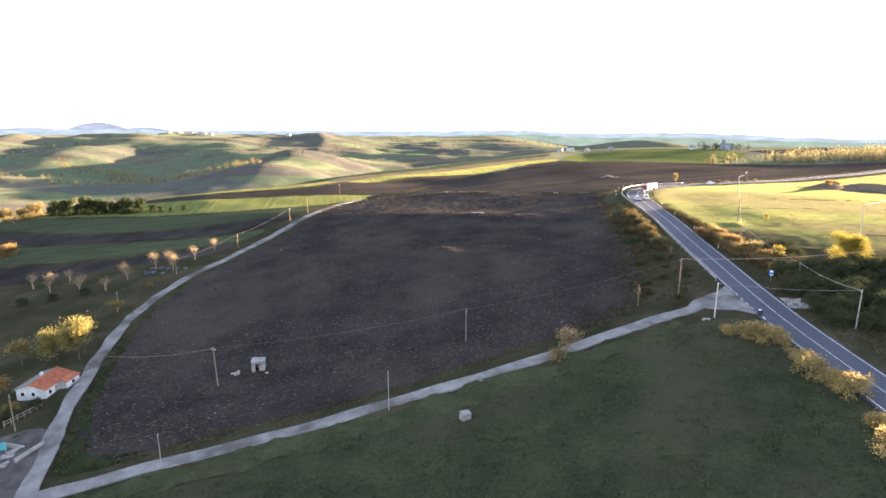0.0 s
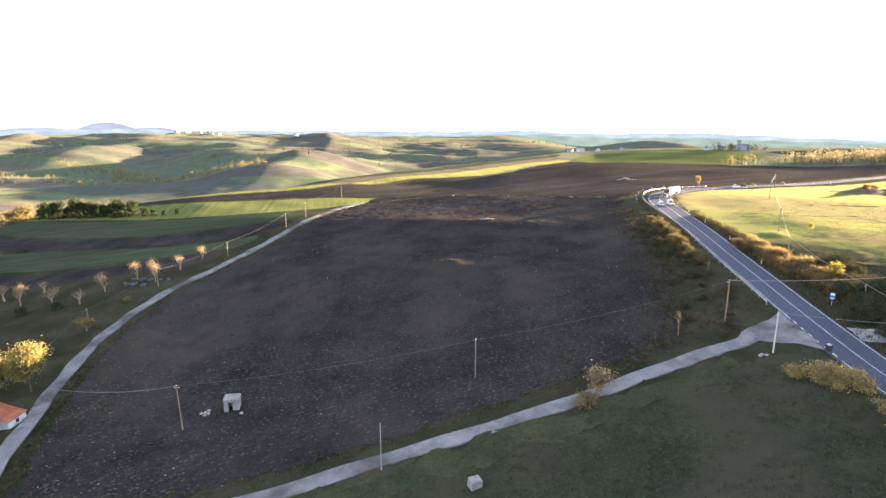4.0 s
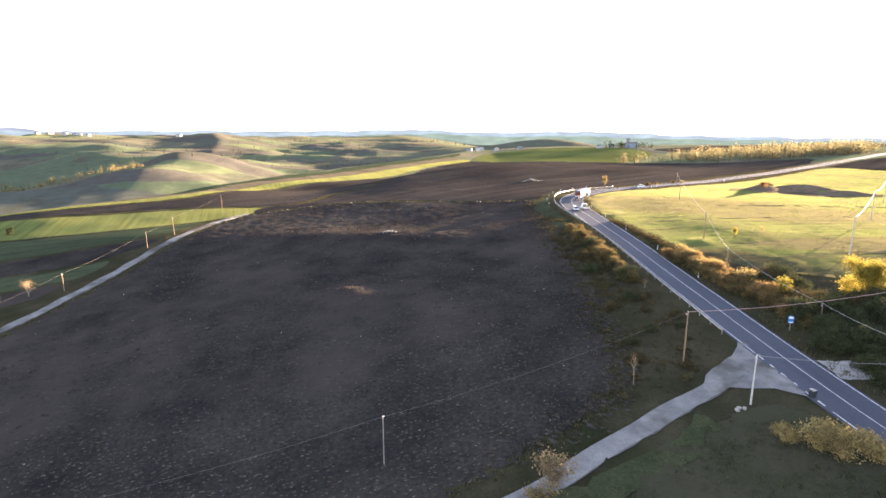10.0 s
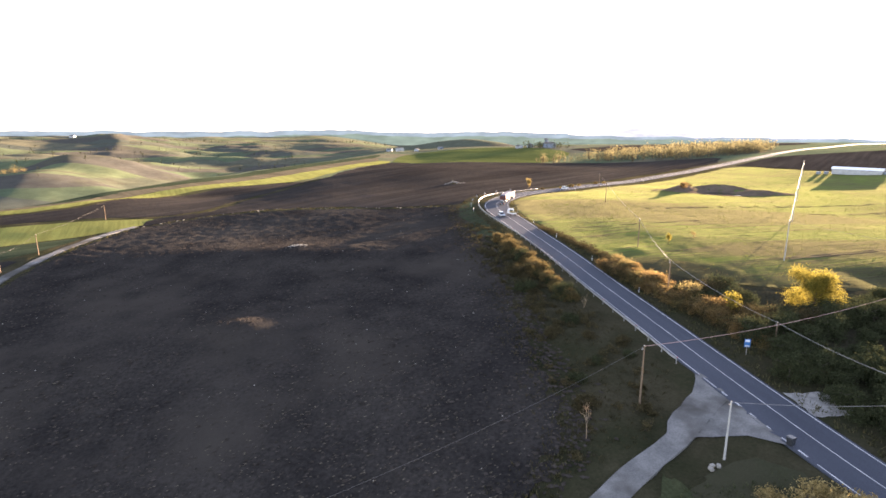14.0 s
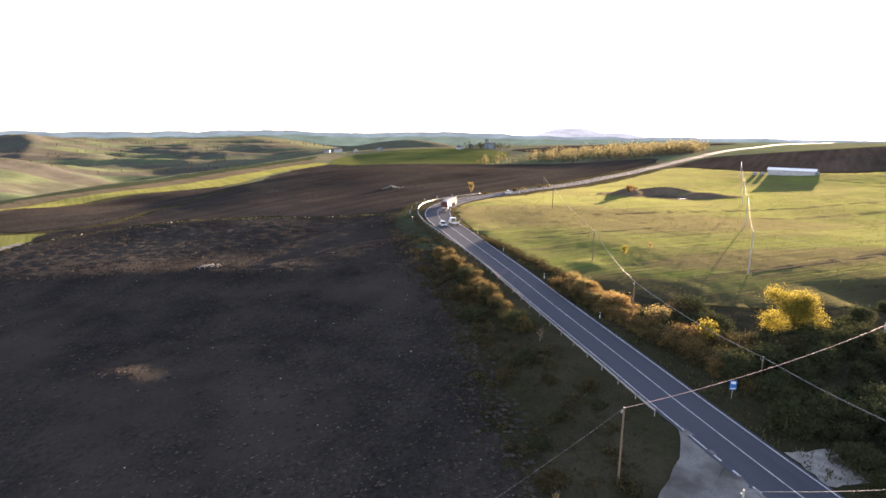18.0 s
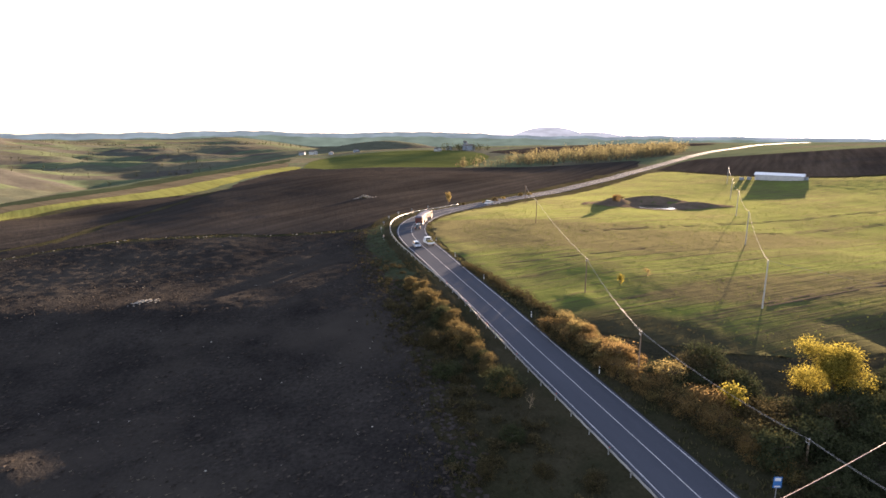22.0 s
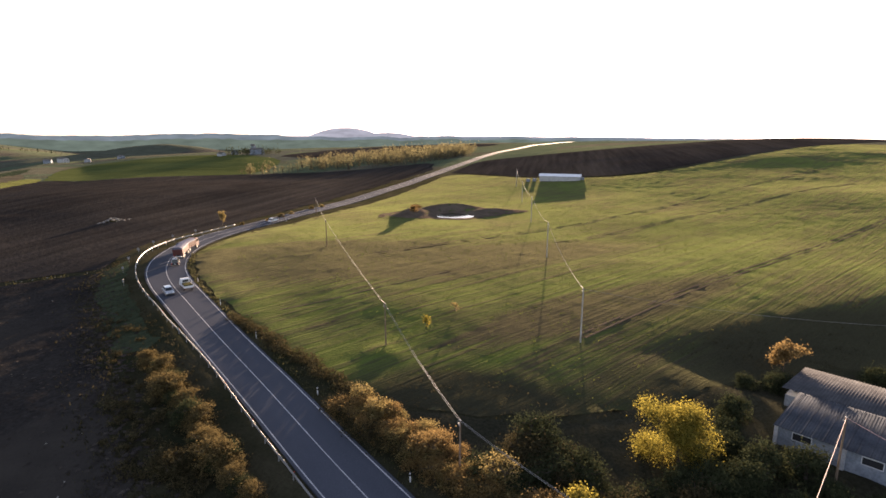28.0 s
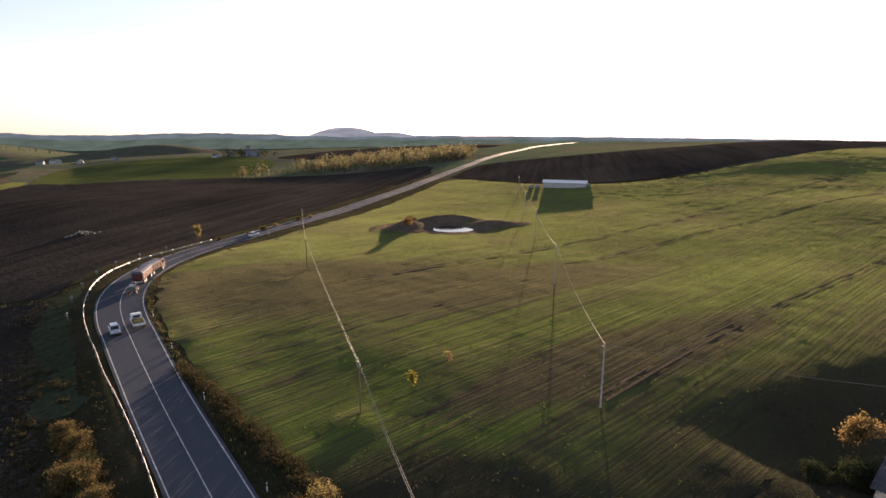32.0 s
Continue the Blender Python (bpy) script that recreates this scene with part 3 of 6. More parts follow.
def field(name, outline, material, step, lift, label, category, rough=0.0, jag=0.6, wave=None):
    """A piece of land laid over the ground along an uneven outline."""
    rnd = np.random.RandomState(len(PATCHES) + 3)
    poly = smooth_line(list(outline) + [outline[0]], max(step * 1.5, 2.0))[:-1]
    poly = poly + rnd.uniform(-jag, jag, poly.shape)
    PATCHES.append(poly)
    (x0, y0), (x1, y1) = poly.min(0), poly.max(0)
    gx, gy = np.meshgrid(np.arange(x0, x1, step), np.arange(y0, y1, step))
    gx, gy = (gx + rnd.uniform(-0.3, 0.3, gx.shape) * step).ravel(), (gy + rnd.uniform(-0.3, 0.3, gy.shape) * step).ravel()
    keep = in_polygon(gx, gy, poly)
    pts = np.vstack([poly, np.stack([gx[keep], gy[keep]], 1)])
    from mathutils.geometry import delaunay_2d_cdt
    n = len(poly)
    v, _, f, *_ = delaunay_2d_cdt([Vector(p) for p in pts], [(k, (k + 1) % n) for k in range(n)], [], 1, 1e-4)
    x, y = np.array([p[0] for p in v]), np.array([p[1] for p in v])
    z = height(x, y) + lift
    if rough:
        z = z + rnd.uniform(-rough, rough, z.shape) * (1 + 0.8 * value_noise(x, y, 25))
    if wave:
        turn, size, tall = wave
        z = z + tall * np.sin((x * math.cos(turn) + y * math.sin(turn)) * 2 * math.pi / size + 1.5 * value_noise(x, y, 30))
    ob = solid(name, np.stack([x, y, z], 1), [tuple(p) for p in f], material, None, label, smooth=True, kind="structure")
    return tagged(ob, category=category)


# ---- ground, ways and fields ----
FIELD = [(-57, 77), (-43, 81), (-26, 87), (-9, 92.7), (10, 99), (23, 103.5), (33, 108), (39, 113), (41.6, 119.5), (45, 134), (49, 147), (54, 170), (61, 205), (66, 228), (73, 255), (77, 264),
         (55, 276), (31, 292), (3, 307), (-24, 309), (-46, 296), (-52, 281), (-59, 256), (-64.5, 222), (-71.5, 199), (-78.5, 180), (-80.5, 160), (-79.5, 143), (-76, 127), (-70, 108), (-65, 94), (-60, 83)]
field("ploughed_field", FIELD, SOIL, 1.3, 0.05, "dark ploughed field of bare cloddy soil inside the lanes", "field", rough=0.12, jag=1.1)
BROW_A = [(-205, 361), (-138, 367), (-90, 381), (-66, 437), (-24, 487), (25, 515), (64, 590), (95, 655), (150, 728)]
BROW_B = [(-212, 374), (-140, 383), (-98, 398), (-76, 456), (-42, 500), (4, 550), (50, 625), (92, 700), (140, 760)]
BROW_C = [(-222, 392), (-146, 404), (-112, 424), (-84, 480), (-52, 522), (-8, 580), (38, 662), (90, 745), (150, 840)]
BROW_D = [(-232, 404), (-152, 420), (-124, 444), (-96, 494), (-62, 544), (-18, 610), (36, 708), (95, 800), (172, 922)]
field("ploughed_field", [(-46, 300), (-24, 314), (3, 312), (31, 297), (55, 281), (78, 269), (86, 280), (98, 292), (112, 299), (125, 304), (160, 320), (190, 336), (240, 362), (300, 393), (340, 414), (391, 470), (352, 506), (312, 549),
      (278, 596), (228, 640), (178, 690), (150, 722), (122, 690), (97, 646), (68, 585), (52, 500), (39, 447), (20, 407), (-2, 372), (-22, 332), (-40, 322)], SOIL_FAR, 5.0, 0.1, "wide dark brown ploughed field beyond the hedge line", "field", rough=0.12, jag=1.5)
field("ploughed_field", [(-215, 342), (-178, 345), (-130, 342), (-62, 337), (-44, 330), (-27, 334), (-7, 376), (15, 411), (34, 450), (47, 503), (22, 508), (-22, 480), (-62, 432), (-86, 378), (-138, 364), (-200, 357), (-235, 350)], SOIL_FAR, 4.0, 0.08, "brown ploughed slope above the valley", "field", rough=0.08, jag=1.2)
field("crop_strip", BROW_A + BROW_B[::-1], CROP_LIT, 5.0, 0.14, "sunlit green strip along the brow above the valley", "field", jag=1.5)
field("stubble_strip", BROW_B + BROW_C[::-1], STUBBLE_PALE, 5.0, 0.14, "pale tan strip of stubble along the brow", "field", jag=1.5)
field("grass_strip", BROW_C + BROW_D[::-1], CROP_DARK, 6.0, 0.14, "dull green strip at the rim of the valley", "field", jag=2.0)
field("crop_field", [(154, 730), (180, 695), (230, 645), (281, 601), (335, 645), (382, 720), (372, 850), (300, 905), (236, 925), (186, 845)], CROP_MID, 7.0, 0.15, "green crop field behind the ploughed land", "field", jag=2.0)
field("ploughed_field", [(400, 745), (430, 690), (560, 640), (700, 640), (800, 760), (760, 860), (600, 850), (480, 800)], SOIL_FAR, 10.0, 0.2, "brown ploughed field behind the thin wood", "field", jag=3.0)
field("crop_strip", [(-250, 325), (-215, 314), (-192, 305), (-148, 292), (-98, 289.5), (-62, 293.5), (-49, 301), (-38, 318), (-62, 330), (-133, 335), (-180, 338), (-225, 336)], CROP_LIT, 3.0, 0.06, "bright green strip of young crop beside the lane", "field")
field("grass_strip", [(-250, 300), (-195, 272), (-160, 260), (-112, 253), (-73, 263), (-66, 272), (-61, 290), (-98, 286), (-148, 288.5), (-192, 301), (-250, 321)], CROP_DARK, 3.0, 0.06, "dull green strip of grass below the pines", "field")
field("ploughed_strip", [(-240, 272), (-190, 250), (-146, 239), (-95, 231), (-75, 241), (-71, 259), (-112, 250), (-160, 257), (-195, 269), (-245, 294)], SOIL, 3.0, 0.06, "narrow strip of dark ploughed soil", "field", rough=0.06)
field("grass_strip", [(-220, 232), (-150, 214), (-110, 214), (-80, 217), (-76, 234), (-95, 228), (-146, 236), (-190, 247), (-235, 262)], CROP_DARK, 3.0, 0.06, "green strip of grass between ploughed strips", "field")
field("ploughed_strip", [(-215, 200), (-150, 192), (-118, 196), (-90, 200), (-82, 208), (-84, 214), (-110, 210), (-150, 210), (-218, 226)], SOIL, 3.0, 0.06, "narrow dark ploughed strip behind the fruit trees", "field", rough=0.06)
field("crop_field", [(82.3, 171), (82.8, 180), (83.6, 194.7), (86.1, 213), (89.3, 231), (94, 248.5), (102, 265), (117, 277), (142, 286), (165, 296), (200, 311), (250, 337), (305, 366), (317, 362), (315, 330), (314, 300), (320, 276), (347, 245), (402, 221), (519, 176), (490, 130), (420, 95), (300, 70), (200, 78), (150, 100), (139, 122), (122, 131), (105, 138), (92, 149), (84, 160)],
      CROP, 2.0, 0.05, "sunlit field of young green crop with wheel tracks", "field", rough=0.05, wave=(1.35, 2.4, 0.04))
field("ploughed_field", [(326, 380), (320, 335), (319, 303), (325, 281), (350, 250), (404, 226), (522, 181), (680, 140), (740, 170), (640, 235), (560, 285), (480, 335), (440, 385), (400, 412)], SOIL_FAR, 8.0, 0.15, "dark ploughed hillside on the skyline", "field")
field("meadow", [(-55, 68), (-42, 72.5), (-25, 78.5), (-8, 84), (11, 89.7), (24, 93.6), (36, 98.2), (45, 101), (53, 102), (57.8, 98), (57.6, 60), (56, 10), (0, -10), (-70, 20), (-66, 58)], MEADOW, 2.0, 0.05, "rough green meadow sloping below the lane", "meadow", rough=0.1)
field("grass_strip", [(-52, 70.2), (-42, 74.2), (-25, 80), (-8, 85.4), (11, 90.8), (24, 94.6), (36, 99.2), (46, 102.6), (47, 100), (36.5, 94.6), (25, 89.4), (12, 86), (-7, 80.4), (-24, 75.2), (-41, 69.4), (-51, 65.8)], VERGE_GREEN, 1.5, 0.1, "greener strip of grass along the lane", "grass", rough=0.08, jag=1.6)
field("yard", [(-65, 80), (-61, 69), (-67, 62), (-80, 66), (-88, 80), (-84, 86), (-76, 86), (-70, 88.5)], DIRT, 1.5, 0.06, "worn dirt yard beside the lane", "yard", rough=0.03)

field("junction_apron", [(63.2, 120.5), (61.6, 117.6), (58.6, 114.6), (55, 112.6), (51.6, 110.7), (49.8, 108.4), (51.4, 107.4), (54.4, 106.5), (58, 105), (60.9, 101.6), (61.6, 108), (63, 115)], GRAVEL, 1.0, 0.1, "worn gravel apron where the lane meets the road", "apron", jag=0.2)
field("grass_corner", [(-57.5, 73.8), (-53, 75.6), (-46, 78.6), (-56, 78.9), (-61, 86.5), (-66, 97), (-71, 110), (-76, 127), (-77, 127), (-72, 109.5), (-66.6, 95), (-62, 84), (-59.2, 76)], GRASS, 1.2, 0.09, "lush dark grass corner between the two lanes", "grass", rough=0.08, jag=0.25)
field("farmyard", [(81, 160), (84, 159), (92, 147.5), (105, 137.5), (121, 130.5), (138, 121.5), (150, 101), (120, 92), (95, 98), (79, 112), (77, 130), (79.5, 150)], SHADED_GROUND, 2.0, 0.03, "weedy ground round the shed, darkened for shade", "ground", rough=0.06)
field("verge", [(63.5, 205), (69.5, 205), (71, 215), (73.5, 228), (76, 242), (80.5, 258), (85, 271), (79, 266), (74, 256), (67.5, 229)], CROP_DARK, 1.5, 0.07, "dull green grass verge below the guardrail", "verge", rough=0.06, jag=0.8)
field("spoil_bank", [(171, 272), (173, 261), (180, 253), (183, 246), (190, 242), (199, 241), (208, 240), (220, 238), (220, 249), (215, 260), (209, 270), (200, 276), (190, 276), (180, 278)], BANK, 1.5, 0.12, "low bank of bare brown earth round the pond", "bank", rough=0.08, jag=1.0)

road = ribbon(ROAD, ROAD_Z, road_half(ROAD), -road_half(ROAD), "road", ASPHALT, 0.06, 0.5, label="two-lane grey asphalt country road bending round the field", kind="structure")
tagged(road, category="road")
half = road_half(ROAD)
before, after = np.flatnonzero(ROAD[:, 1] <= 98.5), np.flatnonzero(ROAD[:, 1] >= 113.5)
for some in (before, after):
    ribbon(ROAD[some], ROAD_Z[some], half[some] - 0.36, half[some] - 0.5, "edge_line", PAINT, 0.068, 0.01, road, "white painted edge line")
ribbon(ROAD, ROAD_Z, -half + 0.5, -half + 0.36, "edge_line", PAINT, 0.068, 0.01, road, "white painted edge line")
ribbon(ROAD, ROAD_Z, 0.055, -0.055, "centre_line", PAINT, 0.068, 0.01, road, "white painted centre line")
fine = smooth_line(ROAD[(ROAD[:, 1] > 90) & (ROAD[:, 1] < 122)], 0.5)
fine_z = np.interp(fine[:, 1], ROAD[:200, 1], ROAD_Z[:200])
for k in range(6):
    some = np.flatnonzero((fine[:, 1] > 99.4 + 2.45 * k) & (fine[:, 1] < 100.9 + 2.45 * k))
    ribbon(fine[some], fine_z[some], 3.6, 3.38, "dash", PAINT, 0.068, 0.01, road, "short white dash across the junction")
lane = ribbon(LANE, LANE_Z, 1.9 + 0.15 * np.sin(np.arange(len(LANE)) * 0.7), -1.1 - 0.15 * np.sin(np.arange(len(LANE)) * 0.9), "lane", GRAVEL, 0.08, 0.4, label="pale gravel lane joining the asphalt road", kind="structure")
tagged(lane, category="lane")
track = ribbon(TRACK, TRACK_Z, 1.2 + 0.25 * np.sin(np.arange(len(TRACK)) * 0.9), -1.5 + 0.2 * np.sin(np.arange(len(TRACK)) * 0.6), "lane", GRAVEL, 0.08, 0.4, label="worn gravel lane climbing past the white house", kind="structure")
tagged(track, category="lane")

u = np.linspace(-1, 1, 441)
sheet = 60 * np.sinh(4.94 * u)
gx, gy = np.meshgrid(60 + sheet, 170 + sheet)
gx, gy = gx.ravel(), gy.ravel()
gz = height(gx, gy)
low = np.zeros(gx.shape, bool)
for poly in PATCHES:
    low |= in_polygon(gx, gy, poly)
low = low.reshape(441, 441)
deep = low.copy()
for a in (-1, 0, 1):
    for b in (-1, 0, 1):
        deep &= np.roll(np.roll(low, a, 0), b, 1)
gz = gz - 0.4 * deep.ravel()
for line, w in ((ROAD, 3.6), (LANE, 1.6), (TRACK, 1.8)):
    for some in np.array_split(np.flatnonzero(np.hypot(gx - 60, gy - 170) < 1200), 40):
        d2 = ((gx[some, None] - line[:, 0]) ** 2 + (gy[some, None] - line[:, 1]) ** 2).min(1)
        gz[some] -= 0.3 * (d2 < w * w)
n = len(u)
idx = np.arange(n * n).reshape(n, n)
quads = np.stack([idx[:-1, :-1], idx[:-1, 1:], idx[1:, 1:], idx[1:, :-1]], -1).reshape(-1, 4)


def land_material():
    """Dry grass near by; a patchwork of crops, fallow and ploughed land on the hills round."""
    m, n, l = nodes_of("countryside")
    b = n["Principled BSDF"]
    coord = n.new("ShaderNodeTexCoord").outputs["Object"]
    broad, grain = noise_node(n, l, coord, 0.08, 5), noise_node(n, l, coord, 2.5, 4, 0.7)
    near = ramp(n, l, broad, [(0.3, (0.026, 0.029, 0.015)), (0.5, (0.043, 0.039, 0.023)), (0.7, (0.068, 0.057, 0.036))])
    warp = n.new("ShaderNodeTexNoise")
    warp.inputs["Scale"].default_value = 0.004
    l.new(coord, warp.inputs["Vector"])
    bent = n.new("ShaderNodeVectorMath")
    bent.operation = "MULTIPLY_ADD"
    bent.inputs[1].default_value = (160, 160, 0)
    l.new(warp.outputs["Color"], bent.inputs[0]), l.new(coord, bent.inputs[2])
    mp = n.new("ShaderNodeMapping")
    mp.inputs["Scale"].default_value, mp.inputs["Rotation"].default_value = (0.0045, 0.0085, 0.0), (0, 0, 0.45)
    l.new(bent.outputs[0], mp.inputs["Vector"])
    cell = n.new("ShaderNodeTexVoronoi")
    cell.voronoi_dimensions = "2D"
    cell.inputs["Scale"].default_value = 1.0
    l.new(mp.outputs[0], cell.inputs["Vector"])
    sep = n.new("ShaderNodeSeparateColor")
    l.new(cell.outputs["Color"], sep.inputs[0])
    kinds = n.new("ShaderNodeValToRGB")
    kinds.color_ramp.interpolation = "CONSTANT"
    stops = [(0.0, (0.09, 0.112, 0.068)), (0.2, (0.08, 0.074, 0.066)), (0.34, (0.115, 0.108, 0.078)), (0.48, (0.088, 0.108, 0.07)), (0.64, (0.1, 0.104, 0.075)), (0.78, (0.08, 0.086, 0.072)), (0.88, (0.112, 0.13, 0.074))]
    while len(kinds.color_ramp.elements) < len(stops):
        kinds.color_ramp.elements.new(0.5)
    for e, (p, c) in zip(kinds.color_ramp.elements, stops):
        e.position, e.color = p, (*c, 1)
    l.new(sep.outputs[0], kinds.inputs[0])
    scrub = noise_node(n, l, coord, 0.011, 7, 0.68)
    far = mix(n, l, ramp(n, l, scrub, [(0.53, (0, 0, 0)), (0.63, (1, 1, 1))]), kinds.outputs[0], (0.082, 0.078, 0.058))
    gap = n.new("ShaderNodeVectorMath")
    gap.operation = "DISTANCE"
    gap.inputs[1].default_value = (60, 170, 20)
    l.new(coord, gap.inputs[0])
    rng = n.new("ShaderNodeMapRange")
    rng.inputs[1].default_value, rng.inputs[2].default_value = 300, 420
    l.new(gap.outputs["Value"], rng.inputs[0])
    c = mix(n, l, rng.outputs[0], near, far)
    c = mix(n, l, 0.8, c, ramp(n, l, grain, [(0.25, (0.62,) * 3), (0.75, (1.3,) * 3)]), "MULTIPLY")
    c = mix(n, l, 0.6, c, ramp(n, l, noise_node(n, l, coord, 0.06, 6, 0.7), [(0.3, (0.46, 0.51, 0.52)), (0.7, (1.05, 1.15, 1.16))]), "MULTIPLY")
    l.new(c, b.inputs["Base Color"])
    b.inputs["Roughness"].default_value, b.inputs["Specular IOR Level"].default_value = 0.95, 0.0
    b.inputs["Sheen Weight"].default_value, b.inputs["Sheen Roughness"].default_value, b.inputs["Sheen Tint"].default_value = 0.008, 0.4, (1.0, 0.9, 0.5, 1)
    bp = n.new("ShaderNodeBump")
    bp.inputs["Strength"].default_value, bp.inputs["Distance"].default_value = 0.8, 0.25
    l.new(grain, bp.inputs["Height"]), l.new(bp.outputs[0], b.inputs["Normal"])
    return m


ground = solid("ground", np.stack([gx, gy, gz], 1), [tuple(q) for q in quads.tolist()], land_material(), None, "rolling farmland of grass, fallow and ploughed slopes", smooth=True, kind="structure")
tagged(ground, category="ground")


# horizon ridges, kilometres behind the last hills, blue haze painted as a glow
def ridge(name, far, low, peaks, seed, color, glow, bumps):
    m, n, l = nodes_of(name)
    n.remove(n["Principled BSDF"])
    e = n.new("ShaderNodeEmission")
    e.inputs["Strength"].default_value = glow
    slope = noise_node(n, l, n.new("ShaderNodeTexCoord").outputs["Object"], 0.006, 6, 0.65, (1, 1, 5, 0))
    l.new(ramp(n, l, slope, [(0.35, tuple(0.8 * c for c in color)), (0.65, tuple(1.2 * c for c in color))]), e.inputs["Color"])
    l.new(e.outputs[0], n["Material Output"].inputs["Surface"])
    a = np.linspace(-60, 110, 1021)
    el = np.interp(a, [p for p, _ in low], [h for _, h in low]) + bumps * (value_noise(a * 10, a * 0 + seed, 22) + 0.5 * value_noise(a * 10, a * 0 + seed + 9, 7) + 0.3 * value_noise(a * 10, a * 0 + seed + 5, 2.2))
    for at_, wide, tall in peaks:
        el = np.maximum(el, tall - 0.75 * ((a - at_) / wide) ** 2 + 0.4 * bumps * value_noise(a * 10, a * 0 + seed + 2, 5))
    x, y = 25 + far * np.sin(np.radians(a)), 70 + far * np.cos(np.radians(a))
    top, k = 52 + far * np.tan(np.radians(el)), len(a)
    verts = [*zip(x, y, top), *zip(x * 1.005, y * 1.005, top * 0 - 300), *zip(x, y, top * 0 - 300)]
    ob = solid(name, verts, [(2 * k + i, 2 * k + i + 1, i + 1, i) for i in range(k - 1)] + [(i, i + 1, k + i + 1, k + i) for i in range(k - 1)], m, None, "far horizon hills with haze painted as a pale blue glow", kind="structure")
    tagged(ob, category="backdrop")


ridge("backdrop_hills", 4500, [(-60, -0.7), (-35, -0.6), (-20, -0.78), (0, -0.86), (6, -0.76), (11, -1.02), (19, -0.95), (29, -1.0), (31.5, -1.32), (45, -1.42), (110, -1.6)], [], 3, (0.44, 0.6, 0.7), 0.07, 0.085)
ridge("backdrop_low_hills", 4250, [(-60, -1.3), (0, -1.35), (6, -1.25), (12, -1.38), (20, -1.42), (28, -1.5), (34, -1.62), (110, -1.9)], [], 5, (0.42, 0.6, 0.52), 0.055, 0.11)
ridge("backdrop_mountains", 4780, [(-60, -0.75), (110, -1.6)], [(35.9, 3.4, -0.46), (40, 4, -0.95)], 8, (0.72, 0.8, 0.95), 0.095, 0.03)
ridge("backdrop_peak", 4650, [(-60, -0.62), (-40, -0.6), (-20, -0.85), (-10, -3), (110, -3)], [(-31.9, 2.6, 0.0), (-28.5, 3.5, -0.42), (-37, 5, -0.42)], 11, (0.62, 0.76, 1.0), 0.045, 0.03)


# ---- trees and bushes ----
def tube(V, F, a, b, ra, rb, n=5):
    a, b = np.array(a, float), np.array(b, float)
    d = b - a
    d = d / (np.linalg.norm(d) + 1e-9)
    s = np.cross(d, (0.31, 0.95, 0.1))
    s /= np.linalg.norm(s) + 1e-9
    t = np.cross(d, s)
    k = len(V)
    for p, r in ((a, ra), (b, rb)):
        for q in range(n):
            w = 2 * math.pi * q / n
            V.append(tuple(p + r * (math.cos(w) * s + math.sin(w) * t)))
    F.extend((k + q, k + (q + 1) % n, k + n + (q + 1) % n, k + n + q) for q in range(n))


def grow(rnd, tall, radius, levels, fork=3, spread=0.6, stem=0.35):
    """A trunk with limbs and twigs: corners, faces and the ends of the twigs."""
    V, F, tips = [], [], []

    def limb(p, d, long, r, level):
        bend = p + d * long * 0.5 + rnd.normal(0, 0.06 * long, 3)
        q = bend + (d + rnd.normal(0, 0.18, 3)) * long * 0.5
        sides = 7 if level == levels else 5 if level > 1 else 3
        tube(V, F, p, bend, r, r * 0.8, sides), tube(V, F, bend, q, r * 0.8, r * 0.55, sides)
        tips.append((q, level))
        if level == 0:
            return
        for k in range(fork + (level == levels)):
            w = 2 * math.pi * (k + rnd.rand() * 0.7) / fork
            side = np.array((math.cos(w), math.sin(w), 0.0))
            e = d * (1 - spread) + side * spread + (0, 0, 0.25)
            e = e / np.linalg.norm(e) + rnd.normal(0, 0.12, 3)
            start = q if k else bend
            limb(start, e / np.linalg.norm(e), long * rnd.uniform(0.55, 0.85), r * 0.52, level - 1)

    limb(np.zeros(3), np.array((0, 0, 1.0)), tall * stem, radius, levels)
    return V, F, [q for q, level in tips if level <= 1]


def leaf_cloud(rnd, centres, count, scatter, size):
    """Many small leaves in uneven clumps round the given places."""
    centres = np.array(centres)
    weight = rnd.uniform(0.2, 1.0, len(centres)) ** 2
    pick = rnd.choice(len(centres), count, p=weight / weight.sum())
    p = centres[pick] + rnd.normal(0, 1, (count, 3)) * scatter * (0.5 + weight[pick])[:, None] * (1, 1, 0.8)
    a = rnd.normal(0, 1, (count, 3))
    a /= np.linalg.norm(a, axis=1)[:, None]
    b = np.cross(a, rnd.normal(0, 1, (count, 3)))
    b /= np.linalg.norm(b, axis=1)[:, None]
    s = size * rnd.uniform(0.55, 1.3, (count, 1))
    quad = np.stack([p - a * s, p + b * s * 0.55, p + a * s, p - b * s * 0.55], 1).reshape(-1, 3)
    quad[:, 2] = np.maximum(quad[:, 2], 0.03)
    return quad, [(4 * k, 4 * k + 1, 4 * k + 2, 4 * k + 3) for k in range(count)]


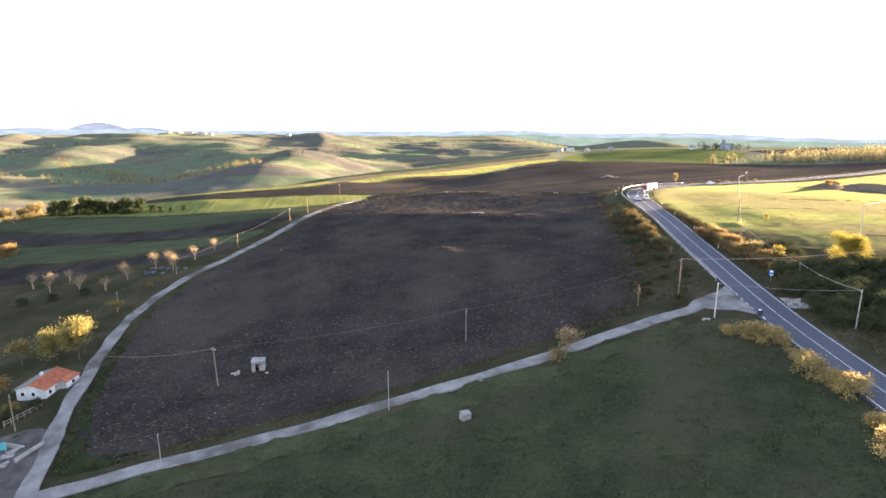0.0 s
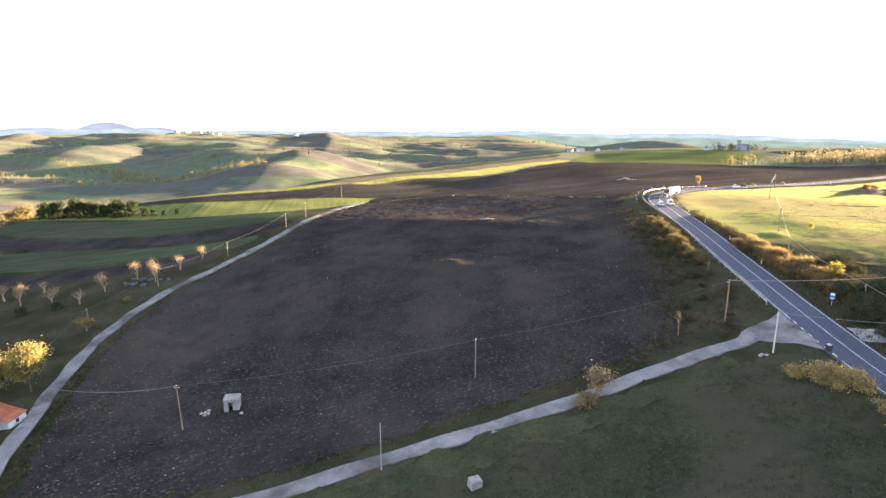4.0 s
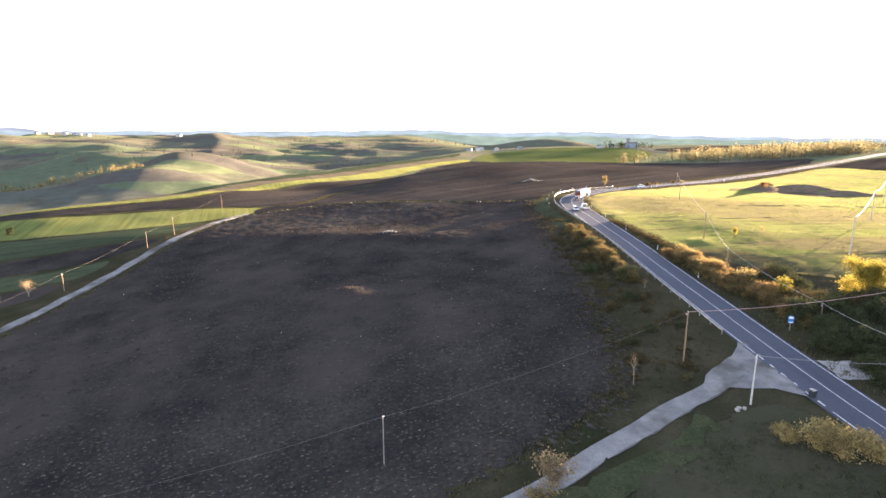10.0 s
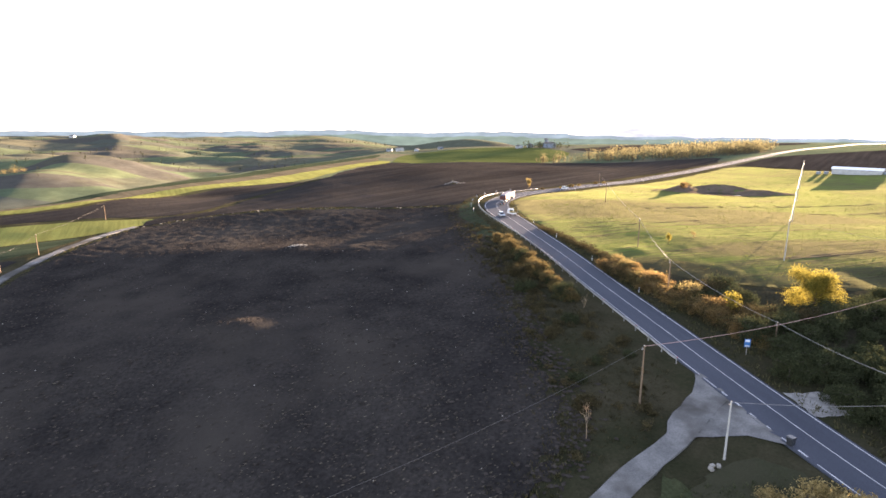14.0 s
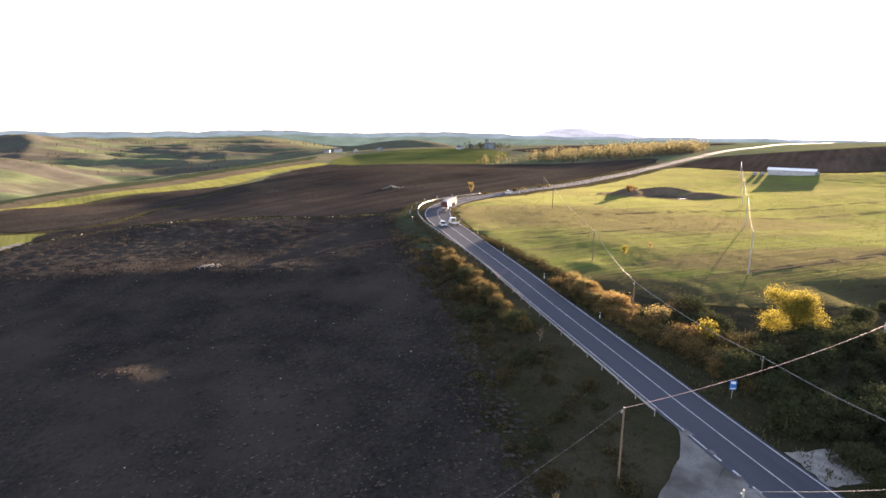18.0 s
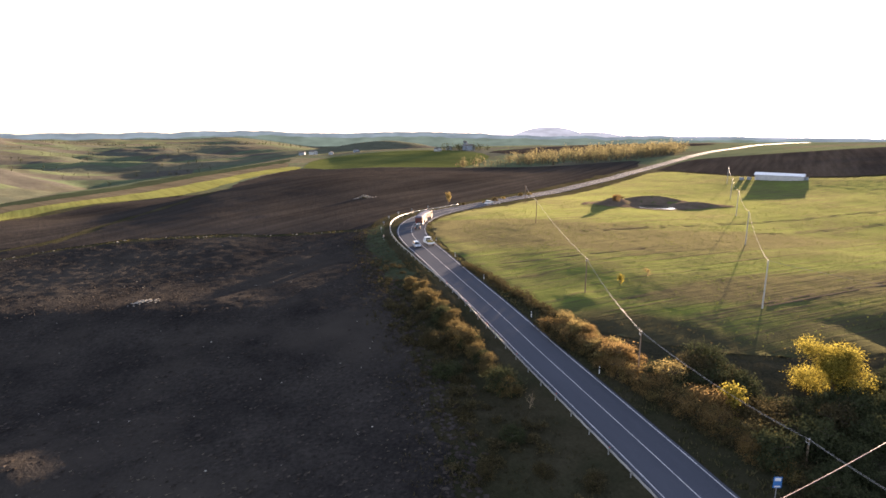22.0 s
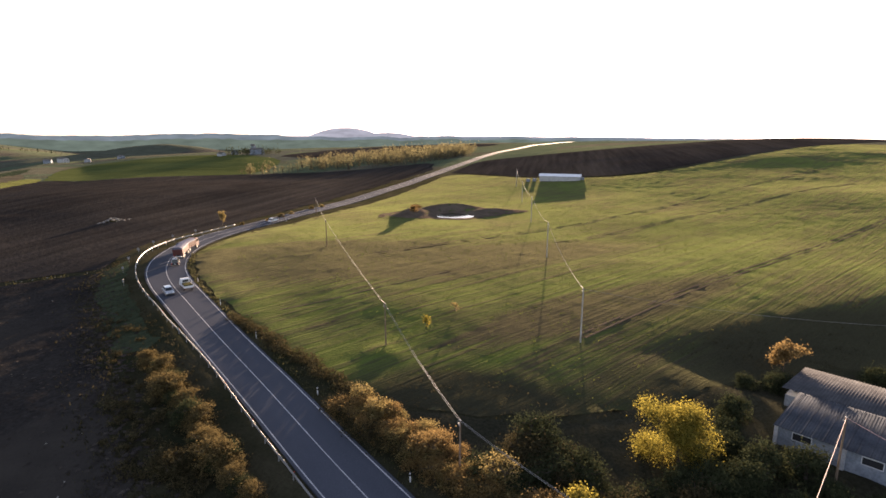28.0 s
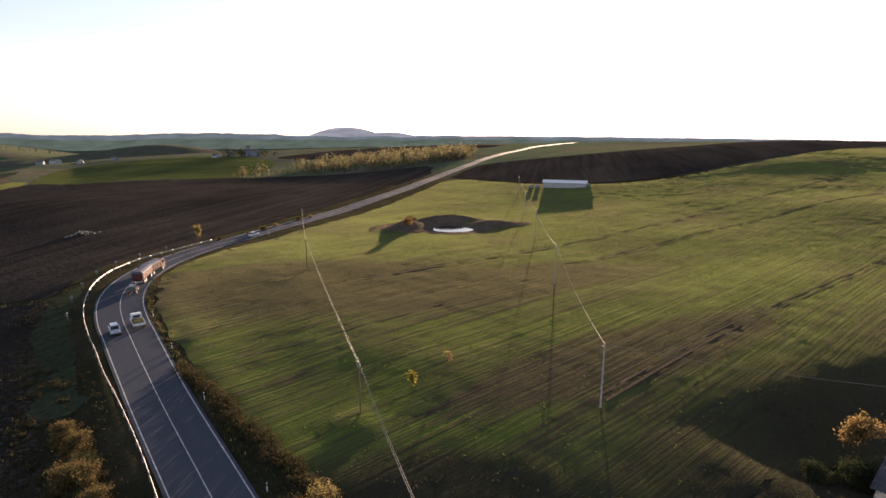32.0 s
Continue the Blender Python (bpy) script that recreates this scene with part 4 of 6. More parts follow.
def tree(x, y, tall, wide, leaves, count, seed, name="tree", label="", group="", bark=BARK, leaf=0.2, levels=3, stem=0.34, fork=3, spread=0.6, scatter=None, category="tree", low=False):
    rnd = np.random.RandomState(seed)
    V, F, tips = grow(rnd, tall, tall * 0.024 + 0.02, levels, fork, spread, stem)
    V = np.array(V)
    reach = max(np.abs(V[:, :2]).max(), 0.1)
    fit = np.array((wide / reach, wide / reach, tall / V[:, 2].max())) * (0.9, 0.9, 0.95)
    ob = thing(name, x, y, at(x, y) - 0.12, rnd.uniform(0, 360), label, category, group)
    solid("trunk", V * fit, F, bark, ob, smooth=True)
    if count:
        ends = np.array(tips) * fit
        if low:
            w, r, v = rnd.uniform(0, 2 * math.pi, 26), wide * np.sqrt(rnd.uniform(0.05, 0.95, 26)), rnd.uniform(0.05, 0.85, 26)
            dome = np.sqrt(np.clip(1 - (r / wide) ** 2, 0.1, 1))
            ends = np.vstack([ends, np.stack([r * np.cos(w), r * np.sin(w), v * tall * dome], 1)])
        q, f = leaf_cloud(rnd, ends, count, scatter or wide * 0.16, leaf)
        solid("crown", q, f, leaves, ob)
    return ob


def again(ob, x, y, turn, size, sink=0.12):
    m = pose(x, y, at(x, y) - sink, 0, 0, turn) @ Matrix.Diagonal((size, size, size * (0.85 + 0.3 * ((turn * 7.3) % 1)), 1))
    return copy_thing(ob, m)


def bush(x, y, tall, wide, leaves, count, seed, label, group, leaf=0.12, bark=BARK):
    return tree(x, y, tall, wide, leaves, int(count * 3.2), seed, "bush", label, group, bark, leaf, 2, 0.22, 5, 0.72, wide * 0.17, "bush", True)


def scatter_bushes(models, places, seed, low=0.7, high=1.25):
    rnd = np.random.RandomState(seed)
    for k, (x, y) in enumerate(places):
        again(models[k % len(models)], x, y, rnd.uniform(0, 360), rnd.uniform(low, high))


def scrub(name, places, size, leaves, label, seed):
    """A thicket that nobody could count, as one body of leaves over short stems."""
    rnd = np.random.RandomState(seed)
    V, F, Q = [], [], []
    for x, y in places:
        s, z = rnd.uniform(*size), at(x, y)
        w, r = rnd.uniform(0, 2 * math.pi, 14), s * np.sqrt(rnd.uniform(0.02, 0.95, 14))
        dome = np.sqrt(np.clip(1 - (r / s) ** 2, 0.1, 1)) * rnd.uniform(0.15, 0.95, 14) * s * 1.15
        ends = np.stack([r * np.cos(w), r * np.sin(w), dome], 1)
        for e in ends[:5]:
            tube(V, F, (x, y, z - 0.1), (x + e[0], y + e[1], z + e[2]), 0.03 * s, 0.01 * s, 3)
        q, _ = leaf_cloud(rnd, ends, int(330 * s), 0.2 * s, 0.12)
        Q.append(q + (x, y, z))
    ob = solid(name, V, F, BARK, None, label, kind="stuff")
    tagged(ob, category="scrub")
    q = np.vstack(Q)
    solid("leaves", q, [(4 * k, 4 * k + 1, 4 * k + 2, 4 * k + 3) for k in range(len(q) // 4)], leaves, ob)


# the trees by the house and along the lane
tree(-81.6, 116.5, 9.6, 3.7, GOLDGREEN, 12000, 11, label="tall broad tree with golden autumn leaves beside the lane", leaf=0.18, stem=0.3, fork=4, scatter=0.75)
tree(-88.6, 118.8, 6.8, 3.6, GOLDGREEN, 6500, 12, label="broad tree with yellow-green leaves behind the house", leaf=0.18, stem=0.3, fork=4, scatter=0.8)
tree(-95, 117, 6.0, 2.4, TAN, 1300, 13, label="slim tree with thin tan leaves behind the house", leaf=0.22)
tree(-88.4, 101.5, 4.5, 2.4, RUST, 1500, 14, label="small tree with orange autumn leaves by the house wall", leaf=0.2)
orchard = [(-93.3, 186.4), (-106.4, 181.1), (-90.3, 197), (-87.1, 207.2), (-108.6, 172.1), (-118.9, 174.9), (-129.6, 176.2), (-130, 187), (-98, 194), (-101, 190), (-140, 183)]
bush(-189.6, 236.8, 4.5, 3.6, RUST, 2600, 46, "round orange bush in the grass strip", "bushes along the lane", 0.2)
for bx, by in ((-123, 168), (-131.6, 166.3), (-114, 170)):
    bush(bx, by, 2.2, 1.8, OLIVE, 900, 47, "low dark green shrub under the fruit trees", "bushes along the lane")
fruit = [tree(*orchard[k], 6.4 - 0.5 * k, 2.2, PALE, (700, 480, 260)[k], 20 + k, "fruit_tree", ("upright fruit tree with pale tan leaves", "half-bare fruit tree with tan leaves", "almost bare fruit tree with pale twigs")[k], "fruit trees along the lane", BARK_PALE, 0.12, 4, stem=0.2, spread=0.5, scatter=0.5) for k in range(3)]
for k, (x, y) in enumerate(orchard[3:]):
    again(fruit[(k * 2) % 3], x, y, 40 * k, 0.95 + 0.1 * (k % 4))
tree(-91.5, 149, 3.6, 1.9, TAN, 1500, 25, "fruit_tree", "leafy low tan tree beside a pole", "fruit trees along the lane", BARK_PALE, 0.18)
bush(-93.1, 170.4, 1.4, 1.0, TAN, 350, 26, "small round tan bush by the lane", "bushes along the lane")
tree(22.6, 95.2, 5.0, 2.5, PALE, 1500, 27, label="thin tree with pale rusty leaves at the lane's edge", leaf=0.16, bark=BARK_PALE, levels=4)
bush(20.8, 94.4, 1.8, 1.8, TAN, 500, 28, "low dry bush under the thin tree", "bushes along the lane")
tree(41.2, 112.2, 5.6, 1.1, TAN, 0, 29, "bare_tree", "slender bare tree with pale twigs at the field's edge", bark=BARK_PALE, levels=4, leaf=0.1)
tree(61.3, 146.3, 3.2, 1.1, TAN, 40, 30, "bare_tree", "small bare sapling on the verge", bark=BARK_PALE, levels=4, leaf=0.08)

# the row of pines
pine = []
for k, (x, y) in enumerate([(-205, 317), (-199, 315), (-192, 312), (-218, 320), (-211, 319), (-185, 311), (-226, 324), (-176, 309), (-233, 328), (-169, 308.5), (-195, 316), (-181, 313), (-222, 326)]):
    if k < 3:
        pine.append(tree(x, y, 10.2 - k, 3.9 - 0.3 * k, PINE, 5200, 40 + k, "pine_tree", "dark green pine in a dense row above the strips", "row of pines", leaf=0.34, stem=0.26, low=True))
    else:
        again(pine[k % 3], x, y, 50 * k, 0.85 + 0.08 * (k % 4))
for k, (x, y) in enumerate([(-160, 305), (-155, 304), (-149, 303), (-142, 303)]):
    again(pine[k % 3], x, y, 70 * k, 0.5 - 0.05 * k)
slope_tree = tree(-243, 330, 9.0, 4.6, TAN, 4200, 45, label="broad tan autumn tree beyond the row of pines", group="autumn trees beyond the pines", leaf=0.34, low=True)
for k, (x, y) in enumerate([(-250, 334), (-257, 338), (-247, 324), (-264, 332)]):
    again(slope_tree, x, y, 80 * k, 0.7 + 0.12 * k)

# beside the road
tree(97.3, 129.4, 7.0, 4.8, YELLOW, 28000, 50, label="broad tree with bright yellow leaves among the bushes", leaf=0.11, low=True, stem=0.25, scatter=0.6)
tree(82, 132.8, 4.6, 1.9, YELLOW, 2200, 51, label="small yellow tree among roadside bushes", leaf=0.15, low=True, stem=0.25)
tree(130.5, 127.5, 6.0, 2.6, RUST, 3600, 52, label="small orange-leaved tree behind the shed", leaf=0.17)
tree(125.3, 302, 6.0, 1.7, TAN, 900, 53, label="slim tan tree outside the road bend", leaf=0.2, bark=BARK_PALE)
tree(102.6, 174.7, 2.9, 0.9, YELLOW, 420, 54, label="young yellow tree standing in the crop", leaf=0.14)
tree(112, 176.5, 2.0, 1.0, TAN, 160, 55, label="young half-bare tree standing in the crop", leaf=0.12, bark=BARK_PALE)
dry = [bush(*p, t, w, m, c, 60 + k, d, "dry bushes along the road") for k, (p, t, w, m, c, d) in enumerate([
    ((79.5, 160), 2.6, 2.0, TAN, 1300, "dry tan bush on the road bank"), ((79.2, 150), 3.2, 2.3, RUST, 1500, "russet bush on the road bank"), ((81, 141), 3.4, 2.2, TAN, 800, "thin bush with bare twigs on the road bank"), ((80.3, 135), 2.8, 2.4, RUST, 1500, "dense russet bush on the road bank")])]
rnd = np.random.RandomState(5)
places = [(79.0 + 0.055 * (k % 7) * (k % 5) + rnd.uniform(-1.2, 2.4), 126 + k * 1.13 + rnd.uniform(-0.6, 0.6)) for k in range(36)]
places += [(78.2 + rnd.uniform(-0.8, 1.2), 122 + k * 1.5) for k in range(30)] + [(86 + rnd.uniform(-5, 5), 128 + rnd.uniform(-5, 16)) for _ in range(26)]
scatter_bushes(dry, places[:66], 6, 0.45, 0.85)
under = [bush(84, 131, 2.4, 2.6, BROWN, 1500, 97, "dark brown thicket bush on the road bank", "thicket on the road bank"), bush(88, 136, 2.2, 2.4, OLIVE, 1300, 98, "dull green thicket bush on the road bank", "thicket on the road bank")]
scatter_bushes(under, places[66:], 6, 0.7, 1.1)
scrub("bank_thicket", [(78.0 + rnd.uniform(-0.6, 1.4), y) for y in np.arange(112, 168, 1.0)], (1.5, 2.1), BROWN, "dense brown thicket along the road bank", 16)
scrub("bank_scrub", [(81.4 + 0.05 * (y - 165) + rnd.uniform(-0.7, 0.7), y) for y in np.arange(164, 207, 1.2)], (0.8, 1.4), BROWN, "low brown scrub along the road bank", 17)
green = [bush(*p, t, w, OLIVE, c, 70 + k, d, "green bushes round the shed", 0.14) for k, (p, t, w, c, d) in enumerate([
    ((102, 122.5), 3.4, 2.5, 1900, "dark olive-green bush by the shed"), ((100, 114.5), 2.6, 2.2, 1600, "round olive-green bush by the shed"), ((90, 121), 3.6, 2.6, 1900, "tall dark green bush beside the road bank")])]
scatter_bushes(green, [(104.5, 119), (98, 118), (96, 123.5), (93, 117), (88, 114), (95.5, 111), (101, 108.5), (91, 108), (85, 120), (86, 109), (103, 126.5), (99, 127.5), (107, 128), (112, 128.5), (82, 114), (80, 119), (106, 106),
                       (97, 104), (89, 101), (80, 98), (76.5, 95), (78, 91), (77, 86), (75, 80), (79, 103), (84, 104), (125, 127), (122, 130), (138, 117), (136, 111), (142, 108), (78, 124)] + [(rnd.uniform(78, 106), rnd.uniform(100, 128)) for _ in range(34)] + [(rnd.uniform(72.5, 78), y) for y in np.arange(94, 120, 2.2)], 7, 0.6, 1.05)
# bushes below the road, their leaves toned down to paint shade
thick = [bush(*p, t, w, m, c, 80 + k, d, "bushes below the road") for k, (p, t, w, m, c, d) in enumerate([
    ((64.2, 186), 3.0, 2.2, SHADE_TAN, 1900, "thick brown bush below the road"), ((62.4, 166), 3.4, 2.4, SHADE_TAN, 2000, "tall tan bush below the road"), ((60.8, 152), 3.0, 2.4, OLIVE, 1600, "dull green bush below the road")])]
places = [(66.3 - (197 - y) * 0.118 + rnd.uniform(-0.9, 0.5), y) for y in np.arange(151, 199, 1.9)]
places += [(66.3 - (197 - y) * 0.118 - rnd.uniform(2, 9), y) for y in np.arange(140, 190, 1.5)]
scatter_bushes(thick, places[:26], 8, 0.45, 0.8)
# brown brambles, the shade of the slope put into their dark tone
dark = [bush(58.5, 170, 2.2, 2.4, BROWN, 1500, 95, "dark brown bramble on the slope below the road", "brambles below the road"), bush(56, 160, 1.8, 2.2, OLIVE, 1300, 96, "dull green bramble on the slope below the road", "brambles below the road")]
scrub("bramble_thicket", places[26:], (0.7, 1.3), BROWN, "dark bramble thicket on the slope below the road", 19)
scatter_bushes(dark, [(59.2, 131), (57.5, 127), (55.5, 135), (52, 127), (50, 138), (56, 142), (53, 150), (47, 124), (44.5, 118)], 9, 0.4, 0.75)
patch = [(33, 107), (41, 119), (45, 134), (49, 147), (54, 170), (61, 205), (68, 228), (71, 215), (66, 180), (61, 145), (57, 122), (50, 110)]
px, py = rnd.uniform(36, 70, 260), rnd.uniform(108, 226, 260)
keep = in_polygon(px, py, np.array(patch, float))
scrub("verge_scrub", list(zip(px[keep], py[keep])), (0.5, 1.1), BROWN, "low brown scrub on the verge below the road", 18)
STRAW = foliage("straw_leaves", (0.17, 0.135, 0.06), (0.4, 0.3, 0.13), 0.35)
gold = [bush(55, 93.4, 2.5, 2.3, STRAW, 1700, 90, "pale yellow-leaved bush beside the junction", "yellow bushes along the road", 0.13), bush(56.2, 79.5, 3.2, 2.5, STRAW, 1500, 91, "pale dry bush beside the road", "yellow bushes along the road", 0.14)]
scatter_bushes(gold, [(52, 95.6), (57.2, 90.6), (57.6, 84), (58.4, 72.8), (57, 66), (55.5, 61), (58.3, 76)], 10, 0.65, 1.05)
scatter_bushes([dry[0], thick[0]], [(142, 300.5), (150, 304.5), (157, 309), (171, 316), (178, 318.5), (131, 298.5)], 11, 0.35, 0.6)
scatter_bushes([thick[0], dry[3]], [(187, 268), (181, 262), (190, 270)], 12, 0.5, 0.8)

# ---- poles and cables ----
TOPS = {}


def pole(key, x, y, tall, material=POLE_WOOD, arm=0.9, turn=0.0, label="weathered wooden utility pole standing in the field", lean=0.0, thick=0.13):
    ob = thing("utility_pole", x, y, at(x, y) - 0.15, turn, label, "pole", "utility poles")
    ob.matrix_basis = pose(x, y, at(x, y) - 0.15, 0, lean, turn)
    part("shaft", rod((0, 0, 0), (0, 0, tall + 0.15), thick, thick * 0.65, 12), material, ob, smooth=False)
    part("cap", rod((0, 0, tall + 0.15), (0, 0, tall + 0.22), 0.12, 0.06, 12), STEEL, ob)
    if arm:
        part("crossarm", box((arm, 0.1, 0.1), (0, 0.14, tall - 0.35), 0.01), STEEL, ob)
        for s in (-1, 1):
            part("insulator", rod((s * arm * 0.42, 0.14, tall - 0.25), (s * arm * 0.42, 0.14, tall - 0.02), 0.05, 0.035, 8), CONCRETE, ob, "small pale insulator")
    else:
        part("bracket", box((0.12, 0.3, 0.08), (0, 0.12, tall - 0.3), 0.01), STEEL, ob)
    TOPS[key] = Vector((x, y, at(x, y) + tall - 0.05))
    return ob


pole("A", -44, 100.4, 8.0, label="leaning wooden utility pole in the ploughed field", lean=-2.0)
pole("B", 4.7, 107.6, 6.9, CONCRETE, 0, label="slim grey concrete pole in the ploughed field", thick=0.08)
pole("C", 52.9, 103, 7.0, POLE_GREY, 0, label="pale concrete pole beside the lane junction")
pole("D", 50.8, 115.2, 8.4, POLE_WOOD, 0.7, 30, label="wooden utility pole on the junction verge")
pole("G", 104.8, 116.5, 8.2, POLE_WOOD, 0, label="wooden pole in front of the shed")
pole("R", 73.7, 93.9, 7.2, CONCRETE, 0, label="grey concrete pole beside the road")
pole("S", 81.2, 122.7, 3.3, POLE_WOOD, 0.7, 60, label="wooden pole among the roadside bushes")
pole("E0", 79.2, 145.5, 7.0, POLE_WOOD, 0.7, 60, label="wooden pole among the roadside bushes")
pole("E", 93.7, 174.8, 7.0, POLE_WOOD, 0.7, 60, label="dark wooden pole in the crop field")
pole("F", 126.8, 239.5, 7.4, POLE_WOOD, 0.7, 60, label="dark wooden pole in the crop field")
pole("H", 163, 300, 6.6, POLE_WOOD, 0.7, 60, label="dark wooden pole near the road bend")
for k, (x, y) in enumerate([(117, 153.5), (158.5, 187.9), (200, 222.3), (241.5, 256.7), (283, 291)]):
    pole(f"P{k}", x, y, 9.1, POLE_GREY, 0, 40, label="tall pale concrete pole in the crop field")
for k, (x, y, t) in enumerate([(-74.7, 87.9, 6.8), (-92.9, 152, 5.0), (-89.8, 181.4, 5.2), (-78.2, 207.6, 5.0), (-68, 244.4, 5.6), (-64.5, 263, 6.6), (-61.5, 331, 6.5)]):
    pole(f"L{k}", x, y, t, POLE_WOOD, 0, 0, label="wooden pole beside the gravel lane")
for k, (x, y, t) in enumerate([(-42.5, 74.8, 6.0), (-9.1, 85.4, 7.2)]):
    ob = thing("lane_post", x, y, at(x, y) - 0.15, 0, "thin grey metal post beside the lane", "post", "lane posts")
    part("shaft", rod((0, 0, 0), (0, 0, t), 0.06, 0.05, 8), STEEL, ob)
    part("base", rod((0, 0, 0.1), (0, 0, 0.35), 0.18, 0.12, 8), CONCRETE, ob)


def cable(a, b, sag, thick=0.02, pairs=(0.0,), label="thin aerial cable hung between two poles", material=CABLE):
    for off in pairs:
        V, F = [], []
        p, q = TOPS[a] if isinstance(a, str) else Vector(a), TOPS[b] if isinstance(b, str) else Vector(b)
        side = (q - p).cross(Vector((0, 0, 1))).normalized() * off
        n = 24
        pts = [p.lerp(q, k / n) + side - Vector((0, 0, sag * 4 * (k / n) * (1 - k / n))) for k in range(n + 1)]
        for k in range(n):
            tube(V, F, pts[k], pts[k + 1], thick, thick, 5)
        ob = solid("cable", V, F, material, None, label)
        tagged(ob, category="cable", group="aerial cables")


cable("A", "B", 0.9, 0.013, material=CABLE_DULL), cable("B", "D", 0.9, 0.013, material=CABLE_DULL), cable("D", "G", 1.2, 0.03, material=CABLE_PINK), cable("C", "R", 0.5)
cable("A", (-74.5, 112, at(-74.5, 112) + 3.0), 1.0)
for a, b in (("E", "E0"), ("F", "E"), ("H", "F"), ("E0", "S"), ("S", "R")):
    cable(a, b, 0.7, 0.016, (-0.09, 0.09), "thin conductor hung between two poles")
for k in range(4):
    cable(f"P{k}", f"P{k + 1}", 1.3, 0.026, label="twisted bright cable hung between tall poles")
cable("P0", (150, 105, at(150, 105) + 8), 1.4, 0.015)
cable("G", (97, 86, at(97, 86) + 7), 1.0, 0.032, material=CABLE_PINK)
for k in range(6):
    cable(f"L{k}", f"L{k + 1}", 0.8, 0.011, material=CABLE_DULL)


# ---- buildings ----
def corrugated(x0, x1, y0, y1, z0, z1, pitch=0.25, tall=0.035, thick=0.02, along="x"):
    """A corrugated sheet from (x0, z0) to (x1, z1), its waves side by side in y."""
    n = int((y1 - y0) / (pitch / 4))
    ys = np.linspace(y0, y1, n + 1)
    w = tall * np.sin((ys - y0) / pitch * 2 * math.pi)
    V = [(x0, y, z0 + a) for y, a in zip(ys, w)] + [(x1, y, z1 + a) for y, a in zip(ys, w)]
    V += [(x, y, z - thick) for x, y, z in V]
    m = n + 1
    F = [(k, m + k, m + k + 1, k + 1) for k in range(n)] + [(2 * m + k, 2 * m + k + 1, 3 * m + k + 1, 3 * m + k) for k in range(n)]
    F += [(k, k + 1, 2 * m + k + 1, 2 * m + k) for k in range(n)] + [(m + k, 3 * m + k, 3 * m + k + 1, m + k + 1) for k in range(n)]
    return V, F


def slab(points, thick):
    """A flat plate by its four upper corners."""
    V = list(points) + [(x, y, z - thick) for x, y, z in points]
    return V, [(0, 1, 2, 3), (7, 6, 5, 4), (0, 4, 5, 1), (1, 5, 6, 2), (2, 6, 7, 3), (3, 7, 4, 0)]


def window(parent, x, y, z, w, t, face="x", glass=GLASS):
    """A window in a wall that looks along x or y."""
    turn = Matrix.Rotation(radians(90), 4, "Z") if face == "y" else Matrix.Identity(4)
    f = part("window", box((0.08, w + 0.16, t + 0.16), (x, y, z - 0.08), 0.01, turn=turn), WHITE, parent, "pale window frame")
    part("pane", box((0.1, w, t), (x, y, z), turn=turn), glass, f, "dark window pane")
    return f


# white house by the lane
gz0 = at(-80, 102) - 0.2
house = thing("house", -80.0, 103.2, gz0, 0, "single-storey white house with an orange tiled roof", "house")
house.matrix_basis = house.matrix_basis @ Matrix.Scale(0.79, 4)
part("wall", prism([(-3.6, 0), (3.6, 0), (3.6, 2.95), (0, 4.1), (-3.6, 2.95)], -5.0, 5.0), PLASTER, house, "white plaster walls with a gable")
part("annex_wall", box((1.9, 5.2, 2.6), (4.5, 2.6, 0)), PLASTER, house, "white plaster side room")
V, F = slab([(4.1, -5.4, 2.98), (4.1, 5.4, 2.98), (0, 5.4, 4.3), (0, -5.4, 4.3)], 0.14)
part_roof = solid("roof", V, F, TILES, house, "orange terracotta roof slope")
for k in range(27):
    solid("tile_row", *slab([(4.12, -5.4 + 0.4 * k, 3.03), (4.12, -5.2 + 0.4 * k, 3.03), (0, -5.2 + 0.4 * k, 4.35), (0, -5.4 + 0.4 * k, 4.35)], 0.06), TILES, part_roof)
V, F = slab([(0, -5.4, 4.3), (0, 5.4, 4.3), (-4.1, 5.4, 2.98), (-4.1, -5.4, 2.98)], 0.14)
solid("roof", V, F, TILES_OLD, house, "grey weathered roof slope")
solid("annex_roof", *slab([(5.8, -0.2, 2.55), (5.8, 5.4, 2.55), (3.6, 5.4, 3.12), (3.6, -0.2, 3.12)], 0.12), TILES, house, "orange terracotta roof of the side room")
part("ridge", rod((0, -5.4, 4.33), (0, 5.4, 4.33), 0.12, 0.12, 8), TILES, house)
part("chimney", box((0.5, 0.5, 1.1), (-1.2, 1.0, 3.7), 0.02), PLASTER, house)
part("door", box((0.08, 0.95, 2.05), (3.6, -1.2, 0.2), 0.01), WOOD, house, "grey wooden door")
window(house, 3.6, -3.4, 1.1, 1.0, 1.1), window(house, 5.45, 2.6, 1.1, 1.0, 1.0)
window(house, 0.6, -5.0, 1.2, 0.9, 1.0, "y"), window(house, -2.0, -5.0, 1.2, 0.9, 1.0, "y")
part("porch_step", box((1.0, 1.6, 0.25), (4.1, -1.2, 0.0), 0.02), CONCRETE, house)

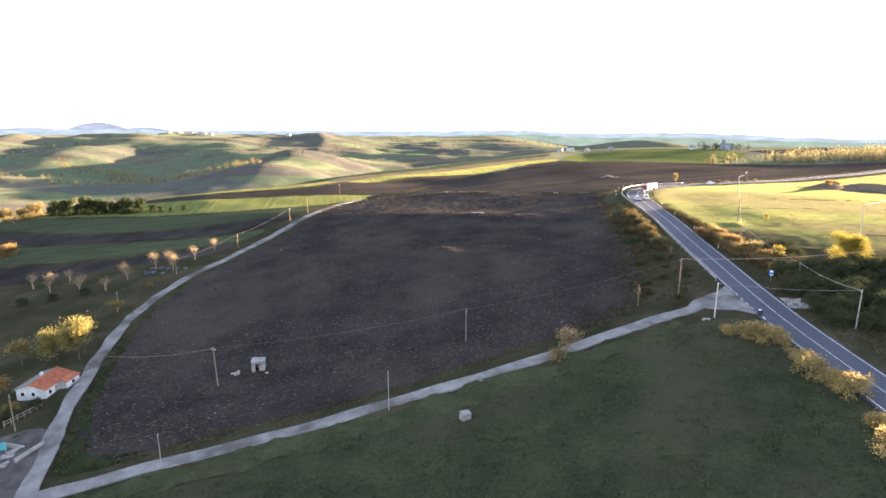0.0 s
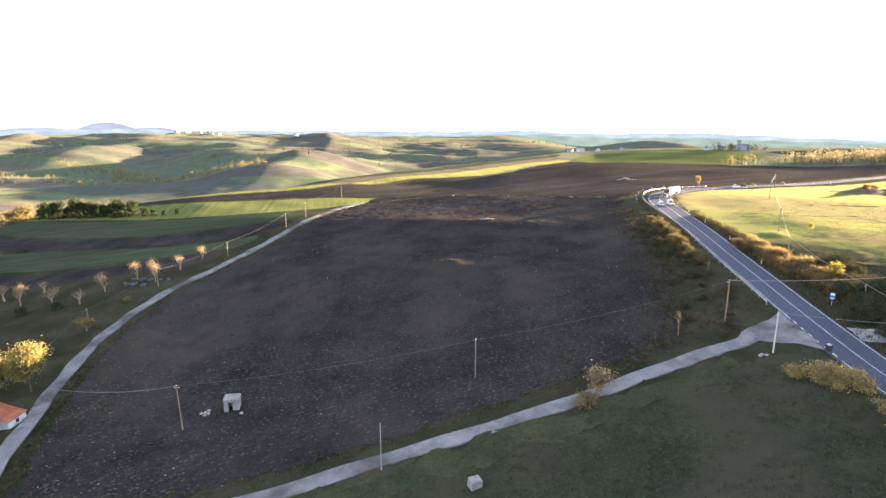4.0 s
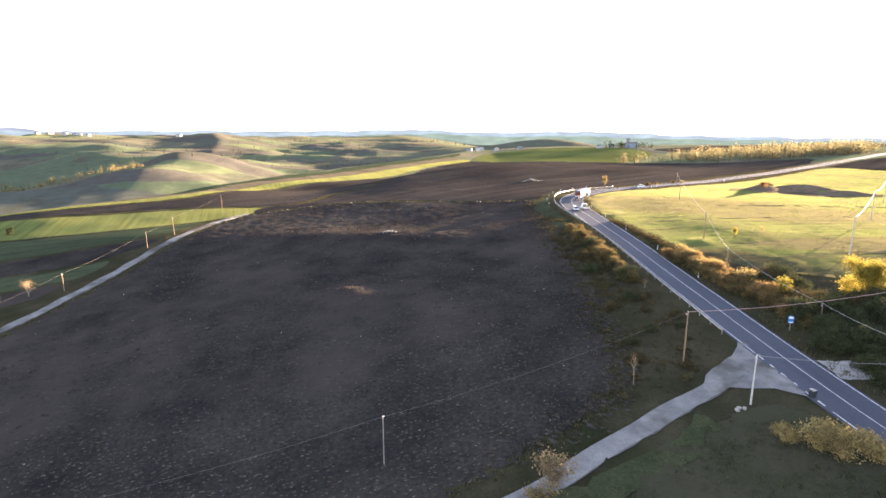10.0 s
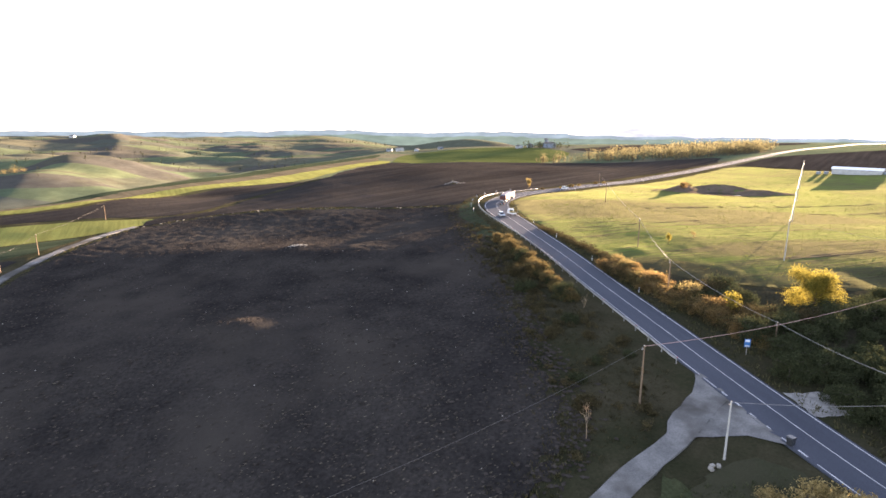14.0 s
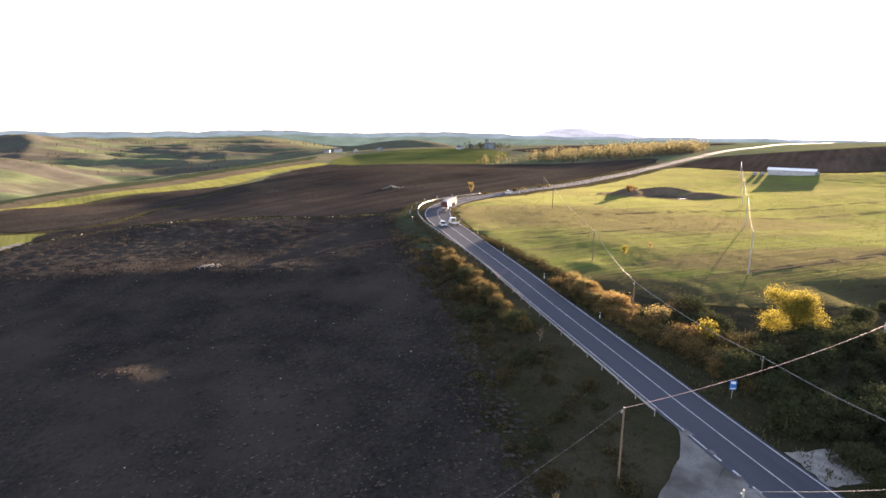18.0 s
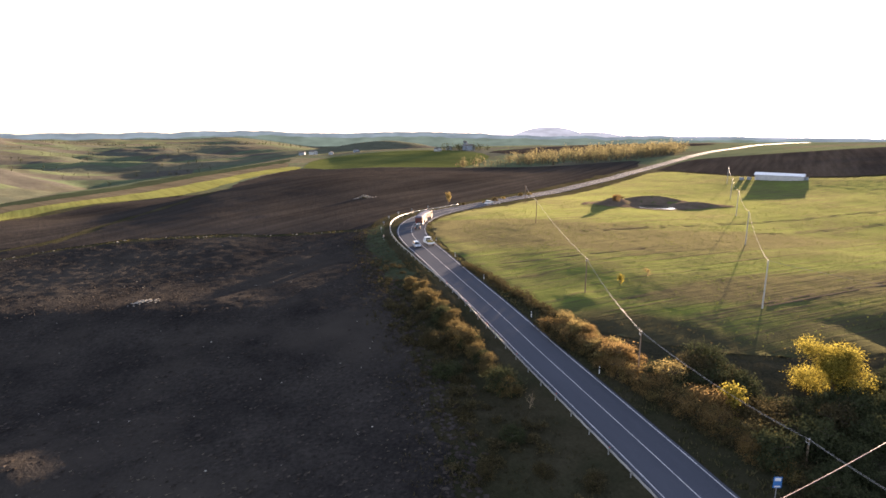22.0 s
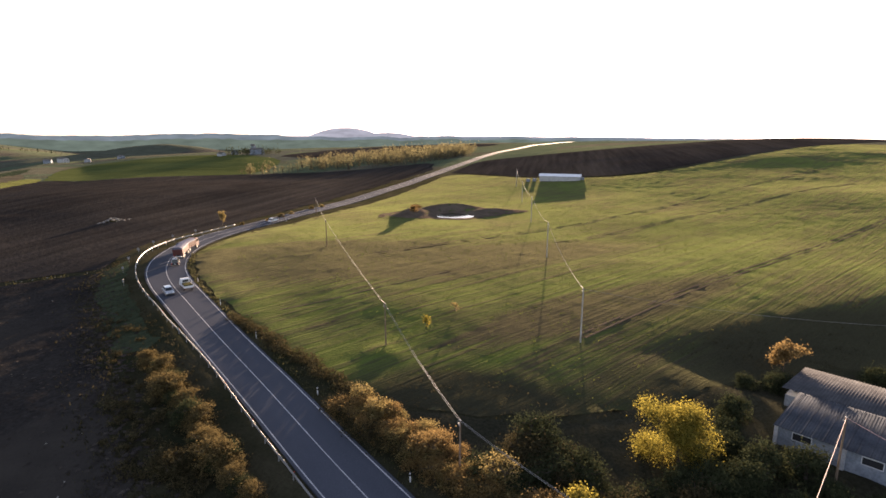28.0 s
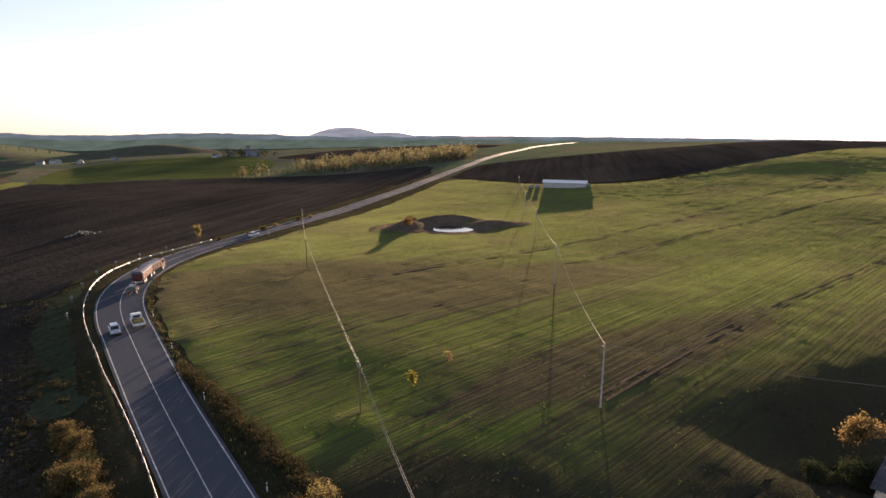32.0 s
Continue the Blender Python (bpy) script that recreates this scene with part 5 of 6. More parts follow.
# low wall, slabs and scrap in the yard
for k, (x, y, sx, sy, sz, turn) in enumerate([(-66.8, 80.6, 0.35, 5.2, 0.6, -12), (-71.2, 82.8, 4.6, 0.35, 0.5, -14), (-69.5, 76.5, 4.2, 0.4, 0.5, 62), (-74.5, 79.6, 3.0, 0.35, 0.5, 70)]):
    ob = solid("low_wall", *slab([(-sx / 2, -sy / 2, sz), (sx / 2, -sy / 2, sz), (sx / 2, sy / 2, sz), (-sx / 2, sy / 2, sz)], sz + 0.3), CONCRETE, None, "low broken concrete wall in the yard")
    tagged(ob, category="wall", group="yard walls")
    ob.matrix_basis = pose(x, y, at(x, y), 0, 0, turn)
rnd = np.random.RandomState(31)
first = solid("concrete_slab", *slab([(-0.9, -0.6, 0.18), (0.9, -0.5, 0.2), (0.85, 0.6, 0.17), (-0.95, 0.5, 0.2)], 0.2), CONCRETE, None, "broken pale concrete slab lying in the yard")
tagged(first, category="slab", group="slabs in the yard")
first.matrix_basis = pose(-70, 80, at(-70, 80) + 0.06, 3, 2, 20)
for k in range(13):
    x, y = -68 - rnd.uniform(0, 7), 73 + rnd.uniform(0, 9)
    copy_thing(first, pose(x, y, at(x, y) + 0.06, rnd.uniform(-6, 6), rnd.uniform(-6, 6), rnd.uniform(0, 180)) @ Matrix.Scale(rnd.uniform(0.5, 1.1), 4))
board = thing("notice_board", -72, 81, at(-72, 81) - 0.1, 20, "teal metal board on two posts in the yard", "board")
for s in (-1, 1):
    part("post", rod((s * 0.8, 0, 0), (s * 0.8, 0, 2.0), 0.05), STEEL, board)
part("panel", box((2.0, 0.06, 1.3), (0, -0.05, 0.8), 0.02), TEAL, board, "teal painted panel")
fence = thing("garden_fence", -76.5, 92.5, at(-76.5, 92.5) - 0.1, 75, "rough wooden fence by the garden", "fence")
for k in range(7):
    part("post", rod((-3.6 + 1.2 * k, 0.05 * (-1) ** k, 0), (-3.6 + 1.2 * k, 0, 1.3), 0.06, 0.05), WOOD, fence)
for z in (0.5, 1.0):
    part("rail", box((7.4, 0.05, 0.1), (0, 0.08, z), 0.01), WOOD, fence)
for k, (x, y, m) in enumerate([(-78.5, 92, OLIVE), (-80.5, 94.5, TAN), (-82.5, 92, OLIVE), (-76.5, 95.5, OLIVE), (-85, 94, RUST), (-79.5, 89.5, OLIVE)]):
    bush(x, y, 1.8 + 0.2 * (k % 3), 1.3, m, 700, 300 + k, "garden shrub in front of the house", "garden shrubs", 0.14)

# concrete hut in the field
hut = thing("field_hut", -37.8, 106.3, at(-37.8, 106.3) - 0.1, 12, "small ruined concrete hut open at the front", "hut")
part("wall", box((0.75, 2.2, 2.0), (-0.95, 0, 0), 0.06), CONCRETE, hut, "thick concrete side wall")
part("wall", box((0.7, 2.2, 1.98), (0.9, 0, 0), 0.06), CONCRETE, hut, "thick concrete side wall")
part("back_wall", box((1.75, 0.25, 1.9), (0, 0.95, 0), 0.02), CONCRETE, hut)
part("roof_slab", box((2.7, 2.3, 0.3), (-0.05, 0.05, 2.0), 0.06, turn=Matrix.Rotation(radians(3), 4, "Y")), CONCRETE, hut, "thick uneven roof slab")
part("lintel", box((1.3, 0.22, 0.3), (0, -0.95, 1.7), 0.02), CONCRETE, hut)
part("door_board", box((0.4, 0.06, 1.4), (0.3, -0.85, 0.05), 0.01), WOOD, hut, "grey wooden board in the opening")
for k, (x, y) in enumerate([(-42.3, 105.3), (-41.6, 104.9), (-42.9, 105.0), (-41.9, 105.8), (-35.6, 104.3), (-42.0, 104.4)]):
    bm = bmesh.new()
    bmesh.ops.create_icosphere(bm, subdivisions=2, radius=0.3)
    r2 = random.Random(k)
    for v in bm.verts:
        v.co = Vector((v.co.x * r2.uniform(0.8, 1.25), v.co.y * r2.uniform(0.8, 1.2), v.co.z * r2.uniform(0.5, 0.8)))
    ob = part("rubble_stone", bm, STONE, None, "pale rubble stone lying near the hut")
    tagged(ob, category="stone", group="rubble near the hut")
    ob.matrix_basis = pose(x, y, at(x, y) + 0.12, 0, 0, 40 * k)
block = part("concrete_block", box((1.5, 1.3, 1.25), (0, 0, 0), 0.06), CONCRETE, None, "weathered pale concrete block standing in the meadow")
tagged(block, category="block")
block.matrix_basis = pose(3.45, 79.6, at(3.45, 79.6) - 0.05, 4, 3, 25)

# covered stacks and scrap beside the lane
rnd = np.random.RandomState(91)
for k in range(12):
    x, y = -96 + rnd.uniform(-8, 7), 188 + rnd.uniform(-5, 4)
    sx, sy, sz = rnd.uniform(0.7, 1.9), rnd.uniform(0.6, 1.3), rnd.uniform(0.4, 0.9)
    bm = box((sx, sy, sz), (0, 0, 0), 0.12)
    for v in bm.verts:
        v.co += Vector((rnd.uniform(-0.06, 0.06), rnd.uniform(-0.06, 0.06), rnd.uniform(-0.05, 0.05)))
    ob = part("covered_stack", bm, (BLUE, SHEET_DARK, SHEET)[k % 3], None, ("stack under a dull blue tarpaulin beside the lane", "dark sheet-covered stack beside the lane", "stack under grey sheeting beside the lane")[k % 3])
    tagged(ob, category="stack", group="stacks beside the lane")
    ob.matrix_basis = pose(x, y, at(x, y) - 0.06, 0, 0, rnd.uniform(0, 180))

# shed with a corrugated roof
zb = at(108, 117) - 0.35
shed = thing("shed", 108.6, 117.2, zb, -2, "low whitewashed shed with a corrugated sheet roof", "shed")
wall_top = 19.7 - zb
part("front_wall", box((0.3, 11.8, wall_top), (0.6, 0, 0)), PLASTER_OLD, shed, "stained white front wall with bluish shade in its colour")
part("back_wall", box((0.3, 11.8, wall_top + 0.32), (9.8, 0, 0)), PLASTER_OLD, shed)
part("side_wall", prism([(0.75, 0), (9.65, 0), (9.65, wall_top + 0.34), (0.75, wall_top)], 5.6, 5.9), PLASTER_OLD, shed)
part("side_wall", prism([(4.2, 0), (9.65, 0), (9.65, wall_top + 0.34), (4.2, wall_top + 0.14)], -5.9, -5.6), PLASTER_OLD, shed)
for y in (-6.0, -0.6, 5.95):
    part("pillar", box((0.4, 0.4, wall_top + 0.02), (0.35, y, 0), 0.02), PLASTER, shed, "whitewashed corner pillar")
for y in (-3.1, 3.4):
    window(shed, 0.45, y, wall_top - 1.2, 1.8, 0.8, glass=DARK)
V, F = corrugated(-0.3, 10.0, -6.4, 6.2, wall_top + 0.12, wall_top + 0.55, 0.3, 0.045)
solid("roof", V, F, SHEET, shed, "grey corrugated roof sheets", smooth=True)
for k in range(12):
    solid("sheet_joint", *slab([(-0.32, -6.0 + 1.05 * k, wall_top + 0.19), (-0.32, -5.93 + 1.05 * k, wall_top + 0.19), (10.0, -5.93 + 1.05 * k, wall_top + 0.62), (10.0, -6.0 + 1.05 * k, wall_top + 0.62)], 0.03), SHEET, shed, "raised pale joint between sheets")
lean = thing("barn", 124.5, 117.5, at(122, 117) - 0.3, -2, "low dark-roofed barn behind the shed", "barn")
hb = 20.2 - lean.matrix_basis.translation.z
part("wall", box((10.5, 14, hb - 1.1), (0, 0, 0)), PLASTER_OLD, lean)
V, F = corrugated(-5.6, 5.6, -7.4, 7.4, hb - 0.1, hb - 0.9, 0.35, 0.04)
solid("roof", V, F, SHEET_DARK, lean, "dark grey corrugated roof", smooth=True)

# white shed in the far crop field
far_shed = thing("farm_shed", 310, 281, at(310, 281) - 0.3, 118, "long low white farm shed in the crop", "shed")
part("wall", box((22, 8, 2.8), (0, 0, 0)), PLASTER, far_shed)
part("roof", prism([(-4.5, 2.75), (4.5, 2.75), (0, 3.9)], -11.5, 11.5, axis="x"), WHITE, far_shed, "white pitched roof")
# black slabs on the solid wall paint the shade of open bays
for k in range(4):
    part("door", box((2.6, 0.15, 2.5), (-7.8 + 5.2 * k, -4.0, 0), 0.02), DARK, far_shed, "flat black panel painting a shaded open bay")
for k, (x, y) in enumerate([(303.5, 293.5), (301.5, 296.5), (315.5, 270.5)]):
    ob = part("storage_tank", rod((0, 0, 0), (0, 0, 1.5), 1.2, 1.15, 14), PLASTER_OLD, None, "round white tank beside the farm shed")
    tagged(ob, category="tank", group="tanks by the farm shed")
    ob.matrix_basis = pose(x, y, at(x, y) - 0.1)


def cottage(x, y, w, d, tall, turn, label, wall=PLASTER, roof=TILES_OLD, group="far houses", name="house"):
    ob = thing(name, x, y, at(x, y) - 0.5, turn, label, "house", group)
    part("wall", prism([(-w / 2, 0), (w / 2, 0), (w / 2, tall), (0, tall + w * 0.22), (-w / 2, tall)], -d / 2, d / 2), wall, ob)
    for s in (-1, 1):
        solid("roof", *slab([(s * (w / 2 + 0.4), -d / 2 - 0.4, tall - 0.08), (s * (w / 2 + 0.4), d / 2 + 0.4, tall - 0.08), (0, d / 2 + 0.4, tall + w * 0.22 + 0.1), (0, -d / 2 - 0.4, tall + w * 0.22 + 0.1)][:: s], 0.2), roof, ob)
    for k in range(2):
        for z in ((1.0,) if tall < 4.5 else (1.0, 3.9)):
            part("window", box((0.9, 0.12, 1.2), ((k - 0.5) * w * 0.45, -d / 2, z)), DARK, ob)
    return ob


for x, y, w, d, t, turn, m in [(242, 1075, 9, 14, 6, 20, PLASTER), (262, 1030, 8, 12, 4, -15, PLASTER), (230, 1110, 7, 10, 5, 60, PLASTER_OLD), (300, 1010, 7, 9, 4, 10, PLASTER_OLD)]:
    cottage(x, y, w, d, t, turn, "far white farmhouse with a low pitched roof", m)
church = cottage(404, 806, 9, 16, 7, 30, "far stone farmhouse with a square tower among trees", PLASTER_OLD, name="tower_house")
part("tower", box((4.2, 4.2, 12), (2, 6, 0), 0.05), PLASTER_OLD, church)
part("tower_roof", prism([(-2.4, 12), (2.4, 12), (0, 13.8)], 3.6, 8.4), TILES_OLD, church)
cottage(385, 830, 8, 12, 5, -20, "far stone outbuilding beside the tower house", PLASTER_OLD)
cottage(360, 815, 7, 9, 4, 10, "far white outbuilding beside the tower house", PLASTER)
rnd = np.random.RandomState(77)
for x, y in [(-1055, 2502), (-1062, 2520), (-1195, 2592), (-1230, 2558), (-1158, 2625), (-1686, 2596), (-1700, 2580), (-1660, 2610), (-1790, 2551), (-655, 2414), (-1408, 2732), (-1090, 2560), (-1120, 2540), (-1010, 2480)]:
    cottage(x, y, rnd.uniform(10, 15), rnd.uniform(16, 26), rnd.uniform(6, 9), rnd.uniform(0, 180), "white village house on the far ridge", PLASTER)


# ---- vehicles ----
def beside(y, offset, x=None):
    """A place on the road by its y, shifted to the right of the northward way, and the heading."""
    k = int(np.abs(ROAD[:, 1] - y).argmin())
    d = ROAD[min(k + 1, len(ROAD) - 1)] - ROAD[k - 1]
    d = d / np.linalg.norm(d)
    p = ROAD[k] + np.array((d[1], -d[0])) * offset
    return float(p[0]), float(p[1]), float(ROAD_Z[k]) + 0.06, math.degrees(math.atan2(-d[0], d[1]))


def wheel(parent, x, y, r, wide):
    w = part("wheel", rod((x - wide / 2, y, r), (x + wide / 2, y, r), r, r, 18), RUBBER, parent, "black rubber tyre")
    s = 1 if x > 0 else -1
    part("rim", rod((x + s * (wide / 2 - 0.01), y, r), (x + s * (wide / 2 + 0.015), y, r), r * 0.6, r * 0.55, 14), STEEL, w, "grey metal rim")


def shell(profile_, half, inset, name, material, parent, label="", bevel=0.05):
    """A body: a side outline in y and z, with its upper points drawn in."""
    bm = bmesh.new()
    rows = []
    for s in (-1, 1):
        rows.append([bm.verts.new((s * (half - inset * max(0.0, z - 0.75)), y, z)) for y, z in profile_])
    n = len(profile_)
    bm.faces.new(rows[0]), bm.faces.new(rows[1][::-1])
    for k in range(n):
        bm.faces.new((rows[0][k], rows[1][k], rows[1][(k + 1) % n], rows[0][(k + 1) % n]))
    bmesh.ops.recalc_face_normals(bm, faces=bm.faces)
    bmesh.ops.bevel(bm, geom=list(bm.edges), offset=bevel, segments=2, affect="EDGES")
    return part(name, bm, material, parent, label, smooth=False)


def car(x, y, z, turn, paint, label, long=4.1, tall=1.45, back=1.0):
    ob = thing("car", x, y, z, turn, label, "car")
    h = long / 2
    shell([(-h, 0.35), (-h + 0.02, 0.85), (-h + 0.25 * back, 0.98), (h - 1.15, 0.95), (h - 0.2, 0.78), (h, 0.6), (h, 0.3)], 0.86, 0.1, "body", paint, ob)
    shell([(-h + 0.2 * back, 0.92), (-h + 0.55 * back, tall - 0.06), (-0.1, tall), (0.45, tall - 0.05), (h - 1.05, 0.92)], 0.8, 0.28, "cabin", GLASS, ob, "dark glass cabin", 0.03)
    shell([(-h + 0.6 * back, tall - 0.06), (-h + 0.7 * back, tall + 0.0), (-0.1, tall + 0.045), (0.4, tall - 0.0), (0.45, tall - 0.06)], 0.72, 0.15, "roof", paint, ob, "", 0.02)
    for s in (-1, 1):
        for w in (-h + 0.75, h - 0.8):
            wheel(ob, s * 0.76, w, 0.31, 0.2)
        part("headlight", box((0.34, 0.1, 0.16), (s * 0.6, h - 0.06, 0.58), 0.03), WHITE, ob, "pale headlight")
        part("tail_light", box((0.22, 0.1, 0.24), (s * 0.68, -h + 0.02, 0.66), 0.03), RED, ob, "red tail light")
        part("mirror", box((0.16, 0.1, 0.12), (s * 0.93, 0.62, 0.93), 0.03), paint, ob)
        part("pillar", rod((s * 0.72, h - 1.05, 0.94), (s * 0.62, 0.42, tall - 0.04), 0.04, 0.035, 6), paint, ob)
    part("bumper", box((1.6, 0.12, 0.2), (0, h - 0.02, 0.3), 0.04), CHARCOAL, ob)
    part("number_plate", box((0.5, 0.02, 0.11), (0, -h - 0.01, 0.55)), WHITE, ob)
    return ob


x, y, z, turn = beside(231, -1.95)
car(x, y, z, turn + 180, SILVER, "small silver hatchback driving on the bend of the road", 3.9, 1.5, 0.6)
x, y, z, turn = beside(256, 2.0)
pick = car(x, y, z, turn, CHARCOAL, "dark grey off-road car following the truck", 4.6, 1.75, 0.4)
x, y, z, turn = beside(299, 2.0)
car(x, y, z, turn, WHITE, "white car on the far stretch of road", 4.1, 1.45)


def lorry(x, y, z, turn, trailer=False):
    ob = thing("trailer" if trailer else "truck", x, y, z, turn, "orange drawbar trailer with a blue tarpaulin on the road" if trailer else "orange tipper truck with a blue tarpaulin on the road", "trailer" if trailer else "truck")
    a, b = (-4.0, 3.6) if trailer else (-4.6, 2.2)
    part("chassis", box((0.9, b - a + (0.2 if trailer else 2.4), 0.3), (0, (a + b) / 2 + (0 if trailer else 1.1), 0.75), 0.03), CHARCOAL, ob)
    part("cargo_body", box((2.45, b - a, 1.55), (0, (a + b) / 2, 1.08), 0.04), ORANGE, ob, "orange steel cargo body")
    for s in (-1, 1):
        for k in range(6):
            part("rib", box((0.07, 0.1, 1.5), (s * 1.25, a + 0.5 + k * (b - a - 1) / 5, 1.1), 0.01), ORANGE, ob)
    part("tarpaulin", prism([(-1.27, 2.5), (1.27, 2.5), (1.2, 2.85), (0.6, 3.1), (-0.6, 3.1), (-1.2, 2.85)], a, b), TARP, ob, "dull blue tarpaulin cover")
    axles = (-2.9, -1.7, 2.4) if trailer else (-3.0, -1.7, 3.1)
    for s in (-1, 1):
        for w in axles:
            wheel(ob, s * 1.02, w, 0.5, 0.36)
        part("tail_light", box((0.35, 0.06, 0.14), (s * 0.9, a - 0.03, 0.85)), RED, ob, "red tail light")
        part("mudguard", box((0.5, 2.5, 0.06), (s * 1.0, -2.35, 1.04), 0.01), CHARCOAL, ob)
    part("rear_bar", box((2.3, 0.12, 0.14), (0, a - 0.05, 0.55), 0.02), WHITE, ob)
    if trailer:
        part("drawbar", rod((0, 3.6, 0.75), (0, 5.4, 0.75), 0.1, 0.07), CHARCOAL, ob)
    else:
        shell([(2.4, 0.7), (2.4, 2.75), (2.7, 2.95), (3.9, 2.9), (4.4, 1.9), (4.45, 0.6)], 1.22, 0.02, "cab", ORANGE, ob, "orange driver's cab")
        part("windscreen", box((2.0, 0.06, 0.9), (0, 4.22, 1.95), 0.02, turn=Matrix.Rotation(radians(24), 4, "X")), GLASS, ob, "dark windscreen")
        for s in (-1, 1):
            part("side_window", box((0.06, 0.9, 0.7), (s * 1.2, 3.4, 1.9), 0.02), GLASS, ob)
            part("mirror", box((0.12, 0.1, 0.45), (s * 1.4, 4.1, 1.9), 0.02), CHARCOAL, ob)
    return ob


x, y, z, turn = beside(264.2, 2.1)
lorry(x, y, z, turn, True)
x, y, z, turn = beside(270.2, 2.1)
lorry(x, y, z, turn - 6)
x, y, z, turn = beside(232, 2.0)
van = thing("flatbed_van", x, y, z, turn, "small white flatbed van with a loaded bed", "van")
shell([(0.4, 0.5), (0.4, 1.95), (0.7, 2.1), (1.6, 2.05), (2.1, 1.25), (2.6, 1.05), (2.65, 0.45)], 0.95, 0.06, "cab", WHITE, van, "white driver's cab")
part("windscreen", box((1.5, 0.05, 0.75), (0, 1.92, 1.3), 0.02, turn=Matrix.Rotation(radians(32), 4, "X")), GLASS, van)
part("rear_window", box((1.2, 0.05, 0.45), (0, 0.4, 1.4), 0.01), GLASS, van)
part("bed", box((2.0, 3.2, 0.12), (0, -1.25, 0.75), 0.02), WOOD, van)
for s in (-1, 1):
    part("side_board", box((0.06, 3.2, 0.45), (s * 1.0, -1.25, 0.8), 0.01), WHITE, van)
    for w in (-1.7, 1.6):
        wheel(van, s * 0.82, w, 0.33, 0.22)
    part("tail_light", box((0.2, 0.05, 0.14), (s * 0.8, -2.88, 0.72)), RED, van)
part("tail_board", box((2.0, 0.06, 0.45), (0, -2.85, 0.8), 0.01), WHITE, van)
part("load", box((1.7, 2.6, 0.5), (0, -1.2, 0.87), 0.12), STUBBLE, van, "grey-brown covered load")

# ---- road furniture ----
RAIL = smooth_line([(62.0, 122), (63.5, 133), (65.2, 146), (66.7, 158), (68.6, 172), (71, 187), (72.8, 201), (74.0, 212), (75.5, 222), (76.8, 231.6), (79, 243.7), (82.3, 255.8), (87.1, 267.5), (92.9, 276.6), (100.1, 283.4), (107.2, 287.6), (117.5, 292.6), (129, 298.3)], 1.0)
k0 = [int(np.hypot(*(ROAD - p).T).argmin()) for p in RAIL]
RAIL_Z = ROAD_Z[k0]
rail = thing("guardrail", *map(float, RAIL[0]), float(RAIL_Z[0]), 0, "galvanised steel guardrail along the outer side of the bend", "guardrail")
base = np.array((*RAIL[0], RAIL_Z[0]))
step_of = np.linalg.norm(np.diff(RAIL, axis=0), axis=1)
run = np.concatenate([[0], np.cumsum(step_of)])
wave = [(0.03, 0.42), (0.09, 0.47), (0.09, 0.53), (0.03, 0.57), (0.03, 0.6), (0.09, 0.64), (0.09, 0.7), (0.03, 0.75)]
dr = np.gradient(RAIL, axis=0)
dr /= np.linalg.norm(dr, axis=1)[:, None]
out_ = np.stack([dr[:, 1], -dr[:, 0]], 1)
count = int(run[-1] // 4)
for k in range(count):
    some = np.flatnonzero((run >= 4 * k - 0.6) & (run <= 4 * k + 4.6))
    V, F = [], []
    for i in some:
        for o, zz in wave:
            V.append((*(RAIL[i] + out_[i] * o - base[:2]), RAIL_Z[i] - base[2] + zz + 0.05))
    m = len(wave)
    for i in range(len(some) - 1):
        F += [(m * i + j, m * i + j + 1, m * i + m + j + 1, m * i + m + j) for j in range(m - 1)]
    ob = solid("rail", V, F, STEEL, rail, smooth=True)
    sol = ob.modifiers.new("thickness", "SOLIDIFY")
    sol.thickness = 0.012
    i = int(np.abs(run - 4 * k).argmin())
    p = (*(RAIL[i] - base[:2]), RAIL_Z[i] - base[2])
    part("post", box((0.1, 0.08, 1.15), (p[0], p[1], p[2] - 0.4), 0.01), STEEL, rail)
    if k % 3 == 0:
        part("reflector", box((0.12, 0.05, 0.12), (p[0] + out_[i][0] * 0.12, p[1] + out_[i][1] * 0.12, p[2] + 0.82), 0.01), RED, rail, "small red reflector")
for k, (x, y) in enumerate([(77.0, 247), (80.4, 258.8), (84.9, 269), (90.4, 279), (97, 286.6), (104.5, 291.5), (113.2, 295.5)]):
    ob = thing("chevron_sign", x, y, at(x, y) - 0.15, 40 - 14 * k, "small chevron sign on a post behind the guardrail", "sign", "chevron signs round the bend")
    part("post", rod((0, 0, 0), (0, 0, 1.7), 0.035), STEEL, ob)
    part("plate", box((0.6, 0.03, 0.6), (0, 0.05, 1.1), 0.01), STEEL, ob, "grey back of the sign plate")
    part("face", box((0.56, 0.012, 0.56), (0, 0.075, 1.12)), WHITE, ob, "white sign face")
for k, y in enumerate((150, 172, 196, 216, 236, 300, 330)):
    x, y, z, turn = beside(y, 5.0 if y < 236 else 5.2)
    ob = thing("delineator_post", x, y, z - 0.2, turn, "slim white delineator post beside the road", "post", "delineator posts")
    part("post", box((0.12, 0.1, 1.2), (0, 0, 0), 0.02), WHITE, ob)
    part("band", box((0.125, 0.105, 0.25), (0, 0, 0.8)), CHARCOAL, ob, "black band with a reflector")
sign = thing("bus_stop_sign", 73.9, 121.1, at(73.9, 121.1) - 0.15, -28, "blue and white bus stop sign on a post", "sign")
hs = 17.0 - (at(73.9, 121.1) - 0.15)
part("post", rod((0, 0, 0), (0, 0, hs + 0.65), 0.04), STEEL, sign)
plate = part("plate", box((0.85, 0.04, 1.25), (0, -0.06, hs - 0.6), 0.02), SIGN_BLUE, sign, "blue sign plate")
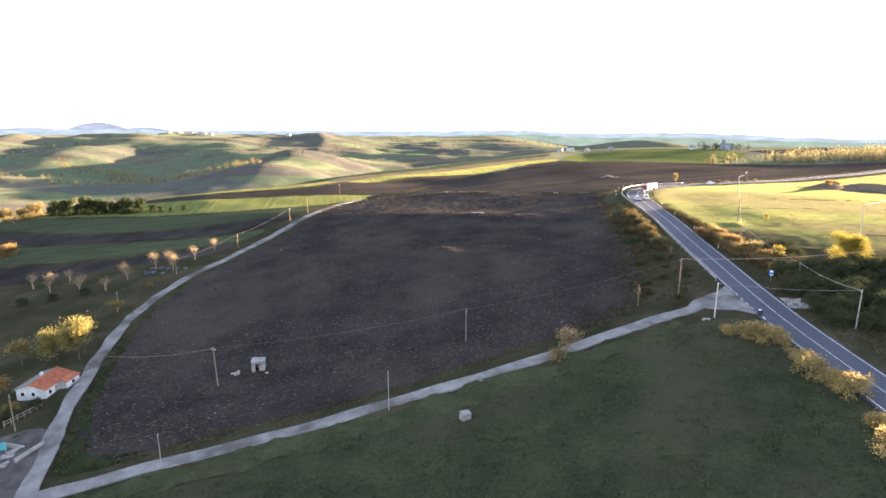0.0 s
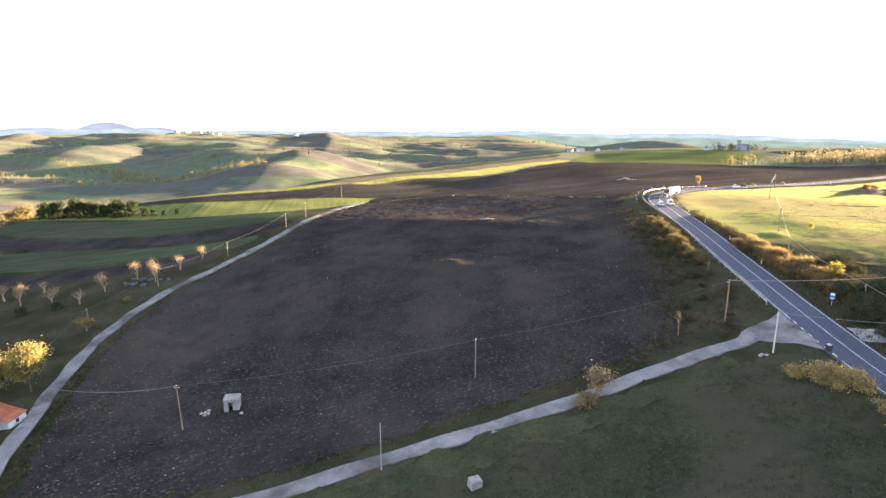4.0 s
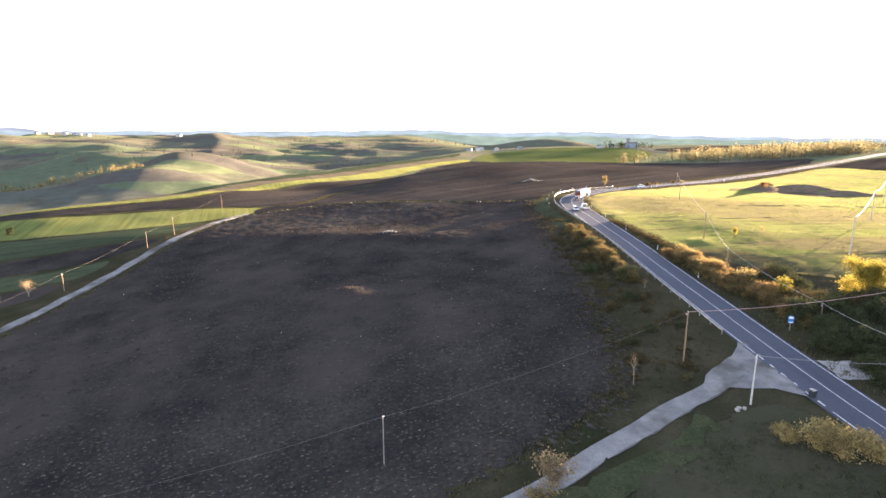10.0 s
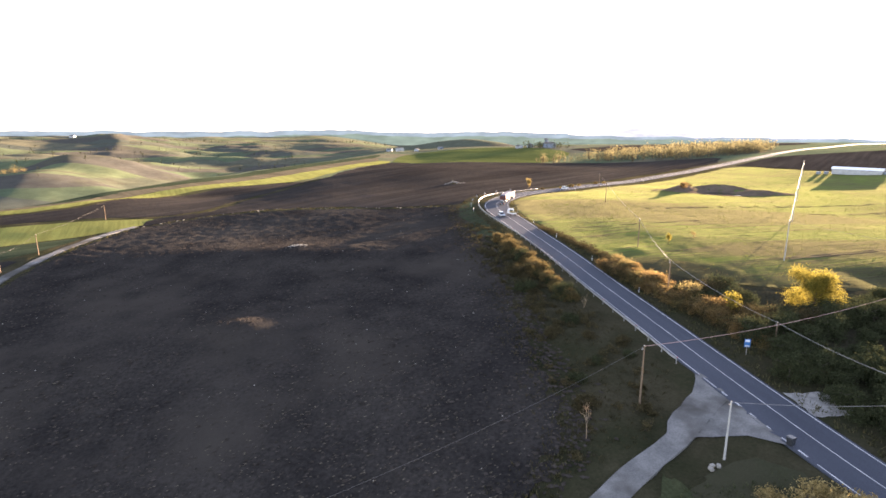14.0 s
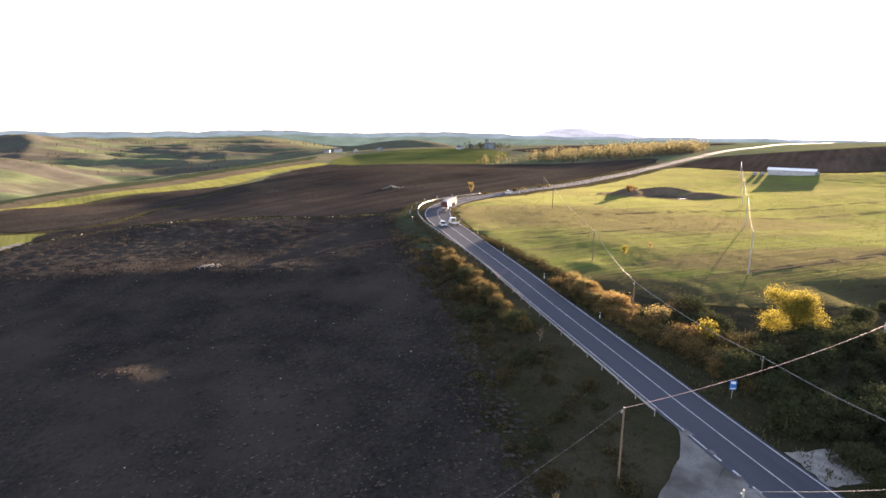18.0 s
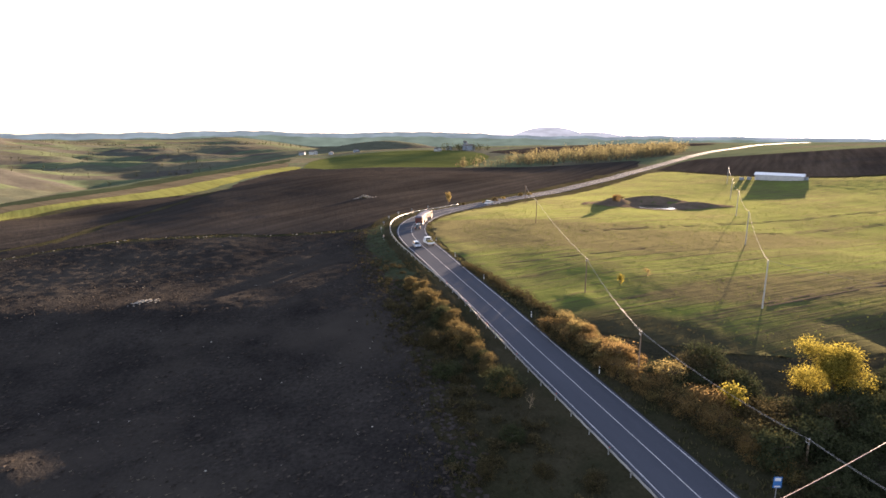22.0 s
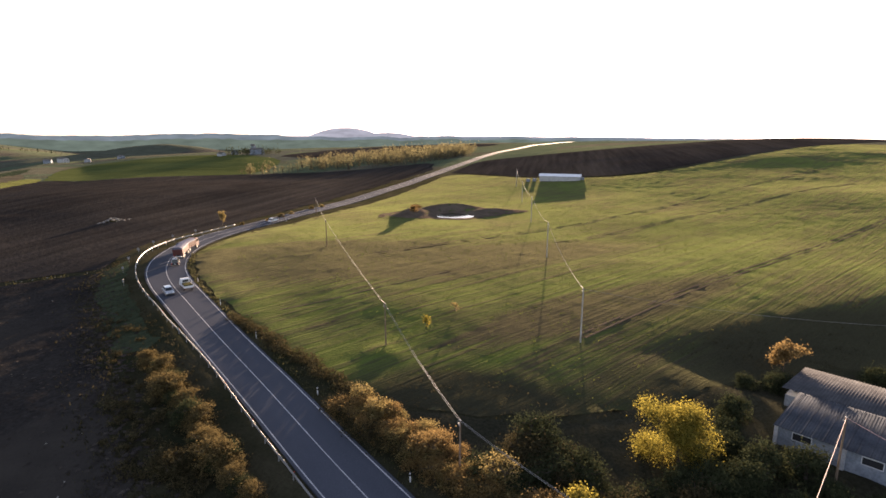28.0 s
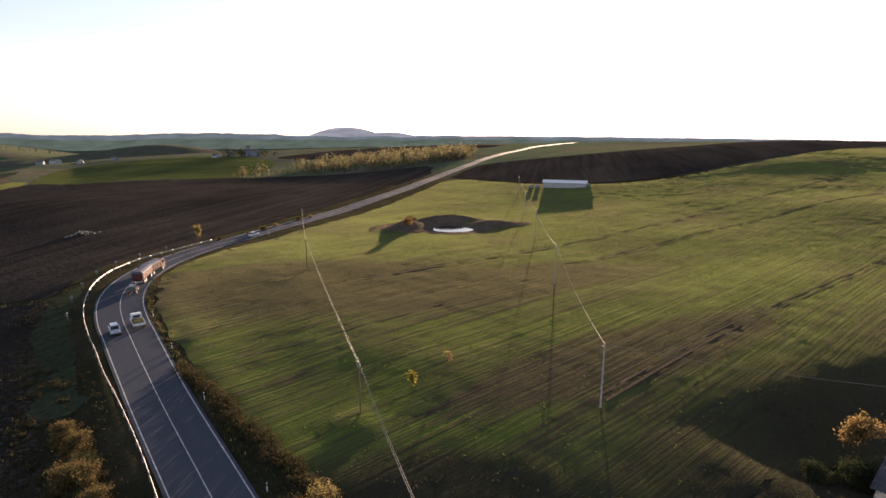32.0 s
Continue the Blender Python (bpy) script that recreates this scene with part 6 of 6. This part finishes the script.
part("bus_symbol_field", box((0.6, 0.012, 0.34), (0, -0.087, hs + 0.2)), WHITE, plate, "white field of the symbol")
part("text_bar", box((0.6, 0.012, 0.16), (0, -0.087, hs - 0.5)), WHITE, plate, "white bar of unreadable writing")
bin_ = thing("waste_bin", 61.0, 101.9, at(61.0, 101.9) - 0.02, 8, "dark grey wheeled waste bin at the junction", "bin")
bin_.matrix_basis = bin_.matrix_basis @ Matrix.Scale(0.8, 4)
bm = box((0.95, 0.85, 1.1), (0, 0, 0.15))
for v in bm.verts:
    if v.co.z < 0.5:
        v.co.x, v.co.y = v.co.x * 0.85, v.co.y * 0.85
part("body", bm, CHARCOAL, bin_)
part("lid", prism([(-0.52, 1.25), (0.52, 1.25), (0.4, 1.42), (-0.4, 1.42)], -0.47, 0.47), CHARCOAL, bin_)
for s in (-1, 1):
    part("wheel", rod((s * 0.3 - 0.04, 0.3, 0.12), (s * 0.3 + 0.04, 0.3, 0.12), 0.12), RUBBER, bin_)
field("driveway", [(69.9, 110.9), (69.6, 109), (69.3, 107.2), (69.0, 105.4), (70.4, 104.9), (72, 104.3), (73.6, 103.7), (73.9, 105.2), (74.3, 107), (74.6, 108.9), (73, 109.6), (71.4, 110.3)], CONCRETE, 0.8, 0.1, "pale concrete driveway apron beside the road", "driveway", jag=0.15)
for k, (x, y, turn) in enumerate([(50.9, 102.6, 10), (51.5, 102.3, 50), (50.4, 102.2, 80)]):
    ob = part("stone", box((0.65, 0.45, 0.32), (0, 0, 0), 0.12), STONE, None, "pale stone lying by the junction")
    tagged(ob, category="stone", group="stones by the junction")
    ob.matrix_basis = pose(x, y, at(x, y) - 0.05, 5, 4, turn)


# ---- water, heaps, tracks and ground cover ----
def disc(cx, cy, rx, ry, turn, z, n=40):
    c, s = math.cos(turn), math.sin(turn)
    return [(cx + rx * math.cos(2 * math.pi * k / n) * c - ry * math.sin(2 * math.pi * k / n) * s, cy + rx * math.cos(2 * math.pi * k / n) * s + ry * math.sin(2 * math.pi * k / n) * c, z) for k in range(n)]


water_material, wn_, wl_ = nodes_of("pond_water")
wb = wn_["Principled BSDF"]
wb.inputs["Base Color"].default_value, wb.inputs["Roughness"].default_value = (0.02, 0.025, 0.022, 1), 0.06
bp = wn_.new("ShaderNodeBump")
bp.inputs["Strength"].default_value, bp.inputs["Distance"].default_value = 0.15, 0.05
wl_.new(noise_node(wn_, wl_, wn_.new("ShaderNodeTexCoord").outputs["Object"], 1.5), bp.inputs["Height"])
wl_.new(bp.outputs[0], wb.inputs["Normal"])
level = float(relief(194, 254)) + 1.05
pond = solid("pond", disc(194, 254, 9.5, 6.5, -0.77, level) + disc(194, 254, 9.5, 6.5, -0.77, level - 0.8), [tuple(range(40)), tuple(range(79, 39, -1))] + [(k, 40 + k, 40 + (k + 1) % 40, (k + 1) % 40) for k in range(40)], water_material, None, "small still pond inside a spoil bank", kind="structure")
tagged(pond, category="water")
for k, (line, half_, name) in enumerate([([(119, 154.5), (140, 152.5), (158.4, 150), (200, 142), (251.6, 131.9), (330, 112)], 0.7, "wheel_track"), ([(85.5, 205.4), (95, 202), (104, 199.5), (120, 197), (133.7, 195.6)], 0.0, "wheel_track"),
                                         ([(175.5, 195.8), (210, 189), (252.7, 179.4), (300, 164), (336, 150)], 0.9, "wheel_track"), ([(130, 222), (170, 214), (230, 203), (300, 190), (380, 170)], 0.9, "wheel_track")]):
    line = smooth_line(line, 2.0)
    for s in ((-1, 1) if half_ else (1,)):
        ob = ribbon(line, height(line[:, 0], line[:, 1]), s * half_ + 0.2, s * half_ - 0.2, name, BANK, 0.085, 0.2, label="dark wheel track pressed into the crop", kind="structure")
        tagged(ob, category="track")


def lumps(name, x, y, size, material, label, lift=0.0, flat=0.6, seed=1, category="soil", long=1.0, turn=None):
    """Many small uneven lumps as one body of loose stuff."""
    rnd = np.random.RandomState(seed)
    n = len(x)
    z = height(x, y) + lift
    corners = np.array([(1, 0, 0), (0, 1, 0), (-1, 0, 0), (0, -1, 0), (0, 0, 1), (0, 0, -0.6)], float)
    faces = np.array([(0, 1, 4), (1, 2, 4), (2, 3, 4), (3, 0, 4), (1, 0, 5), (2, 1, 5), (3, 2, 5), (0, 3, 5)])
    v = corners[None] * rnd.uniform(0.5, 1.2, (n, 6, 1)) * size[:, None, None]
    v[:, :, 2] *= flat
    v[:, :, 0] *= long
    w = rnd.uniform(0, 2 * math.pi, n) if turn is None else turn + rnd.normal(0, 0.3, n)
    c, s = np.cos(w)[:, None], np.sin(w)[:, None]
    v = np.stack([v[:, :, 0] * c - v[:, :, 1] * s, v[:, :, 0] * s + v[:, :, 1] * c, v[:, :, 2]], -1) + np.stack([x, y, z], 1)[:, None]
    f = (faces[None] + 6 * np.arange(n)[:, None, None]).reshape(-1, 3)
    ob = solid(name, v.reshape(-1, 3), [tuple(q) for q in f.tolist()], material, None, label, kind="stuff")
    return tagged(ob, category=category)


def spread(poly, n, seed, keep=None):
    rnd = np.random.RandomState(seed)
    poly = np.array(poly, float)
    (x0, y0), (x1, y1) = poly.min(0), poly.max(0)
    x, y = rnd.uniform(x0, x1, n), rnd.uniform(y0, y1, n)
    k = in_polygon(x, y, poly)
    if keep is not None:
        k &= keep(x, y, rnd)
    return x[k], y[k]


rnd = np.random.RandomState(3)
LUSH = foliage("lush_blades", (0.018, 0.026, 0.012), (0.042, 0.052, 0.024), 0.3)
MEADOW_BLADE = foliage("meadow_blades", (0.03, 0.04, 0.02), (0.095, 0.1, 0.05), 0.35)
RESIDUE = surface("straw_residue", ((0.06, 0.052, 0.042), (0.135, 0.115, 0.085)), 0.5, 6.0, 0.95, island=0.5)
x, y = spread(FIELD, 46000, 4, lambda x, y, r: r.rand(len(x)) < (0.4 + 0.45 * value_noise(x, y, 22)) * np.clip(1.25 - (y - 80) / 260, 0.2, 1))
lumps("soil_clods", x, y, rnd.uniform(0.12, 0.34, len(x)), CLOD, "loose dark clods on the ploughed field", 0.06, 0.5, seed=5, long=1.5, turn=0.32)
x, y = spread(FIELD, 110000, 61, lambda x, y, r: r.rand(len(x)) < (0.4 + 0.6 * value_noise(x, y, 17)) * np.clip(1.35 - (y - 75) / 75, 0.03, 1))
y = np.round((y - 0.33 * x) / 1.1) * 1.1 + 0.33 * x + np.random.RandomState(62).normal(0, 0.18, len(y))
lumps("crop_residue", x, y, np.random.RandomState(63).uniform(0.05, 0.13, len(x)), RESIDUE, "pale straw and turned clods left in the furrows", 0.1, 0.4, seed=64, category="straw", long=2.4, turn=0.32)
x, y = spread(FIELD, 420, 6, lambda x, y, r: r.rand(len(x)) < 0.5 + 0.5 * value_noise(x, y, 30))
lumps("field_stones", x, y, rnd.uniform(0.09, 0.2, len(x)), STONE, "pale stones scattered on the ploughed field", 0.12, seed=7, category="stones")
x, y = 13.3 + rnd.normal(0, 1.3, 90), 223 + rnd.normal(0, 0.7, 90)
lumps("stone_heap", x, y, rnd.uniform(0.12, 0.34, 90), STONE, "heap of pale stones in the ploughed field", 0.15, seed=8, category="stones")
x, y = 103.4 + rnd.normal(0, 2.2, 80), 349.4 + rnd.normal(0, 1.2, 80)
lumps("stone_heap", x, y, rnd.uniform(0.25, 0.6, 80), STONE, "heap of pale stones beyond the road bend", 0.15, seed=9, category="stones")
hedge = smooth_line([(-52, 297), (-24, 311.5), (3, 310), (31, 295), (55, 278.5), (78, 267)], 0.35)
x, y = hedge[:, 0] + rnd.normal(0, 0.9, len(hedge)), hedge[:, 1] + rnd.normal(0, 0.9, len(hedge))
keep = rnd.rand(len(x)) < 0.14
lumps("hedge_stones", x[keep], y[keep], rnd.uniform(0.15, 0.4, keep.sum()), STONE, "line of pale stones along the field edge", 0.1, seed=10, category="stones")


def tufts(name, x, y, tall, material, label, seed, blades=6, wide=0.22):
    """Grass in many small tufts as one body of stuff."""
    rnd = np.random.RandomState(seed)
    n = len(x) * blades
    bx, by = np.repeat(x, blades) + rnd.normal(0, wide, n), np.repeat(y, blades) + rnd.normal(0, wide, n)
    z = np.repeat(height(x, y), blades)
    t = np.repeat(tall, blades) * rnd.uniform(0.5, 1.2, n)
    w = rnd.uniform(0, 2 * math.pi, n)
    lean = rnd.normal(0, 0.35, (n, 2)) * t[:, None]
    half_ = 0.16 * t + 0.02
    a = np.stack([bx - np.cos(w) * half_, by - np.sin(w) * half_, z - 0.05], 1)
    b = np.stack([bx + np.cos(w) * half_, by + np.sin(w) * half_, z - 0.05], 1)
    c = np.stack([bx + lean[:, 0], by + lean[:, 1], z + t], 1)
    v = np.stack([a, b, c], 1).reshape(-1, 3)
    ob = solid(name, v, [(3 * k, 3 * k + 1, 3 * k + 2) for k in range(n)], material, None, label, kind="stuff")
    return tagged(ob, category="grass")


def off_road(x, y, gap=4.4):
    d = np.full(len(x), 1e9)
    for line, w in ((ROAD, gap), (LANE, 2.3), (TRACK, 2.4)):
        near = line[np.hypot(line[:, 0] - 20, line[:, 1] - 150) < 260]
        d = np.minimum(d, np.sqrt(((x[:, None] - near[:, 0]) ** 2 + (y[:, None] - near[:, 1]) ** 2).min(1)) - w)
    return d > 0


x, y = spread([(-57, 68), (-42, 72.5), (-8, 84), (24, 93.6), (45, 101), (57, 99), (57.4, 55), (40, 40), (-30, 40)], 42000, 12, lambda x, y, r: r.rand(len(x)) < 0.55 + 0.5 * value_noise(x, y, 9))
tufts("meadow_grass", x, y, rnd.uniform(0.12, 0.38, len(x)), MEADOW_BLADE, "tufts of rough grass in the meadow", 13, 5)
VERGE_LEFT = [(33, 107), (41, 119), (45, 134), (49, 147), (54, 170), (61, 205), (66, 228), (73, 255), (84, 276), (82, 262), (76, 236), (72, 205), (67, 175), (63, 145), (60, 120), (50, 109)]
x, y = spread(VERGE_LEFT, 13000, 14)
k = off_road(x, y)
tufts("verge_grass", x[k], y[k], rnd.uniform(0.12, 0.36, k.sum()), VERGE_BLADE, "long dry grass on the verge below the road", 15)
x, y = spread([(69, 60), (76, 60), (79, 100), (80, 140), (82, 163), (82.5, 180), (83, 194), (85.5, 213), (89, 231), (93.5, 249), (101, 265), (97, 263), (88, 240), (80, 205), (76, 175), (72, 140), (69, 110)], 10000, 16)
k = off_road(x, y)
tufts("verge_grass", x[k], y[k], rnd.uniform(0.2, 0.6, k.sum()), BLADE, "long dry grass on the bank above the road", 17)
edge = np.vstack([np.array(FIELD)[:9], np.array(FIELD)[-12:]])
edge = smooth_line(np.vstack([edge[9:], edge[:9]]), 0.25)
x, y = edge[:, 0] + rnd.normal(0, 0.9, len(edge)), edge[:, 1] + rnd.normal(0, 0.9, len(edge)) - 0.8
k = off_road(x, y)
gx_, gy_ = spread([(-58, 73.5), (-44, 79.5), (-56, 78.8), (-66.5, 97), (-77, 128), (-79.3, 127.5), (-68, 93.5), (-60.3, 74.5)], 5200, 71)
tufts("corner_grass", gx_, gy_, np.random.RandomState(72).uniform(0.15, 0.4, len(gx_)), LUSH, "lush grass between the two lanes", 73)
ragged = smooth_line(FIELD[5:16], 0.09)
fx, fy = ragged[:, 0] + np.random.RandomState(81).normal(-0.8, 2.2, len(ragged)), ragged[:, 1] + np.random.RandomState(82).normal(0, 1.5, len(ragged))
tufts("field_edge_grass", fx, fy, np.random.RandomState(83).uniform(0.15, 0.5, len(fx)), VERGE_BLADE, "ragged brown grass creeping into the ploughing", 84, 5, 0.3)
fx, fy = ragged[:, 0] + np.random.RandomState(85).normal(0.8, 2.0, len(ragged)), ragged[:, 1] + np.random.RandomState(86).normal(0, 1.5, len(ragged))
lumps("edge_clods", fx, fy, np.random.RandomState(87).uniform(0.15, 0.5, len(fx)), CLOD, "loose clods thrown over the edge of the ploughing", 0.05, 0.4, seed=88, long=1.4)
tufts("edge_grass", x[k], y[k], rnd.uniform(0.2, 0.5, k.sum()), BLADE, "strip of dry grass along the ploughed edge", 18)
CROP_BLADE = foliage("crop_blades", (0.072, 0.096, 0.022), (0.135, 0.16, 0.038), 0.45)
rows_x, rows_y = spread([(86, 170), (90, 206), (104, 250), (140, 280), (230, 320), (260, 160), (220, 96), (178, 118), (161, 131), (142, 139), (117, 142.5), (107.5, 138.5), (101, 145), (96, 158)], 42000, 19)
rows_y = np.round((rows_y + 0.11 * rows_x) / 0.9) * 0.9 - 0.11 * rows_x + np.random.RandomState(2).normal(0, 0.07, len(rows_y))
k = np.random.RandomState(4).rand(len(rows_x)) < 0.62 + 0.45 * value_noise(rows_x, rows_y, 14)
tufts("young_crop", rows_x[k], rows_y[k], np.random.RandomState(5).uniform(0.12, 0.26, k.sum()), CROP_BLADE, "rows of young green crop catching the low sun", 20, 3, 0.12)
wx, wy = spread([(83, 172), (95, 162), (99, 150), (108, 138), (118, 142), (142, 139), (161, 131), (176, 118), (165, 108), (140, 122), (118, 130), (96, 142), (84, 156)], 9000, 91, lambda x, y, r: r.rand(len(x)) < 0.5 + 0.6 * value_noise(x, y, 7))
tufts("weeds", wx, wy, np.random.RandomState(92).uniform(0.08, 0.3, len(wx)), VERGE_BLADE, "dark dry weeds along the end of the crop", 93, 6, 0.3)
x, y = spread([(-52, 96), (-46, 106), (-38, 110), (-32, 108), (-33, 103), (-40, 101), (-44, 96)], 900, 65, lambda x, y, r: r.rand(len(x)) < 0.5 + 0.6 * value_noise(x, y, 4))
tufts("weeds", x, y, np.random.RandomState(66).uniform(0.12, 0.35, len(x)), BLADE, "green weeds round the pole and the hut", 67)
x, y = hedge[:, 0] + rnd.normal(0, 0.8, len(hedge)), hedge[:, 1] + rnd.normal(0, 0.8, len(hedge))
k = np.random.RandomState(23).rand(len(x)) < 0.4 + 0.5 * value_noise(x, y, 9)
x, y = x[k], y[k]
tufts("hedge_grass", x, y, rnd.uniform(0.12, 0.42, len(x)), BLADE, "ragged dry grass along the far field edge", 21, 8, 0.4)


VALLEY = [(-900, 1320), (-840, 1290), (-740, 1230), (-640, 1130), (-560, 1060), (-480, 990), (-430, 960), (-390, 1010), (-350, 1080)]


def far_wood(name, x, y, tall, material, label, seed, leaves=26, leaf=0.7):
    """A far wood as one body: thin stems under loose clumps."""
    rnd = np.random.RandomState(seed)
    z = height(x, y)
    V, F = [], []
    for px, py, pz, t in zip(x, y, z, tall):
        tube(V, F, (px, py, pz - 0.3), (px + rnd.normal(0, 0.2), py, pz + t * 0.8), 0.03 * t, 0.01 * t, 4)
    stems = solid(name, V, F, BARK, None, label, kind="stuff")
    tagged(stems, category="wood")
    n = len(x) * leaves
    p = np.stack([np.repeat(x, leaves), np.repeat(y, leaves), np.repeat(z, leaves)], 1)
    t = np.repeat(tall, leaves)
    p += rnd.normal(0, 1, (n, 3)) * np.stack([0.17 * t, 0.17 * t, 0.24 * t], 1) + np.stack([0 * t, 0 * t, 0.52 * t], 1)
    a = rnd.normal(0, 1, (n, 3))
    a /= np.linalg.norm(a, axis=1)[:, None]
    b = np.cross(a, rnd.normal(0, 1, (n, 3)))
    b /= np.linalg.norm(b, axis=1)[:, None]
    s = leaf * rnd.uniform(0.4, 1.2, (n, 1)) * (t / 6)[:, None]
    q = np.stack([p - a * s, p + b * s * 0.6, p + a * s, p - b * s * 0.6], 1).reshape(-1, 3)
    ob = solid("wood_crowns", q, [(4 * k, 4 * k + 1, 4 * k + 2, 4 * k + 3) for k in range(n)], material, stems)
    return ob


r = np.random.RandomState(41)
x, y = spread([(276, 603), (300, 570), (318, 552), (326, 560), (308, 584), (286, 612)], 60, 42)
far_wood("far_wood", x, y, r.uniform(6, 12, len(x)), WOODS, "thin row of tan autumn poplars at the field's end", 43, 70, 0.42)
x, y = spread([(328, 556), (352, 514), (395, 480), (470, 486), (560, 560), (520, 640), (420, 640), (345, 610)], 620, 44)
far_wood("far_wood", x, y, r.uniform(7, 13, len(x)), WOODS, "far thin wood of tan autumn poplars beyond the fields", 45, 60, 0.42)
x, y = 398 + r.normal(0, 22, 46), 812 + r.normal(0, 16, 46)
far_wood("far_trees", x, y, r.uniform(5, 11, 46), OLIVE, "dark trees clustered round the far tower house", 46)
x, y = spread([(-900, 950), (-620, 900), (-480, 1000), (-430, 1120), (-560, 1160), (-760, 1180)], 520, 47, lambda x, y, q: q.rand(len(x)) < 0.35 + 0.6 * value_noise(x, y, 70))
far_wood("valley_scrub", x, y, r.uniform(5, 11, len(x)), TAN, "tan scrub along the valley floor", 48, 60, 0.4)
stream = smooth_line(VALLEY, 3.0)
x, y = stream[:, 0] + r.normal(0, 16, len(stream)), stream[:, 1] + r.normal(0, 16, len(stream))
far_wood("valley_trees", x, y, r.uniform(5, 12, len(x)), TAN, "line of tan autumn trees along the valley stream", 57, 60, 0.4)
x, y = spread([(-1500, 900), (-300, 900), (100, 1300), (100, 2300), (-1200, 2500)], 900, 49, lambda x, y, q: q.rand(len(x)) < 0.25 + 0.7 * value_noise(x, y, 130))
far_wood("hill_scrub", x, y, r.uniform(6, 13, len(x)), OLIVE, "scattered scrub and trees on the far hills", 50, 16)
x, y = np.linspace(-1700, 2300, 260), 3150 + 250 * np.sin(np.linspace(0, 9, 260)) + r.normal(0, 60, 260)
far_wood("ridge_trees", x, y, r.uniform(8, 20, 260), OLIVE, "trees along the far ridges", 51, 10, 1.0)
x, y = spread([(-420, 560), (-250, 420), (-215, 330), (-240, 300), (-330, 340), (-450, 470)], 130, 52)
far_wood("slope_trees", x, y, r.uniform(4, 8, len(x)), TAN, "mixed autumn trees on the slope behind the pines", 53, 110, 0.4)
